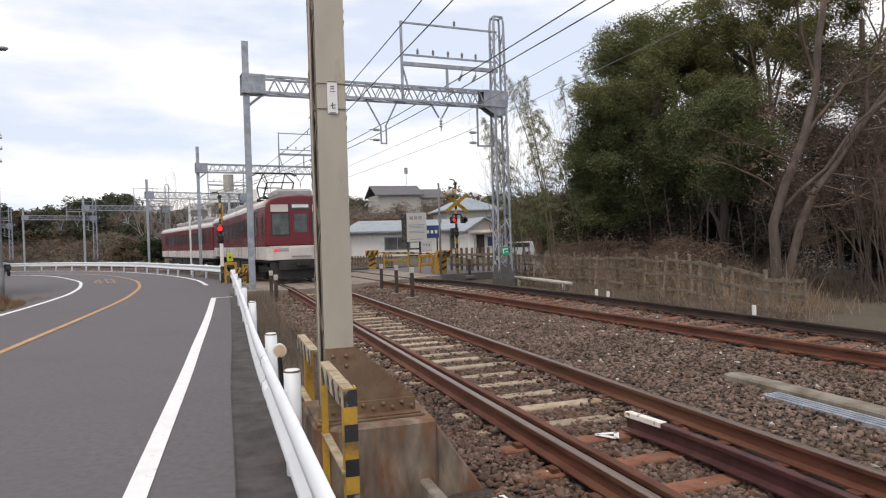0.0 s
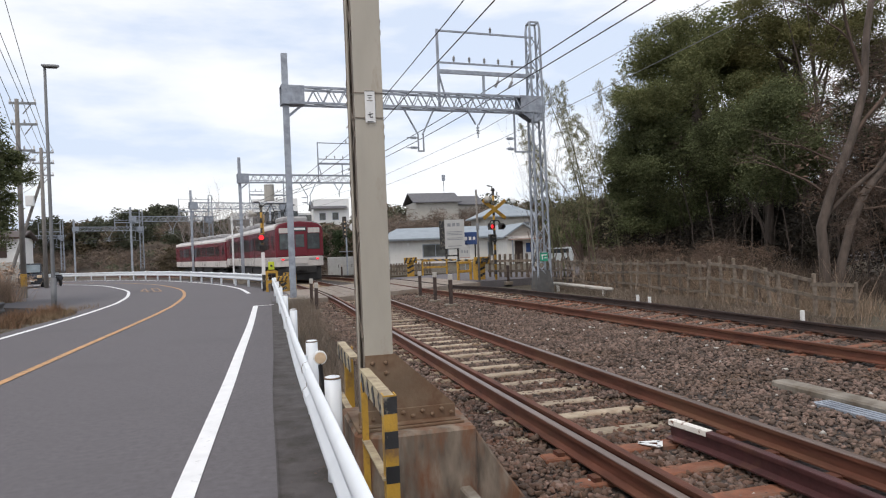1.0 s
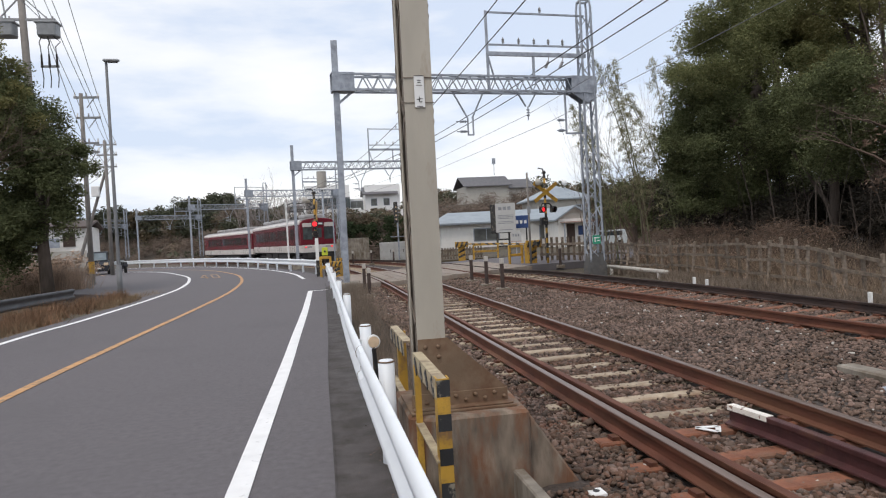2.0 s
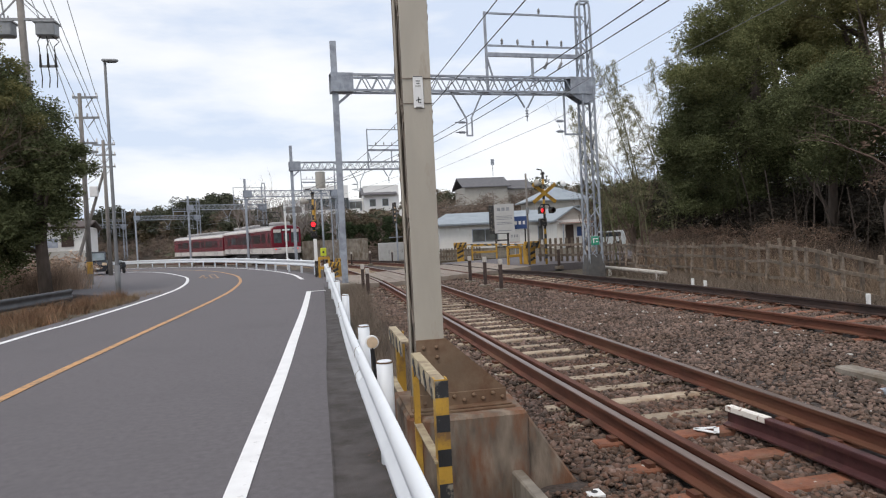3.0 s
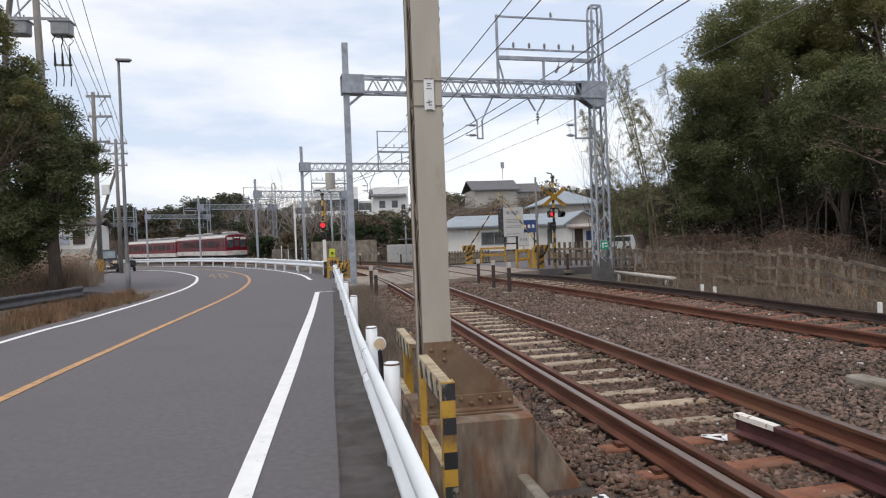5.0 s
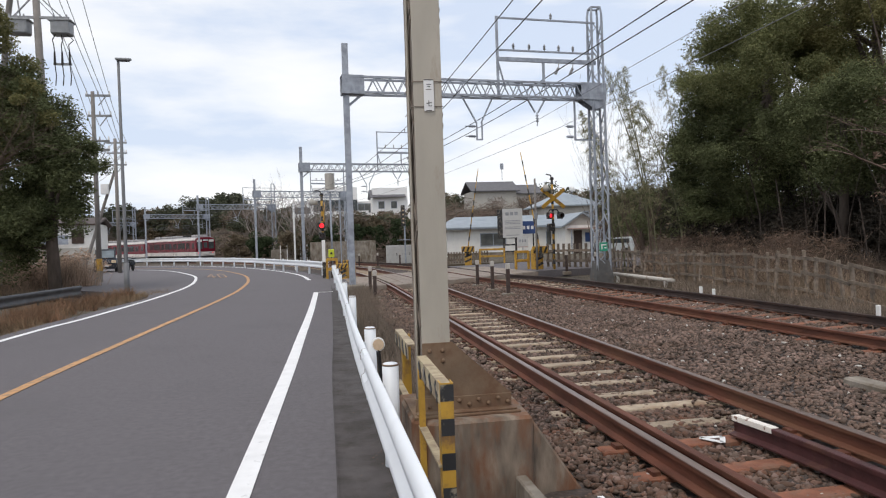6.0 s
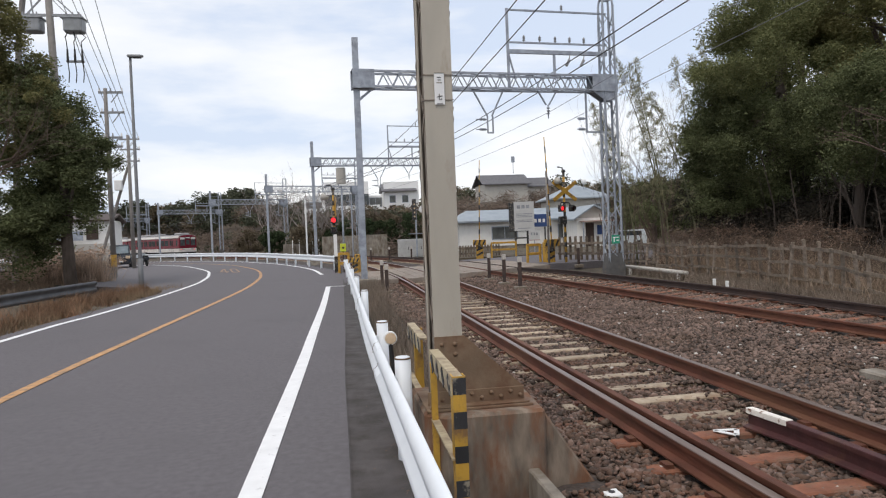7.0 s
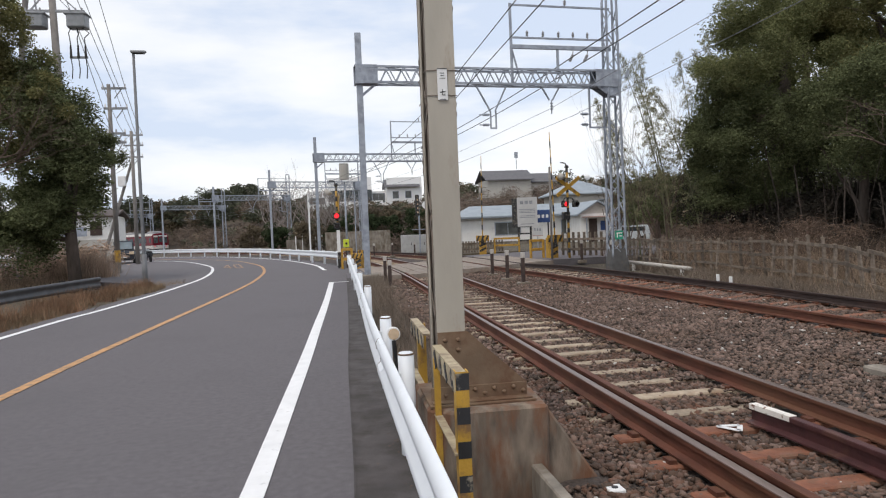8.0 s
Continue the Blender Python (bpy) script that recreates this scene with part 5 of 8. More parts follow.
def crossing_signal(x, y, top, cross_z, lamps, label, lit, face, heads_side=True, cross_turn=0):
    t = thing("crossing_signal", label, "crossing signal", pose(x, y, 0, 0, 0, face), group="crossing signals")
    part("mast", Geo().tube([(0, 0, -0.2), (0, 0, top)], 0.055, 12), M_YELLOW, t, smooth=True)
    z = 0.25
    while z < top - 0.2:
        part("band", Geo().tube([(0, 0, z), (0, 0, z + 0.22)], 0.058, 12), M_BLACK, t)
        z += 0.46
    part("bell", Geo().tube([(0, 0, top), (0, 0, top + 0.12)], 0.11, 12, 0.06), M_BLACK, t, smooth=True)
    part("bell_arm", Geo().tube([(0, 0, top - 0.1), (-0.06, 0.0, top + 0.2), (-0.3, 0.0, top + 0.24)], 0.03, 8), M_BLACK, t, smooth=True)
    part("loudspeaker", Geo().tube([(-0.2, -0.05, cross_z + 0.42), (-0.48, -0.2, cross_z + 0.46)], 0.06, 12, 0.16), M_BEIGE, t, "beige horn loudspeaker", smooth=True)
    for s in (-1, 1):
        c = part("cross_board", Geo().beam((-0.62, -0.075 - 0.012 * s, cross_z - 0.42 * s), (0.62, -0.075 - 0.012 * s, cross_z + 0.42 * s), 0.02, 0.17, up=(0, 0, 1)), M_YELLOW, t, "yellow warning cross board")
        c.matrix_basis = pose(0, 0, 0, 0, 0, cross_turn)
    for i, (dx, z) in enumerate(lamps):
        h = part("lamp_head", Geo().box(dx - 0.15, -0.20, z - 0.15, dx + 0.15, -0.12, z + 0.15).tube([(dx, -0.12, z), (dx, 0.0, z)], 0.09, 12), M_BLACK, t, "black lamp head", bevel=0.02)
        part("visor", Geo().tube([(dx, -0.20, z + 0.0), (dx, -0.36, z - 0.01)], 0.115, 14, cap=False), M_BLACK, h)
        part("lens", Geo().tube([(dx, -0.215, z), (dx, -0.205, z)], 0.105, 16), M_TAIL if i == lit else M_LAMP_OFF, h, "red warning lens")
    if heads_side:
        part("lamp_arm", Geo().tube([(-0.34, -0.08, lamps[0][1] + 0.05), (-0.2, -0.05, lamps[0][1] + 0.28), (0.2, -0.05, lamps[0][1] + 0.28), (0.34, -0.08, lamps[0][1] + 0.05)], 0.03, 8), M_BLACK, t, smooth=True)
        part("control_box", Geo().box(-0.36, -0.16, lamps[0][1] - 0.72, 0.02, 0.0, lamps[0][1] - 0.36), M_BLACK, t, bevel=0.02)
    return t


crossing_signal(10.61, 30.14, 4.15, 3.28, ((-0.29, 2.48), (0.29, 2.48)), "yellow and black crossing signal with red warning lamps", 0, 14)
left_signal = crossing_signal(0.12, 31.2, 3.7, 2.95, ((-0.02, 2.35), (-0.02, 1.90)), "crossing signal with stacked lamps beside the guard rail", 0, -3, False, 89)
t = thing("signal_mast", "white and black striped marker mast at the crossing", "post", pose(0.13, 30.75, 0))
part("upper_shaft", Geo().box(-0.075, -0.05, 0.72, 0.075, 0.05, 1.70), M_WHITE, t, "white upper part", bevel=0.01)
part("lower_shaft", Geo().box(-0.075, -0.05, -0.2, 0.075, 0.05, 0.72), M_BLACK, t, "black lower part", bevel=0.01)
t = thing("alarm_box", "lime yellow emergency button box on a post", "alarm box", pose(0.46, 30.8, 0))
part("box", Geo().box(-0.13, -0.10, 0.92, 0.13, 0.10, 1.28), M_LIME, t, bevel=0.02)
part("button", Geo().tube([(0, -0.10, 1.10), (0, -0.13, 1.10)], 0.05, 12), M_BLACK, t)
part("post", Geo().box(-0.03, -0.03, -0.2, 0.03, 0.03, 0.92), M_BROWN_POST, t)


def striped_cabinet(x, y, rz, s=1.0):
    """The barrier machine: a yellow cabinet with black slanting stripes, a pivot and a striped counterweight."""
    t = thing("barrier_machine", "yellow cabinet with black diagonal stripes at the crossing barrier", "barrier machine", pose(x, y, 0, 0, 0, rz), group="barrier machines")
    part("cabinet", Geo().box(-0.22 * s, -0.22, -0.2, 0.22 * s, 0.22, 0.95 * s), M_YELLOW, t, bevel=0.02)
    for k in range(3):
        z = 0.12 + k * 0.30
        part("stripe", Geo().beam((-0.19 * s, -0.223, z * s), (0.19 * s, -0.223, (z + 0.18) * s), 0.006, 0.12), M_BLACK, t)
    w = part("counterweight", Geo().box(-0.40 * s, -0.36, 0.74 * s, 0.40 * s, -0.24, 1.08 * s), M_YELLOW, t, "striped counterweight", bevel=0.02)
    for k in range(3):
        part("stripe", Geo().beam(((-0.34 + 0.27 * k) * s, -0.363, 0.76 * s), ((-0.20 + 0.27 * k) * s, -0.363, 1.06 * s), 0.006, 0.10 * s), M_BLACK, w)
    return t


def yellow_frame(x, y, rz, w=0.9):
    t = thing("safety_frame", "yellow steel pipe guard at the crossing", "guard", pose(x, y, 0, 0, 0, rz), group="yellow guards")
    for s in (-w / 2, w / 2):
        part("leg", Geo().box(s - 0.05, -0.05, -0.2, s + 0.05, 0.05, 0.88), M_YELLOW, t, bevel=0.01)
    for z in (0.42, 0.84):
        part("bar", Geo().box(-w / 2, -0.04, z - 0.06, w / 2, 0.04, z + 0.06), M_YELLOW, t, bevel=0.01)


machines = [striped_cabinet(8.95, 41.2, -12), striped_cabinet(10.1, 31.1, 10)]
striped_cabinet(1.0, 29.8, -20, 0.62)
striped_cabinet(1.35, 31.6, -20, 0.7)
yellow_frame(10.4, 40.9, -10, 1.5)
yellow_frame(9.45, 31.4, 15, 0.7)
yellow_frame(0.46, 30.2, 0, 0.42)


def barrier_arm(machine, rz, length):
    """A striped pole that turns on its machine; lies along x from the pivot."""
    t = part("arm", Geo().tube([(-0.35, 0, 0), (0.1, 0, 0), (length * 0.5, 0, 0.02), (length, 0, 0)], 0.042, 8, 0.02), M_YELLOW, machine, "slender yellow and black striped barrier pole", smooth=True, at=pose(0, -0.30, 0.92, 0, 0, rz))
    u = 0.5
    while u < length - 0.3:
        r = 0.042 - 0.022 * u / length
        part("band", Geo().tube([(u, 0, 0.012), (u + 0.3, 0, 0.012)], r + 0.006, 8), M_BLACK, t)
        u += 0.75
    part("butt", Geo().box(-0.40, -0.06, -0.09, 0.15, 0.06, 0.09), M_BLACK, t, bevel=0.01)
    return t


ARM_TURN = (-60, 94)
arms = [barrier_arm(m_, r_, 5.0) for m_, r_ in zip(machines, ARM_TURN)]


def notice_board():
    t = thing("notice_board", "grey notice board with faint print in a dark cabinet", "notice board", pose(12.6, 44, 0, 0, 0, -16))
    part("cabinet", Geo().box(-0.95, -0.12, 1.48, 0.65, 0.18, 3.42), M_BLACK, t, "dark cabinet", bevel=0.03)
    f = part("face", Geo().box(-0.60, -0.15, 1.52, 0.72, -0.12, 3.45), M_BOARD, t, "pale printed face")
    for i in range(3):
        part("print_line", Geo().box(-0.40 + 0.3 * i, -0.155, 3.0, -0.18 + 0.3 * i, -0.15, 3.22), M_INK, f)
    for z in (2.62, 2.52, 2.42, 2.2, 2.1):
        part("print_line", Geo().box(-0.46, -0.155, z, 0.58, -0.15, z + 0.045), M_INK, f)
    part("print_line", Geo().box(-0.4, -0.155, 1.66, 0.5, -0.15, 1.71), M_INK, f)
    for x in (-0.55, 0.25):
        part("leg", Geo().box(x - 0.07, -0.04, -0.3, x + 0.07, 0.06, 1.48), M_BLACK, t, bevel=0.01)
    for z in (0.55, 1.0):
        part("crossbar", Geo().box(-0.5, -0.03, z, 0.22, 0.03, z + 0.1), M_BLACK, t)
    t = thing("blue_sign", "blue panel sign with pale marks on dark posts", "sign", pose(13.9, 44.6, 0, 0, 0, -16))
    f = part("panel", Geo().box(-0.55, -0.03, 1.75, 0.50, 0.03, 2.60), M_BLUESIGN, t, bevel=0.01)
    for i in range(3):
        part("mark", Geo().box(-0.35 + 0.28 * i, -0.036, 2.05, -0.18 + 0.28 * i, -0.03, 2.28), M_WHITE, f)
    part("post", Geo().box(0.30, 0.0, -0.3, 0.40, 0.08, 1.75), M_BLACK, t)
    t = thing("small_sign", "small white sign on a thin post", "sign", pose(13.2, 43.6, 0, 0, 0, -16))
    f = part("panel", Geo().box(-0.35, -0.02, 0.85, 0.35, 0.02, 1.55), M_BOARD, t)
    for i in range(3):
        part("mark", Geo().box(-0.22 + 0.17 * i, -0.026, 1.2, -0.12 + 0.17 * i, -0.02, 1.38), M_INK, f)
    part("edge", Geo().box(-0.35, -0.026, 0.85, 0.35, -0.02, 0.91), M_PINKROOF, f)
    part("post", Geo().box(-0.03, 0.02, -0.3, 0.03, 0.06, 0.9), M_GALV, t)


notice_board()


# ---- houses ----
def window(parent, x, z, w, h, y=0.0):
    f = part("window", Geo().box(x - 0.05, y - 0.03, z - 0.05, x + w + 0.05, y + 0.05, z + h + 0.05), M_GALV, parent, "aluminium window frame")
    n = 2 if w > 1 else 1
    for i in range(n):
        part("pane", Geo().box(x + w * i / n + 0.03, y - 0.045, z + 0.03, x + w * (i + 1) / n - 0.03, y - 0.03, z + h - 0.03), M_WINDOW, f)


def hip_roof(x0, x1, y0, y1, z0, z1, inset, over=0.5, both=True):
    g = Geo()
    ym = (y0 + y1) / 2
    a = [(x0 - over, y0 - over, z0), (x1 + over, y0 - over, z0), (x1 + over, y1 + over, z0), (x0 - over, y1 + over, z0)]
    r = [(x0 + inset, ym, z1), (x1 - inset if both else x1 + over, ym, z1)]
    lo = [(x, y, z - 0.14) for x, y, z in a]
    g.v = a + r + lo
    g.f = [(0, 1, 5, 4), (1, 2, 5), (2, 3, 4, 5), (3, 0, 4), (0, 6, 7, 1), (1, 7, 8, 2), (2, 8, 9, 3), (3, 9, 6, 0), (9, 8, 7, 6)]
    return g


def gable_roof(x0, x1, y0, y1, z0, z1, over=0.5, along_x=True):
    g = Geo()
    if along_x:
        ym = (y0 + y1) / 2
        g.v = [(x0 - over, y0 - over, z0), (x1 + over, y0 - over, z0), (x1 + over, ym, z1), (x0 - over, ym, z1), (x1 + over, y1 + over, z0), (x0 - over, y1 + over, z0)]
    else:
        xm = (x0 + x1) / 2
        g.v = [(x0 - over, y0 - over, z0), (x0 - over, y1 + over, z0), (xm, y1 + over, z1), (xm, y0 - over, z1), (x1 + over, y1 + over, z0), (x1 + over, y0 - over, z0)]
    g.f = [(0, 1, 2, 3), (3, 2, 4, 5)]
    n = len(g.v)
    g.v += [(x, y, z - 0.14) for x, y, z in g.v[:6]]
    g.f += [(n + 3, n + 2, n + 1, n), (n + 5, n + 4, n + 2, n + 3), (0, 3, n + 3, n), (3, 5, n + 5, n + 3), (1, n + 1, n + 2, 2), (2, n + 2, n + 4, 4), (0, n, n + 1, 1), (5, 4, n + 4, n + 5)]
    return g


def white_house():
    t = thing("white_house", "low white plastered house with a pale blue sheet roof", "house", pose(11.2, 60, 0, 0, 0, -3))
    part("wall", Geo().box(0, 0, -0.5, 13.6, 7, 2.52), M_PLASTER, t)
    r = part("roof", hip_roof(0, 13.6, 0, 7, 2.55, 3.6, 1.2, 0.55, False), M_ROOF_BLUE, t)
    part("eave_board", Geo().box(-0.5, -0.50, 2.36, 14.0, -0.42, 2.47), M_GALV, r)
    part("plinth", Geo().box(-0.02, -0.03, -0.5, 13.6, 0, 0.25), M_CONCRETE, t)
    window(t, 3.0, 0.85, 2.3, 1.1)
    window(t, 9.1, 0.75, 1.5, 1.25)
    part("wall_box", Geo().box(1.55, -0.12, 1.9, 1.75, 0, 2.15), M_WHITE, t)
    p = thing("porch", "gabled entrance porch with a dark door beside a blue notice", "porch", pose(20.4, 55, 0, 0, 0, -3))
    part("wall", Geo().box(0, 0, -0.4, 3.0, 4.2, 2.38), M_PLASTER, p)
    m = Matrix(((1, 0, 0, 0), (0, 0, -1, 0), (0, 1, 0, 0), (0, 0, 0, 1)))
    part("gable_wall", Geo().prism([(-0.1, 2.38), (3.1, 2.38), (1.5, 3.35)], -0.2, 0.0, m), M_BEIGE, p)
    part("roof", gable_roof(0, 3.0, 0, 4.2, 2.35, 3.5, 0.35, False), M_ROOF_BLUE, p)
    part("canopy", Geo().box(0.2, -0.9, 2.05, 2.9, 0, 2.15), M_PINKROOF, p, "faded pinkish canopy")
    for x in (0.3, 2.8):
        part("canopy_post", Geo().box(x - 0.04, -0.85, -0.4, x + 0.04, -0.77, 2.05), M_GALV, p)
    part("door", Geo().box(0.75, -0.04, 0.0, 1.45, 0, 1.95), M_DOOR, p, "dark brown door")
    part("notice", Geo().box(1.75, -0.04, 0.95, 2.45, 0, 1.75), M_BLUESIGN, p, "blue notice")
    h = thing("hipped_house", "two-storey beige house with a pale hipped roof", "house", pose(24.6, 74, 0, 0, 0, -4))
    part("wall", Geo().box(0.4, 0, -0.5, 6.6, 7, 5.0), M_BEIGE, h)
    part("roof", hip_roof(0.4, 6.6, 0, 7, 5.0, 6.7, 2.9, 0.6), M_ROOF_BLUE, h)
    window(h, 5.0, 3.2, 0.6, 1.0)
    part("dish", Geo().ball((4.2, 1.5, 6.9), 0.33, 10), M_WHITE, h, "white satellite dish")
    part("dish_mast", Geo().tube([(4.2, 1.6, 6.0), (4.2, 1.6, 6.8)], 0.04, 6), M_GALV, h)
    b = thing("hill_house", "grey tiled house on the rise behind the brush", "house", pose(22.3, 100, 1.15))
    part("wall", Geo().box(0.6, 0, 2.0, 7.2, 7, 7.55), M_BEIGE, b)
    part("roof", gable_roof(0.6, 7.2, 0, 7, 7.5, 9.15, 0.5), M_ROOF_GREY, b)
    part("side_wing", Geo().box(7.2, 1, 2.0, 11.2, 6.5, 7.3), M_BEIGE, b)
    part("wing_roof", gable_roof(7.8, 11.2, 1, 6.5, 7.1, 8.6, 0.4), M_ROOF_GREY, b)
    part("aerial", Geo().tube([(5.6, 2, 9.2), (5.6, 2, 11.8)], 0.05, 6).box(5.35, 1.9, 10.9, 5.85, 2.1, 11.8), M_GALV, b)
    w = thing("modern_house", "white flat-roofed house on the hill with dark windows", "house", pose(0, 120, 0))
    part("wall", Geo().box(-1.0, 0, 3.0, 6.6, 8, 11.2), M_FACADE_WHITE, w)
    part("wing", Geo().box(9.2, -1, 3.0, 15.3, 7, 10.9), M_FACADE_WHITE, w)
    part("link", Geo().box(6.6, 2, 3.0, 9.2, 7, 8.8), M_FACADE_WHITE, w)
    part("dark_roof", gable_roof(9.0, 14.6, -1.6, 4, 9.3, 10.7, 0.3), M_ROOF_GREY, w)
    part("balcony", Geo().box(-1.1, -1.5, 6.0, 8.4, -1.4, 7.0), M_FACADE_WHITE, w, "white balcony front")
    # One dark sheet over the window wall draws glazing and balcony shade.
    part("balcony_shade", Geo().box(-1.0, -0.06, 7.1, 6.6, 0.0, 9.0), M_GLASS, w, "dark sheet for glazing and shade behind the balcony")
    for x, z, ww, hh in ((-0.6, 7.0, 3.4, 1.7), (3.2, 7.0, 3.2, 1.7), (6.8, 6.8, 2.2, 1.6)):
        window(w, x, z, ww, hh, 0.0 if x < 6 else 2.0)
    for x in (10.2, 12.4):
        window(w, x, 7.3, 1.0, 1.2, -1.0)
    c = thing("hill_house", "pale rendered house with dark windows below the trees", "house", pose(-4.5, 118, 0))
    part("wall", Geo().box(0, 0, 3.0, 3.6, 6, 8.8), M_FACADE_WHITE, c)
    window(c, 0.4, 6.7, 2.6, 1.0)
    v = thing("roadside_house", "white two-storey house with a brown balcony shutter", "house", pose(-22.7, 60, -0.3, 0, 0, 8))
    part("wall", Geo().box(0, 0, -0.4, 4.4, 7, 4.15), M_PLASTER, v)
    part("roof", gable_roof(0, 4.4, 0, 7, 4.1, 4.75, 0.4), M_DOOR, v)
    part("shutter", Geo().box(2.7, -0.05, 2.5, 3.6, 0, 3.6), M_DOOR, v, "brown shutter")
    part("balcony", Geo().box(0.1, -0.9, 2.45, 2.6, -0.84, 3.2), M_GALV, v, "grey balcony front")
    part("lower_wall", Geo().box(-0.02, -0.04, -0.4, 4.42, 0, 2.15), M_BEIGE, v)


white_house()


# ---- equipment beyond the crossing ----
def relay_box():
    t = thing("relay_cabinet", "pale grey metal equipment cabinet beside the track", "cabinet", pose(6.9, 60, -0.45))
    part("body", Geo().box(-1.15, 0, 0, 1.15, 1.0, 1.62), M_CABINET, t, bevel=0.02)
    for x in (-1.08, 0.08):
        d = part("door", Geo().box(x, -0.025, 0.08, x + 1.0, 0, 1.54), M_CABINET, t, bevel=0.01)
        part("handle", Geo().box(x + 0.75, -0.05, 0.7, x + 0.8, -0.025, 0.95), M_BLACK, d)
    t = thing("track_signal", "railway signal with pale lamps in a dark head on a mast", "signal", pose(7.15, 58.2, -0.4))
    part("mast", Geo().tube([(0, 0, 0), (0, 0, 5.0)], 0.07, 8), M_GALV, t)
    h = part("head", Geo().box(-0.28, -0.1, 3.2, 0.05, 0.1, 5.0), M_BLACK, t, bevel=0.03)
    for z in (3.5, 3.85, 4.2, 4.55):
        part("lamp", Geo().tube([(-0.1, -0.13, z), (-0.1, -0.1, z)], 0.07, 10), M_LENS, h)
    part("disc", Geo().tube([(0.62, -0.1, 4.1), (0.62, -0.05, 4.1)], 0.34, 18), M_WHITE, t, "pale round signal disc")
    part("disc_arm", Geo().beam((0, 0, 4.1), (0.62, -0.02, 4.1), 0.06), M_GALV, t)
    g = Geo()
    lattice_tower(g, 0.9, 0.4, 0.0, 2.9, 0.5, 0.5, 0.5, 0.05)
    part("ladder_frame", g, M_GALV, t)
    part("platform", Geo().box(-0.6, -0.2, 2.0, 1.2, 0.7, 2.06), M_GALV, t)
    t = thing("block_wall", "stained grey concrete panel wall beside the track", "wall", pose(3.2, 68, -0.5))
    part("panel", Geo().box(-4.2, 0, 0, 2.2, 0.15, 2.2), M_CONCRETE, t, bevel=0.02)
    t = thing("sheet_fence", "thin grey upright fence posts behind the rails", "fence", pose(-5.2, 79, -0.55, 0, 0, 12))
    for i in range(12):
        part("fence_post", Geo().box(i * 0.75 - 0.05, 0, 0, i * 0.75 + 0.05, 0.1, 2.0), M_FACADE_WHITE if i % 3 else M_CONCRETE, t)
    part("fence_sheet", Geo().box(-0.3, 0.11, 0, 8.6, 0.15, 1.6), M_CONCRETE, t)
    t = thing("drum_pole", "beige drum on a slim grey pole beyond the crossing", "pole", pose(0.84, 52, -1.15))
    part("pole", Geo().tube([(0, 0, 0), (0, 0, 6.6)], 0.07, 8), M_GALV, t, smooth=True)
    d = part("drum", Geo().tube([(0, 0, 6.75), (0, 0, 6.9), (0, 0, 7.8), (0, 0, 7.9)], 0.36, 16), M_BEIGE, t, "beige drum")
    part("lid", Geo().tube([(0, 0, 7.9), (0, 0, 7.97)], 0.39, 16, 0.30), M_CABINET, d)
    part("bracket", Geo().box(-0.45, -0.05, 6.28, 0.45, 0.05, 6.36), M_GALV, t)
    t = thing("lattice_mast", "slim laced steel mast behind the crossing signal", "mast", pose(1.56, 46, -0.9))
    g = Geo()
    lattice_tower(g, 0, 0, 0, 5.3, 0.45, 0.38, 0.45, 0.05)
    part("lattice", g, M_GALV, t)
    part("top_plate", Geo().box(-0.24, -0.24, 5.3, 0.24, 0.24, 5.34), M_GALV, t)
    t = thing("cable_post", "slim weathered post beside the crossing signal", "post", pose(9.74, 30.0, -0.2))
    part("shaft", Geo().tube([(0, 0, 0), (0, 0, 4.4)], 0.055, 8, 0.045), M_UTIL, t, smooth=True)
    part("clamp", Geo().box(-0.07, -0.08, 2.55, 0.07, 0.0, 2.85), M_TRAFO, t)
    t = thing("mirror_post", "thin white post by the far guard rail", "post", pose(-1.5, 41.5, 0))
    part("shaft", Geo().tube([(0, 0, -0.2), (0, 0, 3.5)], 0.05, 8), M_WHITE, t)
    part("cap", Geo().tube([(0, 0, 3.5), (0, 0, 3.55)], 0.055, 8), M_GALV, t)


relay_box()


# ---- left side of the road ----
def street_lamp():
    t = thing("street_lamp", "tall grey steel street lamp with a flat head", "street lamp", pose(-6.67, 25.3, 0))
    part("pole", Geo().tube([(0, 0, -0.3), (0, 0, 1.2), (0, 0, 8.12)], 0.085, 12, 0.045), M_LAMP_POST, t, smooth=True)
    part("base_sleeve", Geo().tube([(0, 0, -0.3), (0, 0, 1.1)], 0.093, 12), M_LAMP_POST, t, smooth=True)
    h = part("head", Geo().prism([(-0.09, -0.12), (0.36, -0.09), (0.46, 0), (0.36, 0.09), (-0.09, 0.12)], 8.11, 8.20), M_TRAFO, t, "flat lamp head", bevel=0.03)
    part("diffuser", Geo().box(0.06, -0.07, 8.09, 0.36, 0.07, 8.11), M_UNDER, h)


def crossarm(t, x, z, w, y=0.0):
    a = part("crossarm", Geo().box(x - w / 2, y - 0.05, z - 0.05, x + w / 2, y + 0.05, z + 0.05), M_TRAFO, t)
    for u in (-0.46, 0.0, 0.46):
        part("insulator", Geo().tube([(x + u * w, y, z + 0.05), (x + u * w, y, z + 0.13), (x + u * w, y, z + 0.22)], 0.05, 8, 0.03), M_WHITE if abs(u) > 0.1 else M_INSUL, a)
    part("arm_brace", Geo().beam((x, y, z - 0.5), (x + w * 0.3, y, z - 0.05), 0.04), M_TRAFO, t)


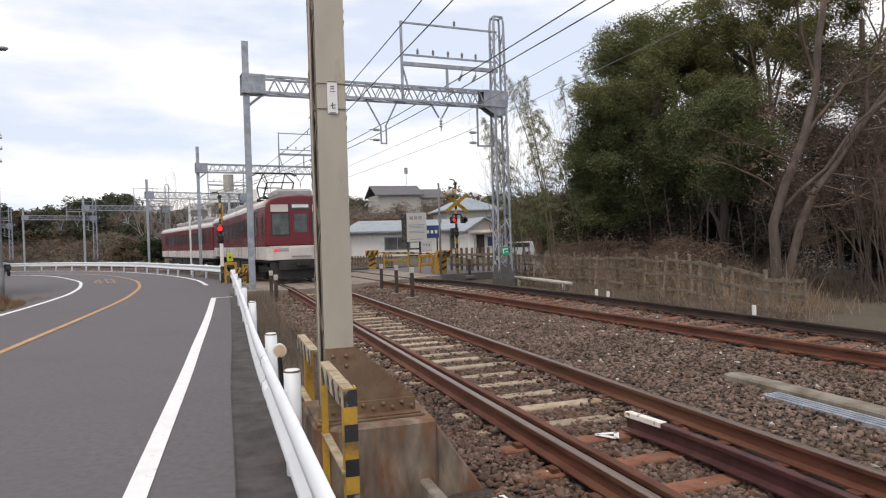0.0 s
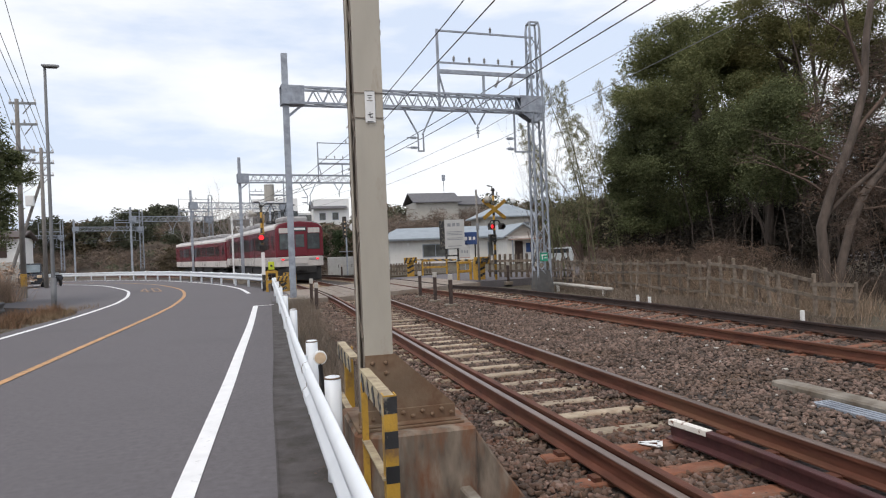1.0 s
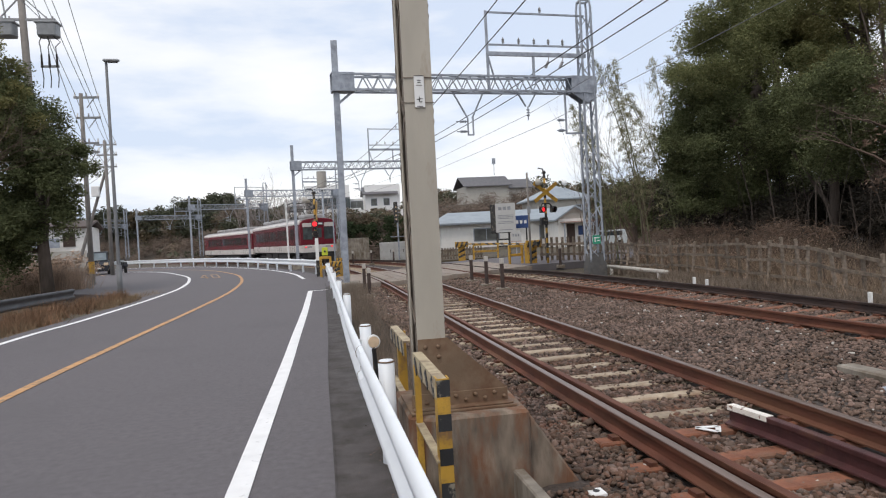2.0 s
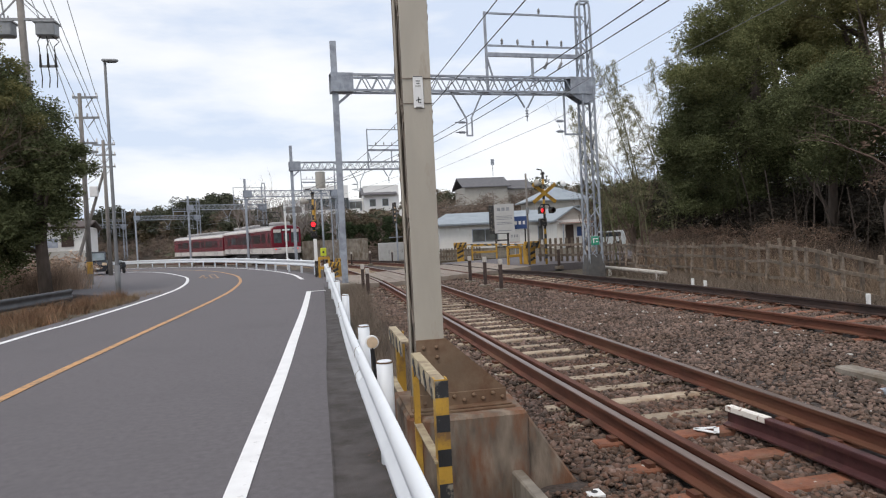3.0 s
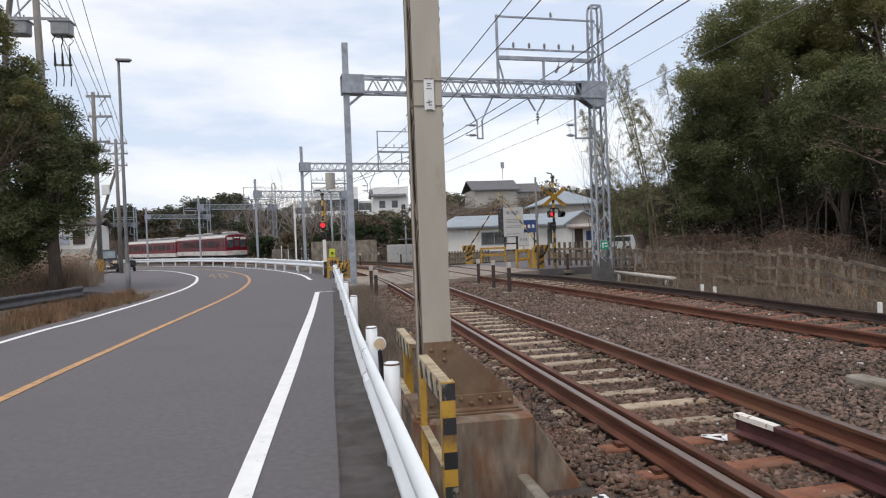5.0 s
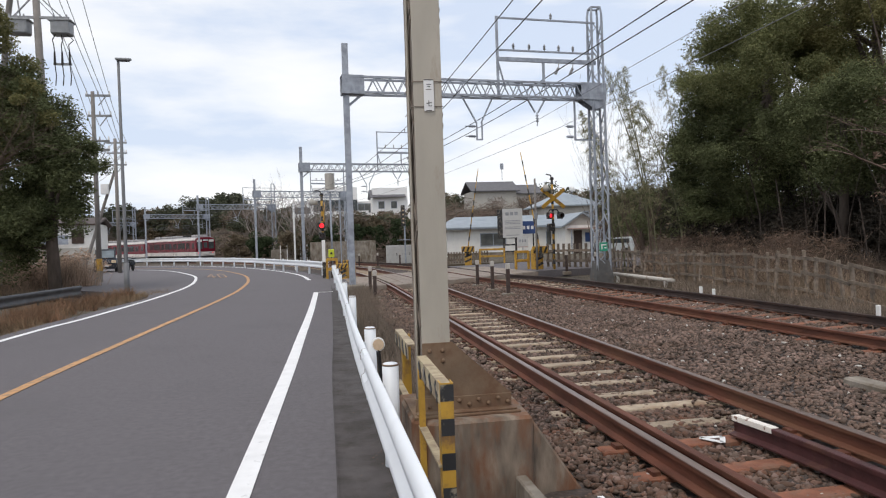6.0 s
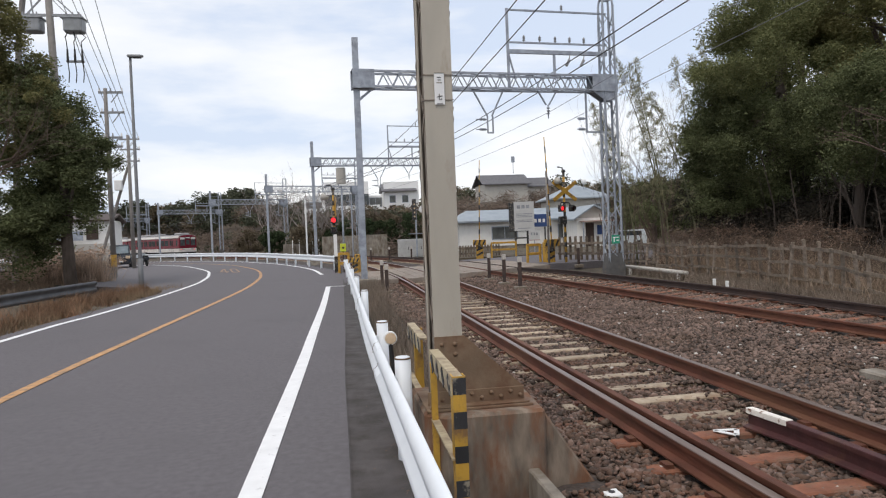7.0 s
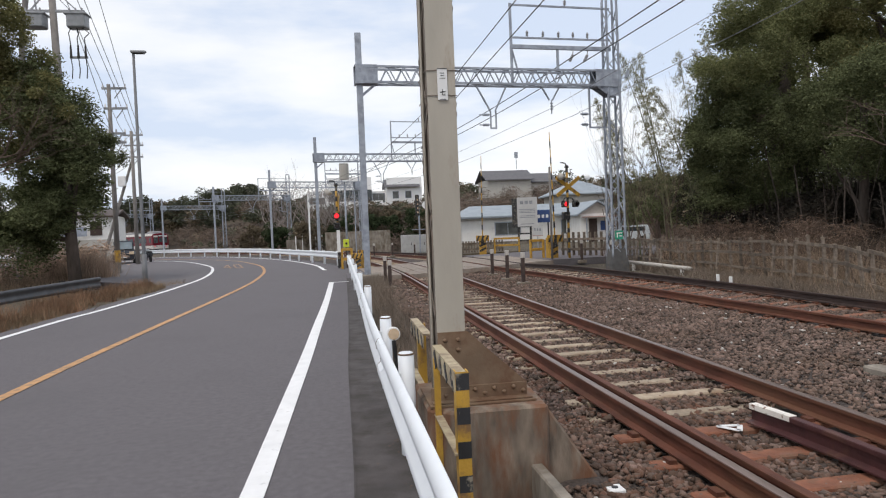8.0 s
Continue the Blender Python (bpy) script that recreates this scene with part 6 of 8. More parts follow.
def utility_poles():
    t = thing("utility_pole", "grey concrete utility pole with crossarms and a yellow band", "utility pole", pose(-10.85, 36.4, 0), group="utility poles")
    part("shaft", Geo().tube([(0, 0, -0.3), (0, 0, 9.45)], 0.135, 12, 0.09), M_UTIL, t, smooth=True)
    crossarm(t, 0.25, 9.25, 1.15)
    crossarm(t, 0.3, 8.25, 1.1)
    crossarm(t, 0.25, 7.0, 0.9)
    crossarm(t, 0.25, 6.55, 0.9)
    part("warning_sleeve", Geo().tube([(0, 0, 0.55), (0, 0, 1.15)], 0.142, 12), M_YELLOW, t, "yellow warning sleeve")
    part("lower_sleeve", Geo().tube([(0, 0, 0.0), (0, 0, 0.55)], 0.146, 12), M_UTIL, t)
    t = thing("utility_pole", "grey utility pole with a strut and a junction box", "utility pole", pose(-13.6, 50, 0), group="utility poles")
    part("shaft", Geo().tube([(0, 0, -0.3), (0, 0, 9.2)], 0.15, 10, 0.10), M_UTIL, t, smooth=True)
    part("strut", Geo().tube([(-2.6, 0.4, -0.3), (-0.05, 0.1, 7.2)], 0.13, 8, 0.09), M_UTIL, t, "leaning strut")
    crossarm(t, 0.1, 8.9, 1.3)
    crossarm(t, 0.1, 8.2, 1.3)
    crossarm(t, 0.1, 7.4, 1.2)
    part("junction_box", Geo().box(-1.0, -0.15, 5.4, -0.5, 0.15, 6.1), M_WHITE, t, bevel=0.03)
    t = thing("utility_pole", "transformer pole rising behind the evergreen tree", "utility pole", pose(-11.0, 31, 0), group="utility poles")
    part("shaft", Geo().tube([(0, 0, -0.3), (-0.32, 0, 13.5)], 0.19, 12, 0.13), M_UTIL, t, smooth=True)
    part("strut", Geo().tube([(-2.4, 0.5, -0.3), (-1.62, 0.3, 10.6), (-1.15, 0.2, 13.5)], 0.14, 10, 0.11), M_UTIL, t, "leaning strut pole")
    part("crossarm", Geo().box(-1.35, -0.08, 11.28, 0.98, 0.0, 11.38), M_TRAFO, t)
    part("crossarm", Geo().box(-1.6, -0.08, 13.0, 1.0, 0.0, 13.1), M_TRAFO, t)
    for a, b in (((-1.2, -0.04, 11.3), (-0.3, -0.04, 12.3)), ((0.75, -0.04, 11.3), (-0.25, -0.04, 12.3)), ((-0.9, 0, 11.3), (-1.1, 0, 13)), ((0.2, 0, 12.2), (0.9, 0, 13))):
        part("brace", Geo().beam(a, b, 0.05), M_TRAFO, t)
    for x, w in ((-0.98, 0.46), (0.68, 0.42)):
        c = part("transformer", Geo().prism([(x - w * 0.86, -0.30), (x + w * 0.86, -0.30), (x + w, 0.1), (x + w * 0.8, 0.3), (x - w * 0.8, 0.3), (x - w, 0.1)], 10.62, 11.18), M_TRAFO, t, "grey transformer tank", bevel=0.04)
        part("lid", Geo().box(x - w - 0.03, -0.34, 11.14, x + w + 0.03, 0.32, 11.22), M_TRAFO, c, bevel=0.02)
        for u in (-0.6, 0, 0.6):
            part("bushing", Geo().tube([(x + u * w, -0.2, 11.2), (x + u * w, -0.2, 11.42)], 0.05, 8, 0.03), M_INSUL, c)
    k = part("cutout_bar", Geo().box(0.32, -0.1, 9.36, 1.02, 0.0, 9.44), M_TRAFO, t)
    for i, u in enumerate((0.38, 0.67, 0.96)):
        part("cutout", Geo().tube([(u, -0.1, 9.35), (u, -0.1, 9.9)], 0.055, 8, 0.035), M_UNDER, k)
        part("lead", Geo().tube([(u, -0.1, 9.9), (u - 0.02, -0.1, 10.2), (u + 0.12 * (i - 0.5), -0.1, 10.4), (0.45 + 0.2 * i, -0.1, 10.65)], 0.02, 6), M_UNDER, k)
        part("drop_lead", Geo().tube([(u, -0.1, 9.36), (u + 0.04, -0.1, 8.9), (u, -0.1, 8.5)], 0.02, 6), M_UNDER, k)
    g = [[(-11.2, 31, 13.15), (-11.1, 36.4, 9.4), (-14.1, 50, 9.1)], [(-10.75, 31, 13.15), (-10.6, 36.4, 9.4), (-13.5, 50, 9.1)], [(-9.7, 31, 13.1), (-10.1, 36.4, 9.4), (-12.9, 50, 9.1)], [(-10.2, 31, 12.4), (-10.05, 36.4, 8.4), (-13.0, 50, 8.3)], [(-10.6, 31, 11.4), (-10.7, 36.4, 6.7), (-13.5, 50, 7.5)], [(-11.2, 31, 8.6), (-10.3, 36.4, 6.6), (-13.2, 50, 7.4)]]
    for line in g:
        a, b, c = line
        first = Vector(a) + (Vector(a) - Vector(b)) * 2.2
        first.z = a[2] + 1.5
        pts = sag(first, a, 0.3) + sag(a, b, 0.05)[1:] + sag(b, c, 0.25)[1:] + sag(c, (c[0] - 12, c[1] + 25, c[2]), 0.4)[1:]
        wire(pts, 0.015, M_WIRE_GREY, "grey power line between utility poles", "power_line")


street_lamp()
utility_poles()


def parked_car():
    t = thing("parked_car", "small dark boxy car parked on the forecourt", "car", pose(-15.45, 53.5, 0, 0, 0, 14))
    m = Matrix(((0, 0, 1, 0), (1, 0, 0, 0), (0, 1, 0, 0), (0, 0, 0, 1)))
    part("body", Geo().prism([(-1.65, 0.25), (1.65, 0.25), (1.7, 0.75), (1.6, 0.95), (0.6, 1.0), (-1.6, 1.0), (-1.7, 0.7)], -0.72, 0.72, m), M_CARPAINT, t, bevel=0.05)
    part("cabin", Geo().prism([(-1.55, 1.0), (-0.75, 1.0), (0.9, 1.0), (0.35, 1.62), (-1.35, 1.66)], -0.64, 0.64, m), M_CARPAINT, t, "dark cabin", bevel=0.06)
    part("windscreen", Geo().prism([(-1.62, 1.04), (-1.44, 1.55), (-1.40, 1.55), (-1.50, 1.04)], -0.56, 0.56, m), M_SCREEN, t, "pale reflecting windscreen")
    for s in (-1, 1):
        part("side_window", Geo().box(s * 0.645 - 0.01, -1.2, 1.08, s * 0.645 + 0.01, 0.5, 1.5), M_GLASS, t)
        part("headlight", Geo().box(s * 0.52 - 0.15, -1.74, 0.66, s * 0.52 + 0.15, -1.66, 0.86), M_LENS, t, bevel=0.02)
    w = Geo().tube([(-0.09, 0, 0), (0.09, 0, 0)], 0.28, 18).mesh("wheel", M_TYRE)
    hub = Geo().tube([(-0.1, 0, 0), (0.1, 0, 0)], 0.16, 12).mesh("hub", M_GALV)
    for x in (-0.66, 0.66):
        for y in (-1.1, 1.15):
            q = part("wheel", w, None, t, at=pose(x, y, 0.28))
            part("hub", hub, None, q)
    part("plate", Geo().box(-0.2, -1.76, 0.42, 0.2, -1.74, 0.55), M_WHITE, t)
    b = thing("scooter", "dark scooter with a pale front shield parked by the car", "scooter", pose(-14.0, 54.2, 0, 0, 0, 30))
    for y in (-0.6, 0.6):
        part("wheel", Geo().tube([(-0.05, y, 0.24), (0.05, y, 0.24)], 0.24, 14), M_TYRE, b)
    part("body", Geo().prism([(-0.75, 0.45), (-0.1, 0.30), (0.25, 0.30), (0.45, 0.55), (-0.1, 0.72), (-0.75, 0.70)], -0.14, 0.14, m), M_CARPAINT, b, bevel=0.03)
    part("seat", Geo().box(-0.13, -0.65, 0.70, 0.13, 0.05, 0.80), M_TYRE, b, bevel=0.03)
    part("front_shield", Geo().prism([(0.42, 0.35), (0.52, 0.35), (0.42, 0.95), (0.36, 0.95)], -0.2, 0.2, m), M_CARWHITE, b, "pale front shield", bevel=0.02)
    part("handlebar", Geo().tube([(-0.32, 0.30, 1.02), (0, 0.38, 0.98), (0.32, 0.30, 1.02)], 0.02, 6), M_UNDER, b)
    v = thing("parked_van", "pale van parked half hidden behind brush", "car", pose(26.2, 58, -0.28, 0, 0, 62))
    part("body", Geo().prism([(-1.65, 0.25), (1.65, 0.25), (1.7, 0.8), (1.2, 0.95), (0.8, 1.5), (-1.5, 1.52), (-1.7, 0.7)], -0.74, 0.74, m), M_CARWHITE, v, bevel=0.05)
    part("windscreen", Geo().prism([(1.22, 1.06), (1.26, 1.06), (0.88, 1.42), (0.84, 1.42)], -0.6, 0.6, m), M_GLASS, v)
    for s in (-1, 1):
        part("side_window", Geo().box(s * 0.745 - 0.01, -1.3, 1.0, s * 0.745 + 0.01, 0.7, 1.38), M_GLASS, v)
    for x in (-0.66, 0.66):
        for y in (-1.1, 1.15):
            q = part("wheel", w, None, v, at=pose(x, y, 0.28))


parked_car()


# ---- right side: fence, pipe, stakes, trough ----
def plank_fence():
    t = thing("plank_fence", "weathered grey wooden post and rail fence overgrown with dry vines", "fence")
    line = spline([(11.53, 11.1), (11.5, 13.2), (11.85, 15.7), (12.0, 20), (12.1, 24.9), (12.3, 28.0), (13.2, 30.5)], 0.5)
    post = Geo().box(-0.036, -0.035, -1.3, 0.036, 0.035, 0.0).mesh("fence_post", M_WOOD_POST, bevel=0.008)
    def top(y):
        return float(np.interp(y, (11.1, 12.6, 13.4, 15.7, 30), (0.47, 0.57, 0.68, 0.82, 0.84)))
    rng = random.Random(8)
    for i, (x, y, _) in enumerate(line):
        part("fence_post", post, None, t, at=pose(x, y, top(y) + 0.13 + rng.uniform(-0.12, 0.10), rng.uniform(-5, 5), rng.uniform(-6, 6), rng.uniform(-12, 12)))
    for a, b in zip(line[::2], line[2::2]):
        for z in (0.0, -0.37, -0.74):
            if rng.random() < 0.06:
                continue
            part("rail_plank", Geo().beam((a[0] - 0.06, a[1], top(a[1]) + z + rng.uniform(-0.07, 0.06)), (b[0] - 0.06, b[1] + 0.04, top(b[1]) + z + rng.uniform(-0.08, 0.06)), 0.03, 0.075), M_WOOD_FENCE, t)
    t = thing("picket_fence", "low weathered wooden picket fence before the white house", "fence")
    for i in range(24):
        u = i / 23
        part("picket", Geo().box(6.4 + 4.2 * u - 0.05, 42.9, -0.2, 6.4 + 4.2 * u + 0.05, 42.95, 0.72), M_WOOD_FENCE, t)
    for z in (0.15, 0.5):
        part("rail_plank", Geo().box(6.3, 42.95, z, 10.7, 43.0, z + 0.1), M_WOOD_FENCE, t)
    t = thing("picket_fence", "dark wooden fence beside the crossing signal", "fence")
    for i in range(12):
        u = i / 11
        part("picket", Geo().box(11.3 + 2.0 * u - 0.06, 33.0 - 3.0 * u, -0.2, 11.3 + 2.0 * u + 0.06, 33.06 - 3.0 * u, 1.15), M_WOOD_FENCE, t)
    for z in (0.3, 0.8):
        part("rail_plank", Geo().beam((11.2, 33.0, z), (13.4, 29.9, z), 0.04, 0.12), M_WOOD_FENCE, t)


plank_fence()
t = thing("pipe", "white conduit pipe on short stands beside the fence", "pipe")
part("tube", Geo().tube([(11.12, 25.2, 0.0), (11.25, 23, -0.02), (11.38, 20.7, -0.06)], 0.07, 12), M_CAP, t, smooth=True)
for x, y in ((11.15, 24.5), (11.35, 21.2)):
    part("stand", Geo().box(x - 0.05, y - 0.04, -0.4, x + 0.05, y + 0.04, -0.03), M_WHITE, t)
for x, y, h in ((10.72, 11.65, 0.24), (10.13, 17.0, 0.30), (10.38, 16.8, 0.24)):
    t = thing("marker_stake", "short white boundary stake beside the track", "stake", pose(x, y, -0.27), group="white stakes")
    part("shaft", Geo().box(-0.035, -0.035, -0.2, 0.035, 0.035, h + 0.01), M_WHITE, t, bevel=0.008)
t = thing("marker_stake", "small white capped marker block in the ballast", "stake", pose(1.69, 4.10, -0.2), group="white stakes")
part("shaft", Geo().box(-0.055, -0.055, -0.2, 0.055, 0.055, 0.06), M_WHITE, t, bevel=0.006)
part("plug", Geo().tube([(0, 0, 0.06), (0, 0, 0.064)], 0.022, 10), M_BLACK, t)
t = thing("cable_trough", "concrete cable trough edge with a metal strip in the ballast", "cable trough")
part("edge", Geo().box(5.55, -4, -0.4, 5.78, 6.55, -0.095), M_CONCRETE, t, bevel=0.02)
part("metal_strip", Geo().box(5.30, -4, -0.3, 5.53, 5.7, -0.145), M_GALV, t)
for i in range(3):
    part("strip_rib", Geo().box(5.34 + 0.06 * i, -4, -0.147, 5.36 + 0.06 * i, 5.65, -0.133), M_GALV, t)
t = thing("green_sign", "small green plate with white marks on the gantry tower", "sign", pose(10.28, 24.1, 0))
f = part("panel", Geo().box(0.0, -0.02, 0.92, 0.30, 0.02, 1.24), M_GREENSIGN, t)
part("mark", Geo().box(0.04, -0.026, 1.13, 0.26, -0.02, 1.17).box(0.06, -0.026, 0.98, 0.10, -0.02, 1.13).box(0.16, -0.026, 1.02, 0.26, -0.02, 1.06), M_WHITE, f)


# ---- wires over the tracks ----
def line_wires():
    spots = [-28, -6, 24, 44, 66, 92, 118, 140]
    def run(off, z, s, r, m, label, rise=0.0):
        pts = []
        for a, b in zip(spots, spots[1:]):
            def at(q):
                x, y, _ = bend(q, off)
                if off > 2 and y < 27:
                    x = far_line(q)[0] + off - 3.8
                return (x, y, z + dip(y) + (rise if y < 0 else 0.0))
            seg = sag(at(a), at(b), s, 10)
            pts += seg[1:] if pts else seg
        wire(pts, r, m, label)
    run(0.48, 5.28, 0.02, 0.011, M_WIRE, "dark contact wire over the track")
    run(0.42, 5.92, 0.18, 0.011, M_WIRE, "dark messenger wire over the track")
    run(5.7, 5.55, 0.02, 0.009, M_WIRE_GREY, "thin contact wire over the further track", 1.1)
    run(4.8, 5.80, 0.02, 0.008, M_WIRE_GREY, "thin messenger wire over the further track", 1.2)
    run(5.58, 7.60, 0.12, 0.019, M_WIRE, "thick black feeder cable beside the gantry", 0.8)
    run(6.18, 7.52, 0.12, 0.019, M_WIRE, "thick black feeder cable beside the gantry", 0.8)


line_wires()


# ---- trees and plants ----
def leafy(name, label, base, trunk, clusters, size, seed, material, limbs=6, bark=M_BARK, category="tree", shell=0.55, long=1.0, droop=0.0):
    """A tree: tapered trunk and limbs, and a crown of leaf lumps."""
    t = thing(name, label, category, pose(*base))
    h, r = trunk
    rng = random.Random(seed)
    g = Geo().tube([(0, 0, -0.4), (rng.uniform(-0.1, 0.1), rng.uniform(-0.1, 0.1), h * 0.5), (rng.uniform(-0.2, 0.2), rng.uniform(-0.2, 0.2), h)], r, 10, r * 0.45)
    for i in range(limbs):
        c = rng.choice(clusters)
        z = h * rng.uniform(0.3, 0.9)
        d = Vector((c[0], c[1], c[2] - z))
        g.tube([(0, 0, z), tuple(Vector((0, 0, z)) + d * 0.5 + Vector((0, 0, 0.2))), tuple(Vector((0, 0, z)) + d * 0.92)], r * 0.4, 6, r * 0.1, cap=False)
    part("trunk", g, bark, t, "grey trunk and limbs", smooth=True)
    me = soup("crown", *leaves(clusters, size, seed, shell, long, droop), material)
    tagged(part("crown", me, None, t, "dense evergreen leaves"), kind="stuff")
    return t


def lumps(cx, cy, cz, rx, ry, rz, n, r, count, seed, flat=0.75):
    """Lumps spread over an ellipsoid's skin and some within it."""
    rng = random.Random(seed)
    out = []
    for i in range(n):
        v = Vector((rng.gauss(0, 1), rng.gauss(0, 1), rng.gauss(0, 1))).normalized() * rng.uniform(0.55, 1.0)
        q = r * rng.uniform(0.6, 1.3)
        out.append((cx + v.x * rx, cy + v.y * ry, cz + v.z * rz, q, q, q * flat, int(count * rng.uniform(0.7, 1.3))))
    return out


def right_woods():
    # Split by height: paler leaf colour above stands in for the lit top.
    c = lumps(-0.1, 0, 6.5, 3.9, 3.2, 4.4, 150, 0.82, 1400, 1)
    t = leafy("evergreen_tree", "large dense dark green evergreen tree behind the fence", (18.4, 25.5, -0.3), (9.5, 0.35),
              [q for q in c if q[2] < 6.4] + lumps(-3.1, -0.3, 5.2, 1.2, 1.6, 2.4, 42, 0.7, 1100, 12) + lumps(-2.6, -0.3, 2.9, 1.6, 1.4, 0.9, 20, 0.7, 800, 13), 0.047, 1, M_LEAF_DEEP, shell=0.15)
    tagged(part("upper_crown", soup("upper_crown", *leaves([q for q in c if q[2] >= 6.4] + lumps(-0.6, 0, 9.9, 2.4, 2.0, 1.6, 24, 0.75, 1200, 18), 0.047, 17, 0.15), M_LEAF_UPPER), None, t, "yellower top leaves, lit tone put into their colour"), kind="stuff")
    leafy("evergreen_tree", "broad evergreen tree with olive green leaves", (21.4, 23.0, -0.3), (10, 0.3),
          lumps(0, 0, 8.8, 3.2, 3.0, 4.4, 84, 0.85, 1200, 2), 0.047, 2, M_LEAF_OLIVE, shell=0.3)
    leafy("evergreen_tree", "dark evergreen tree in the thick of the wood", (24.0, 31.5, -0.3), (12, 0.3),
          lumps(0, 0, 8.6, 4.0, 3.5, 5.0, 60, 1.2, 420, 3), 0.14, 3, M_LEAF)
    leafy("evergreen_tree", "tall olive-leaved tree rising over the wood", (24.0, 18.5, -0.3), (12, 0.28),
          lumps(0, 0, 9.8, 3.0, 2.8, 4.2, 62, 0.95, 860, 4), 0.055, 4, M_LEAF_OLIVE, shell=0.1)
    leafy("evergreen_tree", "shadowed evergreen tree at the wood's edge", (26.5, 14.0, -0.3), (11, 0.28),
          lumps(0, 0, 7.2, 3.4, 3.4, 5.0, 62, 0.95, 760, 5), 0.058, 5, M_LEAF_OLIVE, shell=0.1)
    leafy("evergreen_tree", "olive-leaved tree with gaps of sky in its crown", (20.5, 21.0, -0.3), (9.0, 0.13),
          lumps(0.5, 0, 10.6, 2.6, 2.4, 2.8, 50, 0.8, 900, 9), 0.048, 9, M_LEAF_OLIVE, shell=0.1)
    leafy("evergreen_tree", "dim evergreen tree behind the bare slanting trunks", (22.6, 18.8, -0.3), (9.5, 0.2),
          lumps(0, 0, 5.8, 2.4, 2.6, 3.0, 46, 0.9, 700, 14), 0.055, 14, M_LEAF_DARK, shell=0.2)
    leafy("evergreen_tree", "dense evergreen tree spreading over the shaded thicket", (17.9, 21.0, -0.3), (6.5, 0.2),
          lumps(0, 0, 5.2, 2.3, 2.2, 2.1, 56, 0.8, 950, 15), 0.047, 15, M_LEAF_DEEP, shell=0.15)
    leafy("evergreen_tree", "low dark evergreen tree behind the line tower", (22.4, 45.0, -0.3), (4.5, 0.2),
          lumps(0, 0, 3.3, 3.0, 2.4, 2.3, 44, 0.8, 420, 16), 0.09, 16, M_LEAF_DEEP, shell=0.2)
    # undergrowth that closes the wood, its shade held in the dark leaf colour
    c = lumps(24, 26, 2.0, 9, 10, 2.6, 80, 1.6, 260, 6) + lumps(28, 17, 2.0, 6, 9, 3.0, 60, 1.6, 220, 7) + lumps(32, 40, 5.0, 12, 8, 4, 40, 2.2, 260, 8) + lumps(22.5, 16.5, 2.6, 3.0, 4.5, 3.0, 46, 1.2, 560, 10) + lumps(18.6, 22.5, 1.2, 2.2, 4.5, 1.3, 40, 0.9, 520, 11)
    tagged(new("undergrowth", soup("undergrowth", *leaves([(*q[:6], int(q[6] * 1.7)) for q in c], 0.085, 8, 0.15, 1.7, 0.0, 0.22), M_LEAF_SHADE)), "tangled undergrowth beneath the trees, darkened in colour for shade", "undergrowth", kind="stuff")
    # bamboo at the edge of the wood
    for i, (x, y, h, lean) in enumerate(((14.4, 27.5, 8.6, -0.10), (15.0, 29.0, 9.2, -0.12), (16.9, 29.5, 9.4, -0.05), (13.8, 29.5, 6.6, -0.12), (16.6, 27.5, 9.0, -0.06), (14.0, 31.0, 7.6, -0.10), (15.2, 26.6, 7.2, -0.14), (15.6, 30.5, 9.6, -0.06), (17.6, 28.5, 9.8, -0.05))):
        t = thing("bamboo", "pale green bamboo with feathery bent tip", "bamboo", pose(x, y, -0.3), group="bamboo canes")
        pts = [(lean * h * (u ** 2) * 2.0, 0.1 * math.sin(u * 3), h * u) for u in np.linspace(0, 1, 9)]
        part("cane", Geo().tube(pts, 0.045, 6, 0.012), M_BAMBOO_CANE, t, smooth=True)
        cl = []
        rng = random.Random(40 + i)
        for k in range(46):
            # a side spray that reaches out and droops at its end
            u = 0.34 + 0.66 * k / 45
            w = (1.25 * (1.06 - u) + 0.16) * rng.uniform(0.5, 1.2)
            a = rng.uniform(0, 6.28)
            for e in (0.35, 0.6, 0.82, 1.0):
                cl.append((lean * h * u * u * 2.0 + math.cos(a) * w * e, math.sin(a) * w * e, h * u + 0.5 * e - 0.55 * e * e, 0.17, 0.17, 0.09, 13))
        me = soup("foliage", *leaves(cl, 0.050, 50 + i, 0.0, 2.2, 0.9, 0.15), M_BAMBOO)
        tagged(part("foliage", me, None, t, "feathery bamboo leaves"), kind="stuff")
    # bare tree with slanting trunks
    t = thing("bare_tree", "leafless tree with thick slanting grey trunks", "tree")
    rng = random.Random(12)
    g = Geo()
    g.tube([(13.6, 14, -0.5), (13.62, 14, 0.6), (13.55, 14, 1.7), (13.95, 14, 2.7), (14.6, 14, 3.9), (15.05, 14, 5.2), (15.2, 14, 6.6), (15.6, 14, 8.4)], 0.14, 9, 0.075)
    g.tube([(13.75, 13.8, -0.5), (13.9, 13.8, 0.7), (14.25, 13.8, 1.7), (14.7, 13.8, 2.5), (15.4, 13.8, 3.2), (16.2, 13.8, 4.1), (17.5, 13.8, 5.4), (18.6, 13.8, 6.2)], 0.115, 9, 0.07)
    g.tube([(13.75, 14, 2.0), (14.4, 13.9, 2.6), (15.1, 13.8, 3.1), (16.0, 13.6, 4.3), (17.2, 13.4, 5.2)], 0.06, 7, 0.035)
    part("trunk", g, M_BARK, t, smooth=True)
    g = Geo()
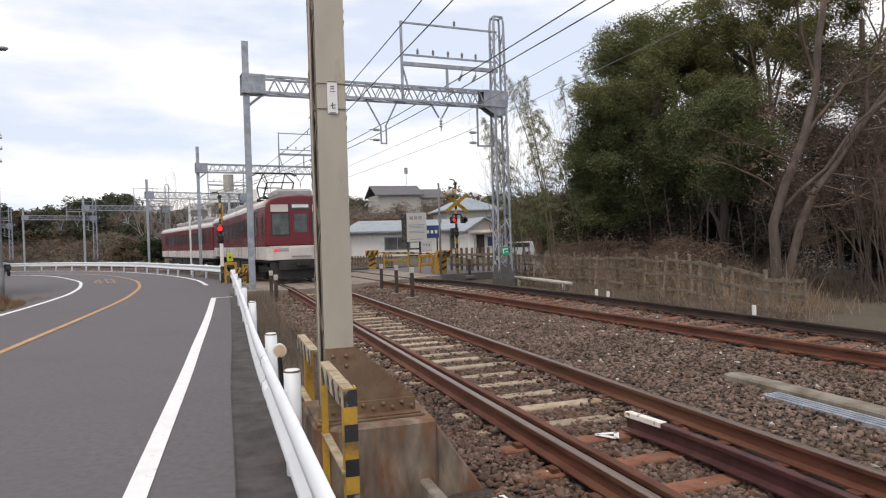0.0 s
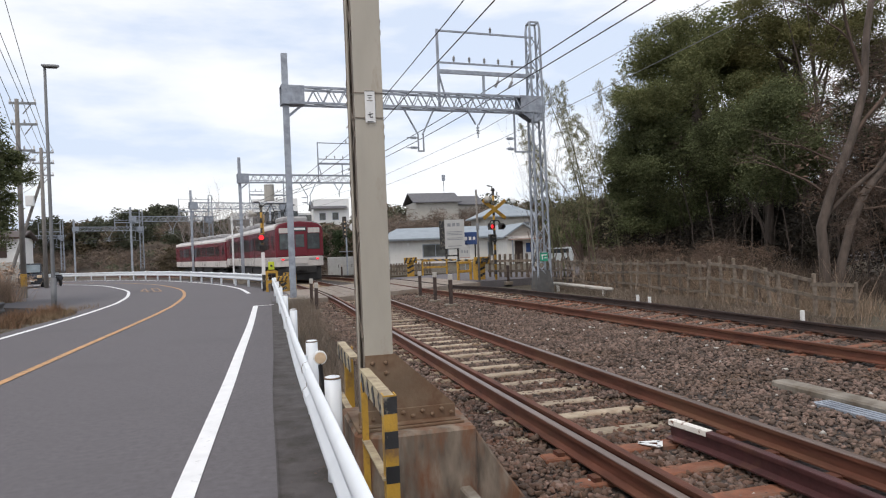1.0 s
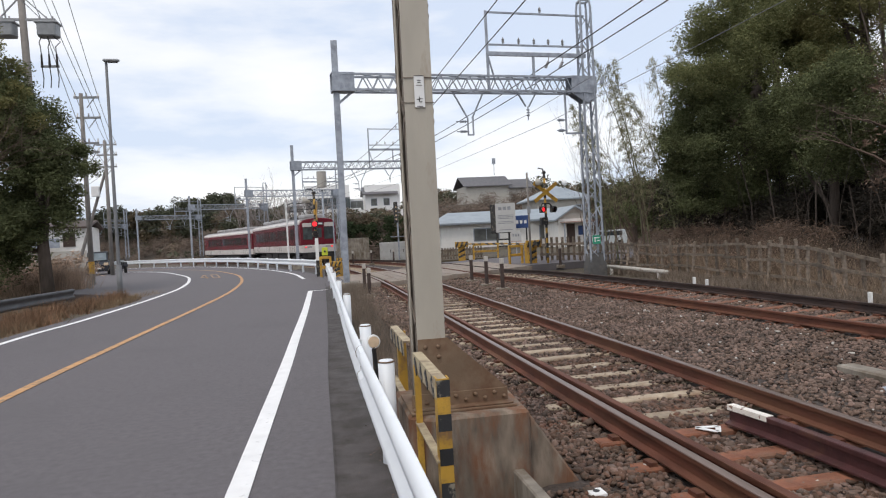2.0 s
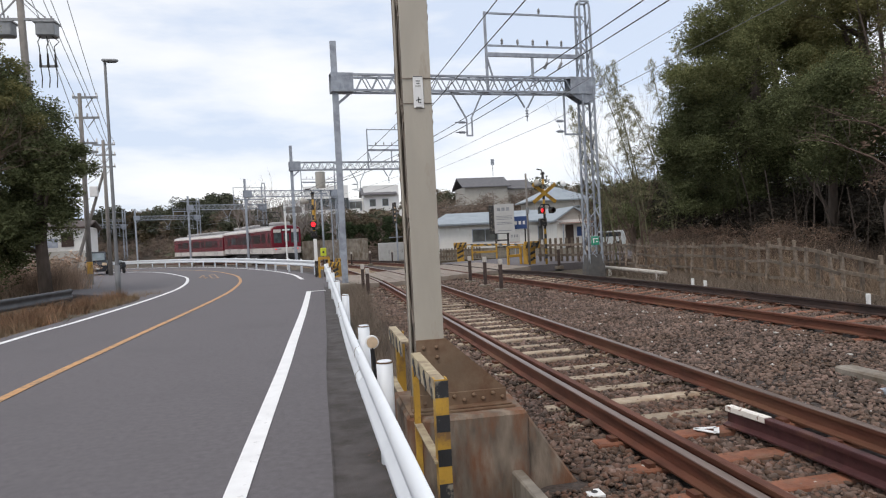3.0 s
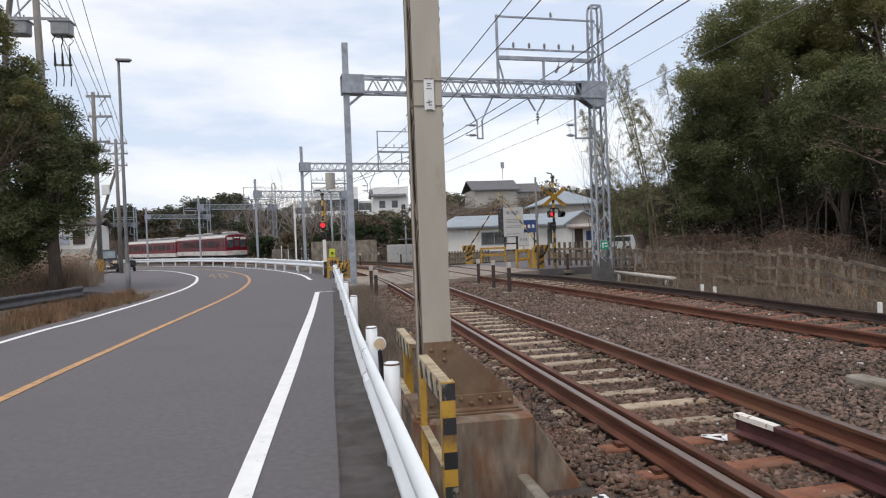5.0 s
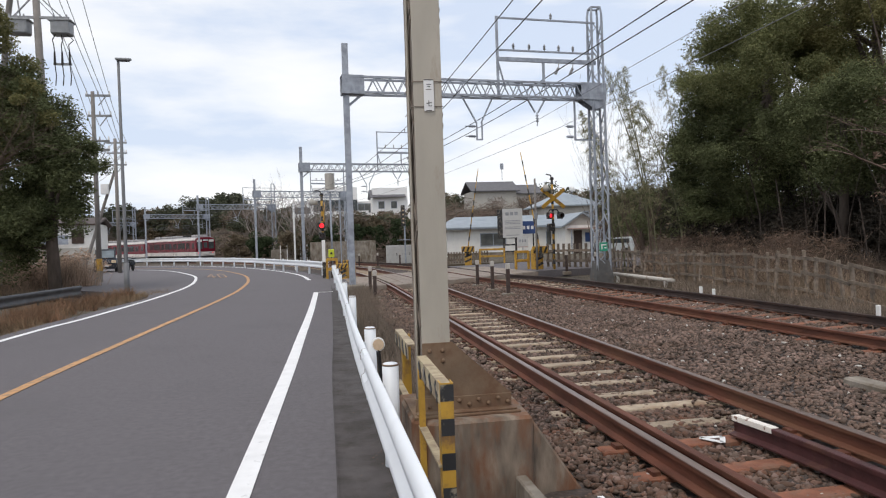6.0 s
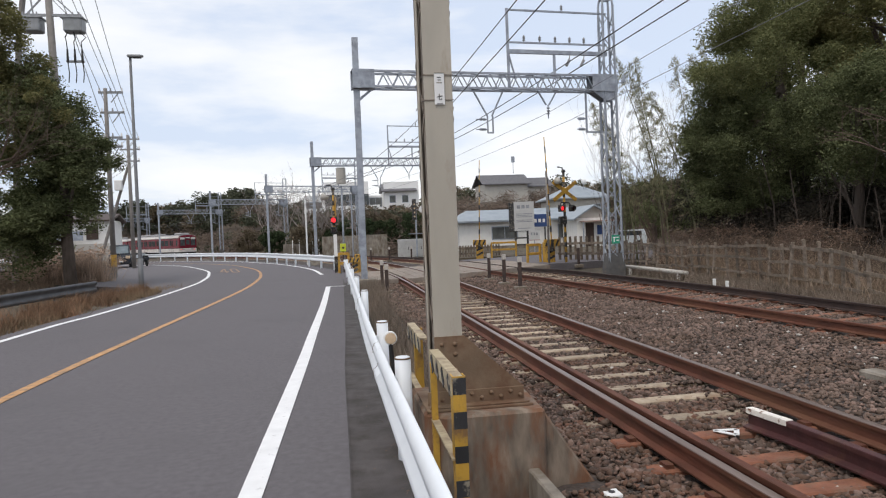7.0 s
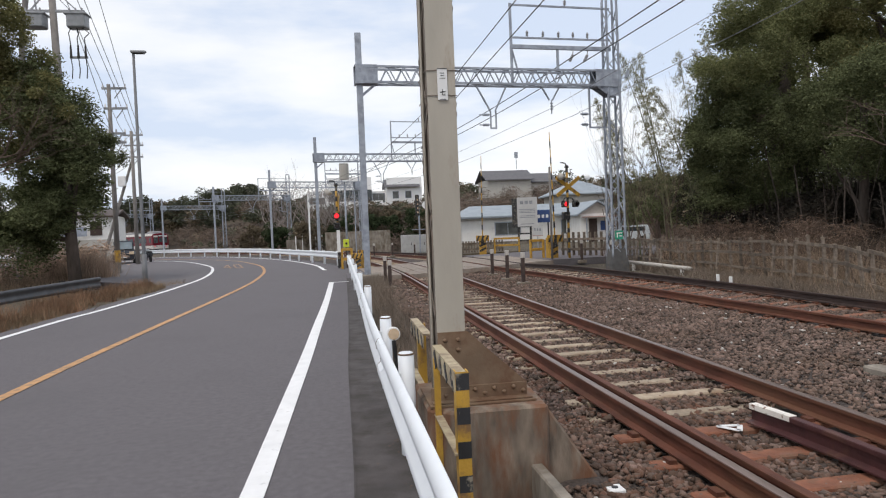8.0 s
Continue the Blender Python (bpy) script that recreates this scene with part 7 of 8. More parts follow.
    for p, d, l, r in (((13.6, 14, 2.6), (-0.7, -0.2, 0.5), 1.2, 0.04), ((14.6, 14, 3.9), (0.6, 0, 0.9), 2.4, 0.06), ((15.1, 14, 5.4), (-0.4, 0.2, 1), 2.2, 0.06), ((15.2, 13.8, 3.0), (0.9, -0.3, -0.1), 2.4, 0.04), ((14.4, 13.8, 2.1), (0.9, -0.3, 0.0), 2.0, 0.035), ((16.2, 13.8, 4.1), (0.7, -0.3, 0.2), 2.4, 0.045), ((15.5, 14, 7.5), (0.5, 0.1, 1), 2.5, 0.06), ((14.3, 14, 3.3), (-0.8, 0, 0.3), 1.3, 0.035), ((16.6, 13.8, 4.6), (0.2, 0.2, 1), 2.5, 0.05), ((14.9, 13.8, 2.7), (0.8, -0.2, -0.4), 2.2, 0.03), ((17.2, 13.6, 5.2), (0.9, 0, -0.1), 2.2, 0.04)):
        branch(g, p, d, l, r, 3, rng, up=0.05)
    tagged(part("crown", g, M_TWIG, t, "bare crooked branches"), kind="stuff")
    c = [(15.4 + 5.0 * rng.random(), 14.6 + rng.gauss(0, 1.0), 1.2 + 5.6 * rng.random(), 0.75, 0.6, 0.6, 90) for i in range(210)]
    c += [(14.6 + rng.gauss(0, 0.5), 14.2 + rng.gauss(0, 0.3), 2.6 + rng.gauss(0, 0.7), 0.4, 0.4, 0.4, 90) for i in range(30)]
    tagged(part("twig_haze", soup("twig_haze", *leaves(c, 0.085, 61, 0.0, 2.2, 0.0, 0.045), M_TWIG), None, t, "haze of fine brown twigs"), kind="stuff")
    # thin bare trees by the tower and vines along the fence
    for i, (x, y, h) in enumerate(((13.6, 26.5, 4.6), (15.6, 30.5, 6.5), (16.9, 33.0, 7.0), (17.0, 13.0, 3.0), (18.5, 11.5, 3.5), (13.6, 28.0, 3.6), (15.5, 12.5, 4.0), (17.5, 15.5, 5.0), (19.5, 13.0, 5.5), (20.5, 15.0, 6.0), (12.3, 30.5, 5.4), (13.0, 31.5, 6.0), (14.4, 32.0, 6.6))):
        t = thing("bare_sapling", "thin leafless sapling in the undergrowth", "tree", pose(x, y, -0.4), group="bare saplings")
        g = Geo()
        rng = random.Random(60 + i)
        for k in range(3):
            branch(g, (0, 0, 0), (rng.gauss(-0.05, 0.25), rng.gauss(0, 0.2), 1), h * rng.uniform(0.45, 0.6), 0.026, 4, rng, up=0.5, spread=0.42, n=4)
        tagged(part("crown", g, M_TWIG, t), kind="stuff")


def thicket():
    """Thin upright stems in the shade of the wood."""
    rng = random.Random(77)
    g = Geo()
    for i in range(80):
        u = rng.random()
        x, y = 15.0 + 1.2 * u + rng.uniform(0, 3.6), 12.5 + 15 * u
        h, r = rng.uniform(2.0, 4.6), rng.uniform(0.012, 0.04)
        dx, dy = rng.gauss(0, 0.16) * h, rng.gauss(0, 0.12) * h
        g.tube([(x, y, -0.5), (x + dx * 0.4 + rng.gauss(0, 0.06), y + dy * 0.4, h * 0.5), (x + dx, y + dy, h)], r, 5, r * 0.5, cap=False)
    tagged(new("thicket_stems", g.mesh("thicket_stems", M_STEM, True)), "thin bare stems standing in the shade of the wood", "undergrowth", kind="stuff")


def brush(n, region, seed, height, material, name, label, width=0.006, lean=0.7, z=-0.3):
    """Dry stalks over a plan stretch; region gives points."""
    rng = np.random.default_rng(seed)
    xy = region(rng, n)
    p = np.concatenate([xy, np.full((len(xy), 1), z)], 1)
    tagged(new(name, soup(name, *blades(p, height, width, seed, lean), material)), label, "dry grass", kind="stuff")


def along(path, spread, thin=0.0):
    l = np.array([q[:2] for q in path])
    def region(rng, n):
        k = rng.random(n) * (len(l) - 1)
        i = np.minimum(k.astype(int), len(l) - 2)
        p = l[i] + (l[i + 1] - l[i]) * (k - i)[:, None]
        return p + rng.normal(size=(n, 2)) * np.array(spread)
    return region


def clumped(path, spread, count, size):
    base = along(path, spread)
    def region(rng, n):
        c = base(rng, count)
        return c[rng.integers(0, count, n)] + rng.normal(size=(n, 2)) * size
    return region


right_woods()
thicket()
brush(3600, along([(12.6, 12.0), (12.8, 14), (13.2, 19), (13.6, 27)], (0.42, 0.5)), 21, 0.95, M_STRAW, "dry_brush", "dry brown stalks tangled along the wooden fence", 0.007, 0.75)
brush(600, clumped([(11.5, 11.3), (11.4, 14), (11.7, 18), (11.9, 26)], (0.12, 0.5), 45, 0.12), 20, 0.7, M_STRAW, "dry_brush", "pale dead stalks leaning on the wooden fence", 0.006, 0.6)
brush(1500, clumped([(12.6, 13), (12.8, 16), (13.0, 20), (13.2, 24)], (0.3, 0.8), 16, 0.22), 19, 1.25, M_STRAW, "dry_brush", "tall pale dead grass heaps behind the fence", 0.006, 0.8)
brush(9000, along([(11.2, 11.6), (11.25, 14), (11.45, 19), (11.7, 27)], (0.28, 0.6)), 22, 0.30, M_WEED, "dry_grass", "short withered grass at the ballast's edge", 0.006, 0.8)
brush(8000, along([(15.6, 15), (15.9, 18), (16.2, 22), (16.2, 28)], (1.0, 1.6)), 23, 1.35, M_BRUSH, "dry_brush", "tall bare brush in the shade of the wood", 0.007, 0.8)
brush(5500, along([(0.95, 6.2), (1.05, 9), (1.1, 13), (1.2, 19), (1.3, 23)], (0.22, 0.4)), 24, 0.42, M_WEED, "dry_grass", "withered grass between guard rail and track", 0.004, 0.6)
brush(1200, along([(0.55, 4.9), (0.62, 6.0)], (0.10, 0.3)), 25, 0.16, M_WEED, "dry_grass", "sparse dead grass at the guard posts", 0.003, 0.9)
brush(8000, clumped([(-7.2, 9), (-6.95, 14), (-6.75, 19), (-6.45, 24)], (0.30, 0.6), 70, 0.15), 26, 0.36, M_DRY_RED, "dry_grass", "russet dry grass on the verge", 0.007, 0.7, -0.05)
brush(6500, clumped([(-6.9, 9), (-6.6, 14), (-6.4, 19), (-6.1, 25)], (0.25, 0.5), 70, 0.2), 27, 0.20, M_DRY, "dry_grass", "straw-coloured grass at the road's edge", 0.006, 0.8, -0.05)
brush(6000, along([(-12.6, 29), (-13.6, 34), (-15.0, 39)], (0.8, 1.0)), 28, 1.1, M_STRAW, "dry_brush", "russet brush below the roadside poles", 0.012, 0.5)

brush(3500, clumped([(-11.9, 32.0), (-11.2, 32.4), (-10.9, 33.0)], (0.35, 0.6), 26, 0.25), 29, 1.35, M_PALE_BRUSH, "dry_brush", "russet dry brush beside the roadside tree", 0.012, 0.5)


def left_tree():
    c = lumps(-2.4, 0.5, 5.6, 3.2, 2.6, 4.2, 90, 0.8, 480, 31) + lumps(0.55, 0.3, 4.9, 1.1, 1.2, 1.7, 26, 0.5, 460, 35) + lumps(-1.4, 0.0, 7.2, 1.2, 1.4, 1.3, 20, 0.6, 460, 38) + lumps(-0.2, 0, 4.4, 1.4, 1.6, 2.0, 24, 0.55, 420, 32) + lumps(-0.7, 0.2, 3.0, 1.5, 1.5, 1.1, 26, 0.5, 380, 34) + lumps(-3.2, 0, 1.6, 2.6, 2.0, 1.5, 30, 0.75, 420, 33) + lumps(-5.0, 0, 3.2, 1.6, 1.4, 1.9, 30, 0.7, 420, 40)
    t = leafy("evergreen_tree", "dark evergreen roadside tree with a stout trunk", (-9.75, 27.6, -0.2), (6.0, 0.26), [(*q[:6], int(q[6] * 1.7)) for q in c], 0.06, 31, M_LEAF_DEEP, shell=0.25)
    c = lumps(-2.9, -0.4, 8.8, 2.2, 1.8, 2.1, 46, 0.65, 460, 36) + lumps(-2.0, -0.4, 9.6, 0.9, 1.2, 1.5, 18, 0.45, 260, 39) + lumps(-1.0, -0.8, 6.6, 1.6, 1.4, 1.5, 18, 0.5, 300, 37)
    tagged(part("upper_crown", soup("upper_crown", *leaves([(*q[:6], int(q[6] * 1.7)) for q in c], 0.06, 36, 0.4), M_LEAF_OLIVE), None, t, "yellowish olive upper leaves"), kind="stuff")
    t = thing("bare_tree", "leafless grey branches before the evergreen tree", "tree", pose(-12.4, 24.5, -0.2))
    g = Geo()
    rng = random.Random(33)
    g.tube([(0, 0, -0.3), (0.1, 0, 2.4), (0.2, 0, 4.6)], 0.12, 8, 0.06)
    for k in range(9):
        branch(g, (0.15, 0, rng.uniform(2.4, 4.6)), (rng.uniform(0.2, 1.0), rng.gauss(0, 0.4), rng.uniform(0.1, 0.7)), 2.0, 0.035, 3, rng, up=0.1, spread=0.5, n=4)
    tagged(part("crown", g, M_TWIG, t), kind="stuff")


left_tree()


def scraps():
    """Dead vines over the fence, and fallen leaves in the gutter."""
    g = Geo()
    rng = random.Random(55)
    for i in range(48):
        u = rng.random()
        x, y = 11.5 + 0.7 * u + rng.uniform(0.0, 1.2), 11.3 + 15 * u
        branch(g, (x, y, -0.1), (rng.gauss(-0.15, 0.4), rng.gauss(0, 0.5), 1), rng.uniform(0.5, 1.1), 0.012, 4, rng, up=-0.02, spread=0.75, n=3)
    tagged(new("dead_vine", g.mesh("dead_vine", M_TWIG)), "tangled dead vines hanging over the wooden fence", "vine", kind="stuff")
    c = []
    for i in range(90):
        u = rng.uniform(0.3, 1.0)
        q = rng.uniform(0.25, 0.6)
        c.append((12.9 + 0.8 * u + rng.uniform(0, 2.2), 11.8 + 16 * u, rng.uniform(0.0, 1.25), q, q, q * 0.7, int(420 * q)))
    tagged(new("dead_bracken", soup("dead_bracken", *leaves(c, 0.032, 58, 0.0, 3.2, 0.0, 0.22), M_DEAD)), "rust-brown dead bracken behind the wooden fence", "bracken", kind="stuff")
    c = [(15.2 + rng.gauss(0, 1.3), 14.6 + rng.gauss(0, 0.8), 3.4 + rng.gauss(0, 1.1), 0.5, 0.5, 0.4, 60) for i in range(36)]
    tagged(new("dead_creeper", soup("dead_creeper", *leaves(c, 0.045, 59, 0.0, 1.5), M_DEAD)), "withered brown creeper leaves among the bare branches", "creeper", kind="stuff")
    r = np.random.default_rng(56)
    n = 1000
    y = 2.5 + 14 * r.random(n) ** 1.6
    x = 0.40 + 0.012 * (y - 4) - np.abs(r.normal(size=n)) * 0.11
    p = np.stack([x, y, np.full(n, -0.006) + r.random(n) * 0.006], 1)
    a = r.random(n) * 6.28
    s = (0.003 + 0.011 * r.random(n) ** 2)[:, None]
    u = np.stack([np.cos(a), np.sin(a), r.normal(size=n) * 0.25], 1) * s
    w = np.stack([-np.sin(a), np.cos(a), r.normal(size=n) * 0.25], 1) * s * 0.5
    v = np.stack([p - u, p - w, p + u, p + w], 1).reshape(-1, 3)
    tagged(new("fallen_leaves", soup("fallen_leaves", v, np.arange(4 * n).reshape(-1, 4), M_DEAD)), "fallen brown leaf scraps in the gutter", "leaf litter", kind="stuff")
    c = [(-13.2 + rng.gauss(0, 0.8), 33 + rng.uniform(-4, 6), rng.uniform(0.3, 1.3), 0.6, 0.6, 0.5, 150) for i in range(26)]
    tagged(new("roadside_brush", soup("roadside_brush", *leaves(c, 0.06, 57, 0.1, 2.2), M_PALE_BRUSH)), "brown leafless brush below the roadside poles", "brush", kind="stuff")


scraps()


# the skyline keeps to the height that the woods have, and stays below the houses on the rise
RATIO = (-0.5, -0.30, -0.26, -0.24, -0.20, -0.187, -0.17, -0.137, -0.115, -0.094, -0.06, -0.02, 0.14, 0.19, 0.21, 0.31, 0.33, 0.40, 0.6)
FRONT = (0.056, 0.052, 0.062, 0.056, 0.060, 0.056, 0.068, 0.072, 0.071, 0.055, 0.052, 0.047, 0.047, 0.058, 0.059, 0.058, 0.090, 0.078, 0.09)
BEHIND = (0.056, 0.052, 0.062, 0.056, 0.060, 0.056, 0.068, 0.072, 0.071, 0.058, 0.056, 0.066, 0.066, 0.074, 0.074, 0.080, 0.092, 0.078, 0.09)


def hill_height(x, y):
    """The rise outside the railway's bend, clear of the line and of the houses by the crossing."""
    d = math.hypot(x - (TRACK_X - RADIUS), y - BEND_Y) - RADIUS
    f = max(0.0, min(1.0, (d - 8) / 24)) if y > BEND_Y else 0.0
    side = max(0.0, min(1.0, (y - 72) / 22))
    h = -0.6 + 7.2 * (f ** 0.85) * side + 0.8 * math.sin(x * 0.07 + y * 0.03) * f * side
    if -0.02 < x / y < 0.32:
        h = min(h, EYE + y * np.interp(x / y, RATIO, FRONT) - (1.4 if y < 126 else 0.0))
    return max(h, -0.6), d


def hills():
    """Wooded rises behind the line and the houses."""
    g = Geo()
    xs = np.arange(-190, 261, 5.0)
    ys = np.arange(62, 320, 5.0)
    for y in ys:
        for x in xs:
            g.v.append((x, y, hill_height(x, y)[0]))
    n = len(xs)
    for j in range(len(ys) - 1):
        for i in range(n - 1):
            a = j * n + i
            g.f.append((a, a + 1, a + 1 + n, a + n))
    structure("hillside", g, M_HILL, "wooded hillside with bare brush behind the houses", "hill", smooth=True)
    rng = random.Random(70)
    green, bare, olive = [], [], []
    def tree_lumps(x, y, z, r, into):
        house = 100 if x / y > 0.17 else 122
        cap = EYE + y * np.interp(x / y, RATIO, BEHIND if y > house + 4 else FRONT) * rng.uniform(0.86, 1.06)
        if z + r * 2.0 > cap:
            z = cap - r * 2.0
        for k in range(5):
            q = r * rng.uniform(0.45, 0.7)
            into.append((x + rng.gauss(0, r * 0.45), y + rng.gauss(0, r * 0.45), z + r * rng.uniform(0.4, 1.35), q, q, q * 0.85, int(38 * q * q) + 18))
    for i in range(620):
        a, d = rng.uniform(0.12, 1.35), rng.uniform(10, 50)
        x, y = TRACK_X - RADIUS + (RADIUS + d) * math.cos(a), BEND_Y + (RADIUS + d) * math.sin(a)
        z = hill_height(x, y)[0]
        if y < 66 or (y < 130 and -6 < x < 17 and y > 117) or (98 < y < 110 and 20 < x < 36) or (y < 84 and 8 < x < 34):
            continue
        if d < 17 or (y < 100 and 14 < x < 36):
            r = rng.uniform(0.8, 1.6)
            for k in range(6):
                bare.append((x + rng.gauss(0, 1.8), y + rng.gauss(0, 1.8), min(z + r * 0.5, EYE + y * np.interp(x / y, RATIO, FRONT) - r), r, r, r * 0.8, 90))
            continue
        tree_lumps(x, y, z + 0.6, rng.uniform(2.2, 3.9), green if rng.random() < 0.55 else (olive if rng.random() < 0.5 else bare))
    for i in range(80):
        x, y = rng.uniform(30, 130), rng.uniform(80, 170)
        tree_lumps(x, y, hill_height(x, y)[0] + 0.6, rng.uniform(2.5, 4.2), green)
    for i in range(150):
        # brush and young trees on the slope under the white houses
        y = rng.uniform(86, 115)
        x = y * rng.uniform(-0.06, 0.165)
        r = rng.uniform(1.0, 1.9)
        top = EYE + y * np.interp(x / y, RATIO, FRONT) * rng.uniform(0.72, 1.0)
        into = bare if rng.random() < 0.5 else (green if rng.random() < 0.55 else olive)
        into.append((x, y, min(hill_height(x, y)[0] + r * 1.3, top - r * 0.8), r, r, r * 0.8, 110))
    for u, e, r in ((-0.262, 0.0655, 4.6), (-0.235, 0.060, 4.0), (-0.203, 0.0635, 5.0), (-0.170, 0.0715, 4.4), (-0.152, 0.071, 3.6), (-0.134, 0.0765, 4.2), (-0.115, 0.0755, 4.0)):
        # broad round crowns that make the skyline
        y = 152 + 40 * abs(u + 0.19)
        z = EYE + y * e
        for k in range(26):
            v = Vector((rng.gauss(0, 1), rng.gauss(0, 1), rng.gauss(0, 1))).normalized() * rng.uniform(0.5, 0.92)
            q = r * rng.uniform(0.22, 0.38)
            (green if u != -0.235 else olive).append((u * y + v.x * r, y + v.y * r, z - r * 0.72 + v.z * r * 0.62, q, q, q * 0.8, 120))
    for i in range(230):
        # low scrub at the foot of the rise along the line
        a, d = rng.uniform(0.30, 0.95), rng.uniform(6.5, 15)
        x, y = TRACK_X - RADIUS + (RADIUS + d) * math.cos(a), BEND_Y + (RADIUS + d) * math.sin(a)
        if y < 76 or (98 < y < 110 and 20 < x < 36):
            continue
        r = rng.uniform(0.7, 1.4)
        (bare if rng.random() < 0.7 else (green if rng.random() < 0.5 else olive)).append((x, y, hill_height(x, y)[0] + r * rng.uniform(0.4, 1.1), r * 1.3, r, r * 0.8, 70))
    for i in range(60):
        # brush on the slope under the hill house
        x, y = rng.uniform(12, 34), rng.uniform(84, 97)
        r = rng.uniform(0.9, 1.6)
        bare.append((x, y, min(hill_height(x, y)[0] + r * 0.6, EYE + y * np.interp(x / y, RATIO, FRONT) - r * 0.6), r, r, r, 80))
    tagged(new("hill_woods", soup("hill_woods", *leaves(green, 0.29, 71, 0.4), M_FAR_LEAF)), "dark green woods on the distant hill", "woods", kind="stuff")
    tagged(new("hill_woods", soup("hill_woods", *leaves(olive, 0.29, 73, 0.4), M_FAR_OLIVE)), "brownish olive trees among the hill woods", "woods", kind="stuff")
    tagged(new("hill_brush", soup("hill_brush", *leaves(bare, 0.19, 72, 0.1, 2.4, 0.0, 0.14), M_FAR_BRUSH)), "brown leafless brush on the slope", "brush", kind="stuff")
    # bare trees near the houses and behind the line
    for i, (x, y, h) in enumerate(((0.5, 88, 6.5), (-3.4, 92, 8.0), (-6.1, 95, 9.5), (-9.0, 104, 8.0), (2.5, 84, 5.5), (-1.5, 90, 7.0))):
        t = thing("bare_tree", "leafless pale tree on the slope", "tree", pose(x, y, hill_height(x, y)[0] - 0.2), group="bare slope trees")
        g = Geo()
        r2 = random.Random(90 + i)
        g.tube([(0, 0, -1), (0, 0, h * 0.35)], 0.16, 7, 0.12)
        for k in range(10):
            branch(g, (0, 0, h * 0.3), (r2.gauss(0, 0.5), r2.gauss(0, 0.5), 1), h * 0.36, 0.085, 4, r2, up=0.25, spread=0.5, n=4)
        tagged(part("crown", g, M_TWIG_PALE, t), kind="stuff")
    for i, (x, y, r, h) in enumerate(((6.2, 77, 2.2, 4.6), (8.6, 75, 2.2, 4.6), (4.2, 78, 2.2, 4.4), (0.8, 80, 2.0, 3.8), (10.4, 74, 2.0, 4.6), (-7.2, 84, 1.8, 3.2), (-10.6, 92, 1.8, 3.2), (5.0, 74, 2.0, 4.0), (-3.0, 80, 1.8, 3.2))):
        leafy("shrub", "dense dark green shrub beyond the track", (x, y, -0.4), (h * 0.6, 0.08), lumps(0, 0, h * 0.55, r, r, h * 0.5, 20, 0.7, 170, 80 + i), 0.14, 80 + i, M_LEAF_DARK if i % 2 else M_FAR_OLIVE, 3, category="shrub")


hills()

# ---- loose ballast ----
def between(y_lo, y_hi):
    def keep(x, y):
        left = TRACK_X - 1.75
        right = 8.4 + 0.066 * (27 - y)
        rail = np.ones(len(x), bool)
        for rx in (TRACK_X - 0.7525, TRACK_X + 0.7525, TRACK_X - 0.59):
            rail &= np.abs(x - rx) > 0.075
        fx = 6.9 + 0.066 * (27 - y)
        for rx in (-0.7525, 0.7525):
            rail &= np.abs(x - fx - rx) > 0.075
        rail &= ~((x > 5.53) & (x < 5.80) & (y < 6.56)) & ~((x > 5.29) & (x < 5.54) & (y < 5.72))
        rail &= ~((x < 1.95) & (y > 4.25) & (y < 5.3) & (x < 1.75))
        # sleepers of the near track stay mostly clear
        k = (y - 5.60 + 0.135) % 0.585
        on = (k < 0.27) & (np.abs(x - TRACK_X) < 0.98)
        rail &= ~(on & (np.random.default_rng(5).random(len(x)) > 0.6))
        return (x > left) & (x < right) & rail
    return keep


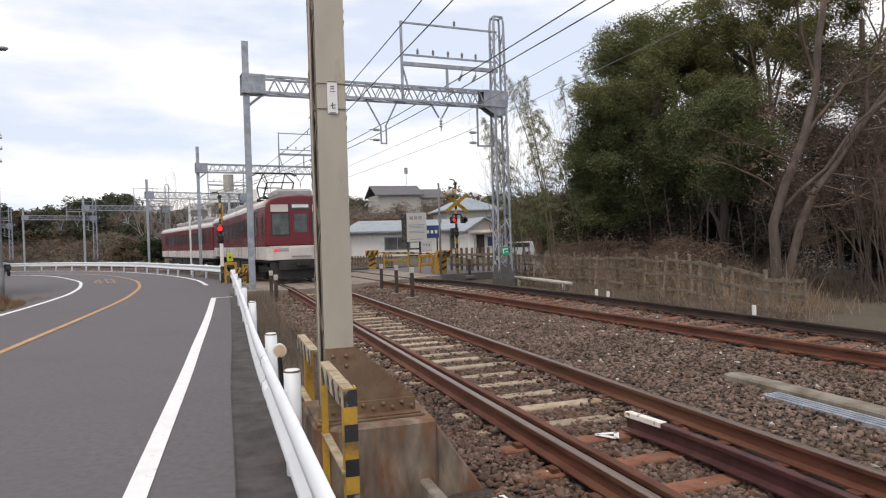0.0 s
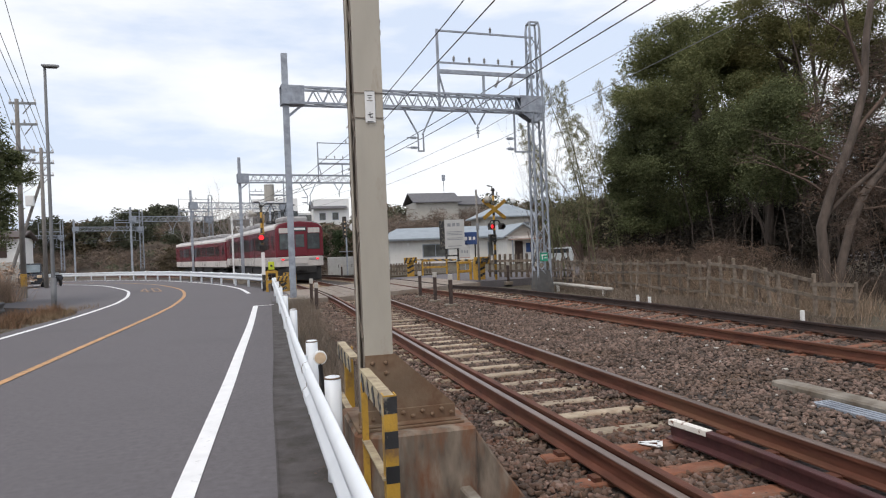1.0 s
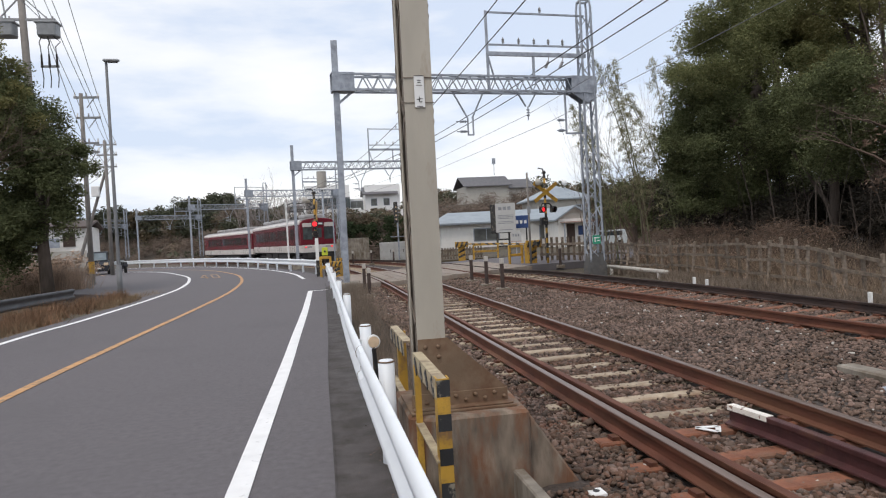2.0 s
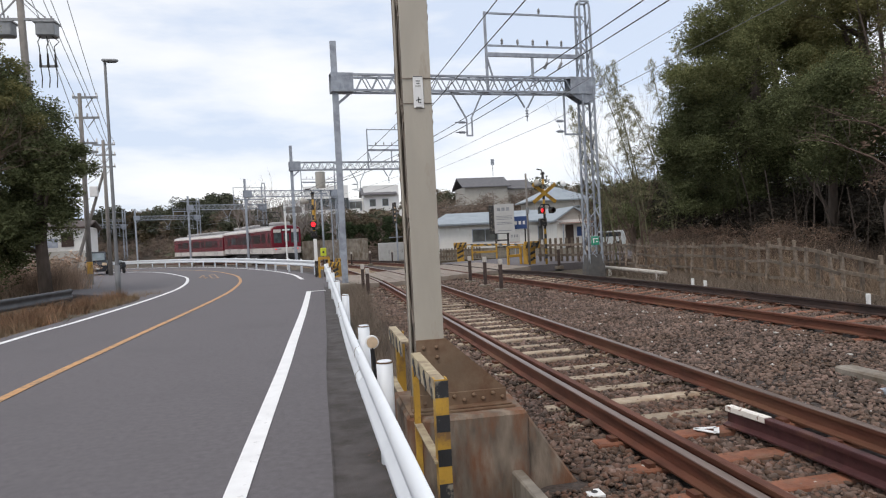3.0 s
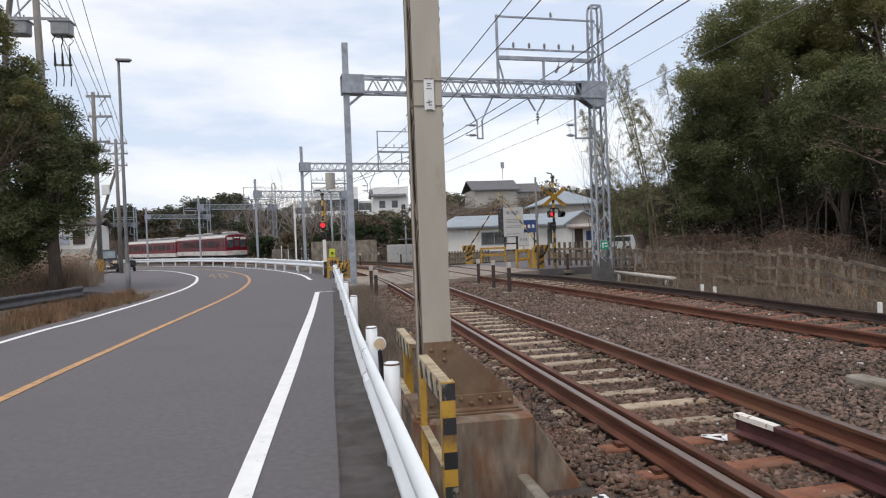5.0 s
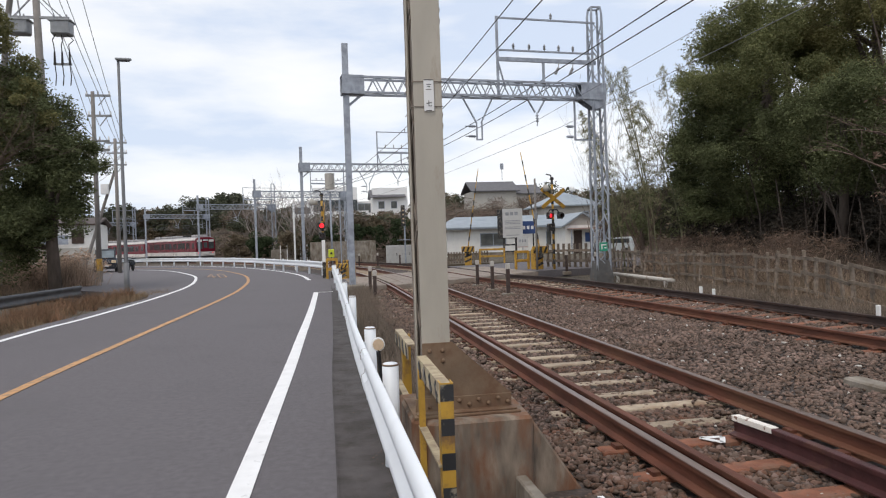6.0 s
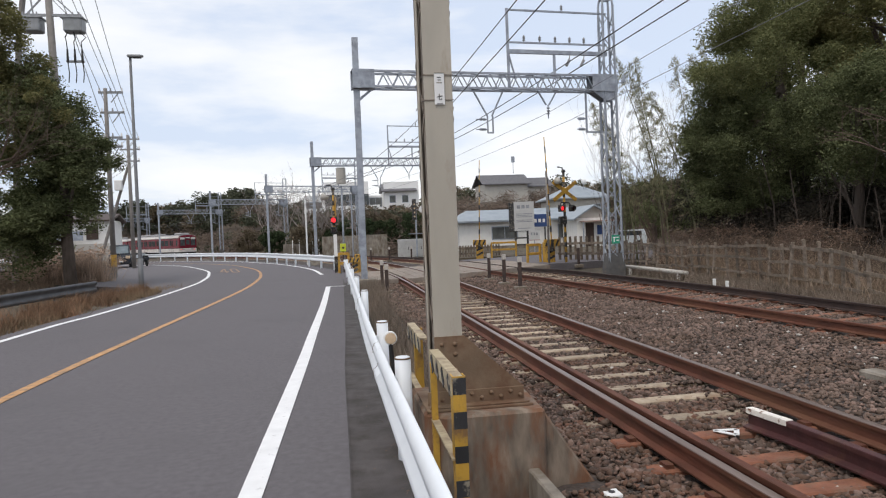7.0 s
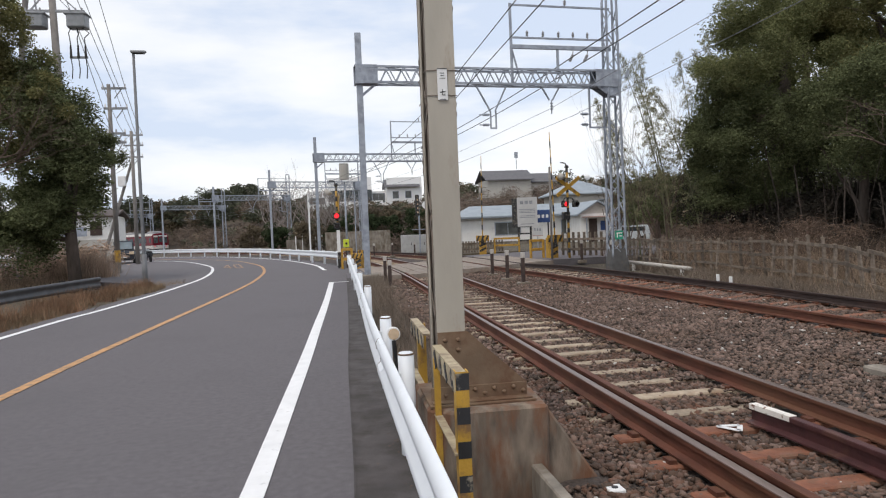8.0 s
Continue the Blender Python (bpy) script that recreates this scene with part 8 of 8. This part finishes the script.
stones(25000, 1.3, 9.6, 2.2, 8.5, 0.027, 101, M_STONE, "ballast_stones", "loose grey and brown crushed stones between the tracks", between(2.2, 8.5))
stones(8000, 1.5, 3.7, 2.2, 8.5, 0.029, 102, M_STONE_RUSTY, "ballast_stones", "rust-stained crushed stones round the near rails", between(2.2, 8.5))
stones(34000, 1.3, 9.4, 8.5, 16.0, 0.031, 103, M_STONE, "ballast_stones", "grey crushed stones further along the tracks", between(8.5, 16), True)
stones(16000, 1.3, 9.0, 16.0, 26.0, 0.040, 104, M_STONE, "ballast_stones", "grey crushed stones near the crossing", between(16, 26), True)
stones(11000, 1.3, 9.8, -6.0, 2.2, 0.034, 105, M_STONE, "ballast_stones", "grey crushed stones beside the viewpoint", between(-6, 2.2), True)


stones(420, 1.5, 9.2, 3.0, 20.0, 0.024, 108, M_CAP, "pale_chips", "scattered pale stone chips in the ballast", between(3, 20), False, 0.012)


def over_sleepers(x, y):
    """Drifts of stone that bury the sleepers' right half and their ends."""
    k = (y - 5.60 + 0.135) % 0.585
    u = x - TRACK_X
    drift = 0.5 + 0.5 * np.sin(7.1 * x + 1.9 * np.floor((y + 0.2) / 0.585) * 2.3) * np.sin(2.7 * y + 3.1 * x)
    bury = np.clip((u - 0.30) / 0.40, 0, 1) * 0.75 + np.clip((-0.78 - u) / 0.2, 0, 1) * 0.35
    clear = np.ones(len(x), bool)
    for rx in (-0.7525, 0.7525, -0.6185):
        clear &= np.abs(u - rx) > 0.085
    clear &= ~((x > 3.2) & (x < 3.42) & (y < 5.1))
    return (k < 0.29) & (np.abs(u) < 1.02) & clear & (bury * (0.35 + 0.95 * drift) > np.random.default_rng(6).random(len(x)))


stones(20000, 2.05, 4.15, 5.3, 14.0, 0.028, 106, M_STONE, "ballast_stones", "crushed stones spilled over the concrete sleepers", over_sleepers, True, 0.045)
stones(9000, 2.05, 4.15, 14.0, 23.5, 0.034, 107, M_STONE, "ballast_stones", "crushed stones spilled over the sleepers near the crossing", over_sleepers, True, 0.042)


def arm_rows(rz):
    lift = ((0.0, 0), (3.5, 0), (4.2, 0), (4.5, 12), (4.7, 22), (5.3, 50), (5.8, 68), (6.2, 76), (6.6, 82), (7.0, 86), (7.5, 88), (8.0, 88))
    return [(t, pose(0, -0.30, 0.92, 0, -a, rz)) for t, a in lift]


def motions():
    walk(cars[0], train_rows(0.0))
    walk(cars[1], train_rows(20.7))
    walk(arms[0], arm_rows(ARM_TURN[0]))
    walk(arms[1], arm_rows(ARM_TURN[1]))


motions()
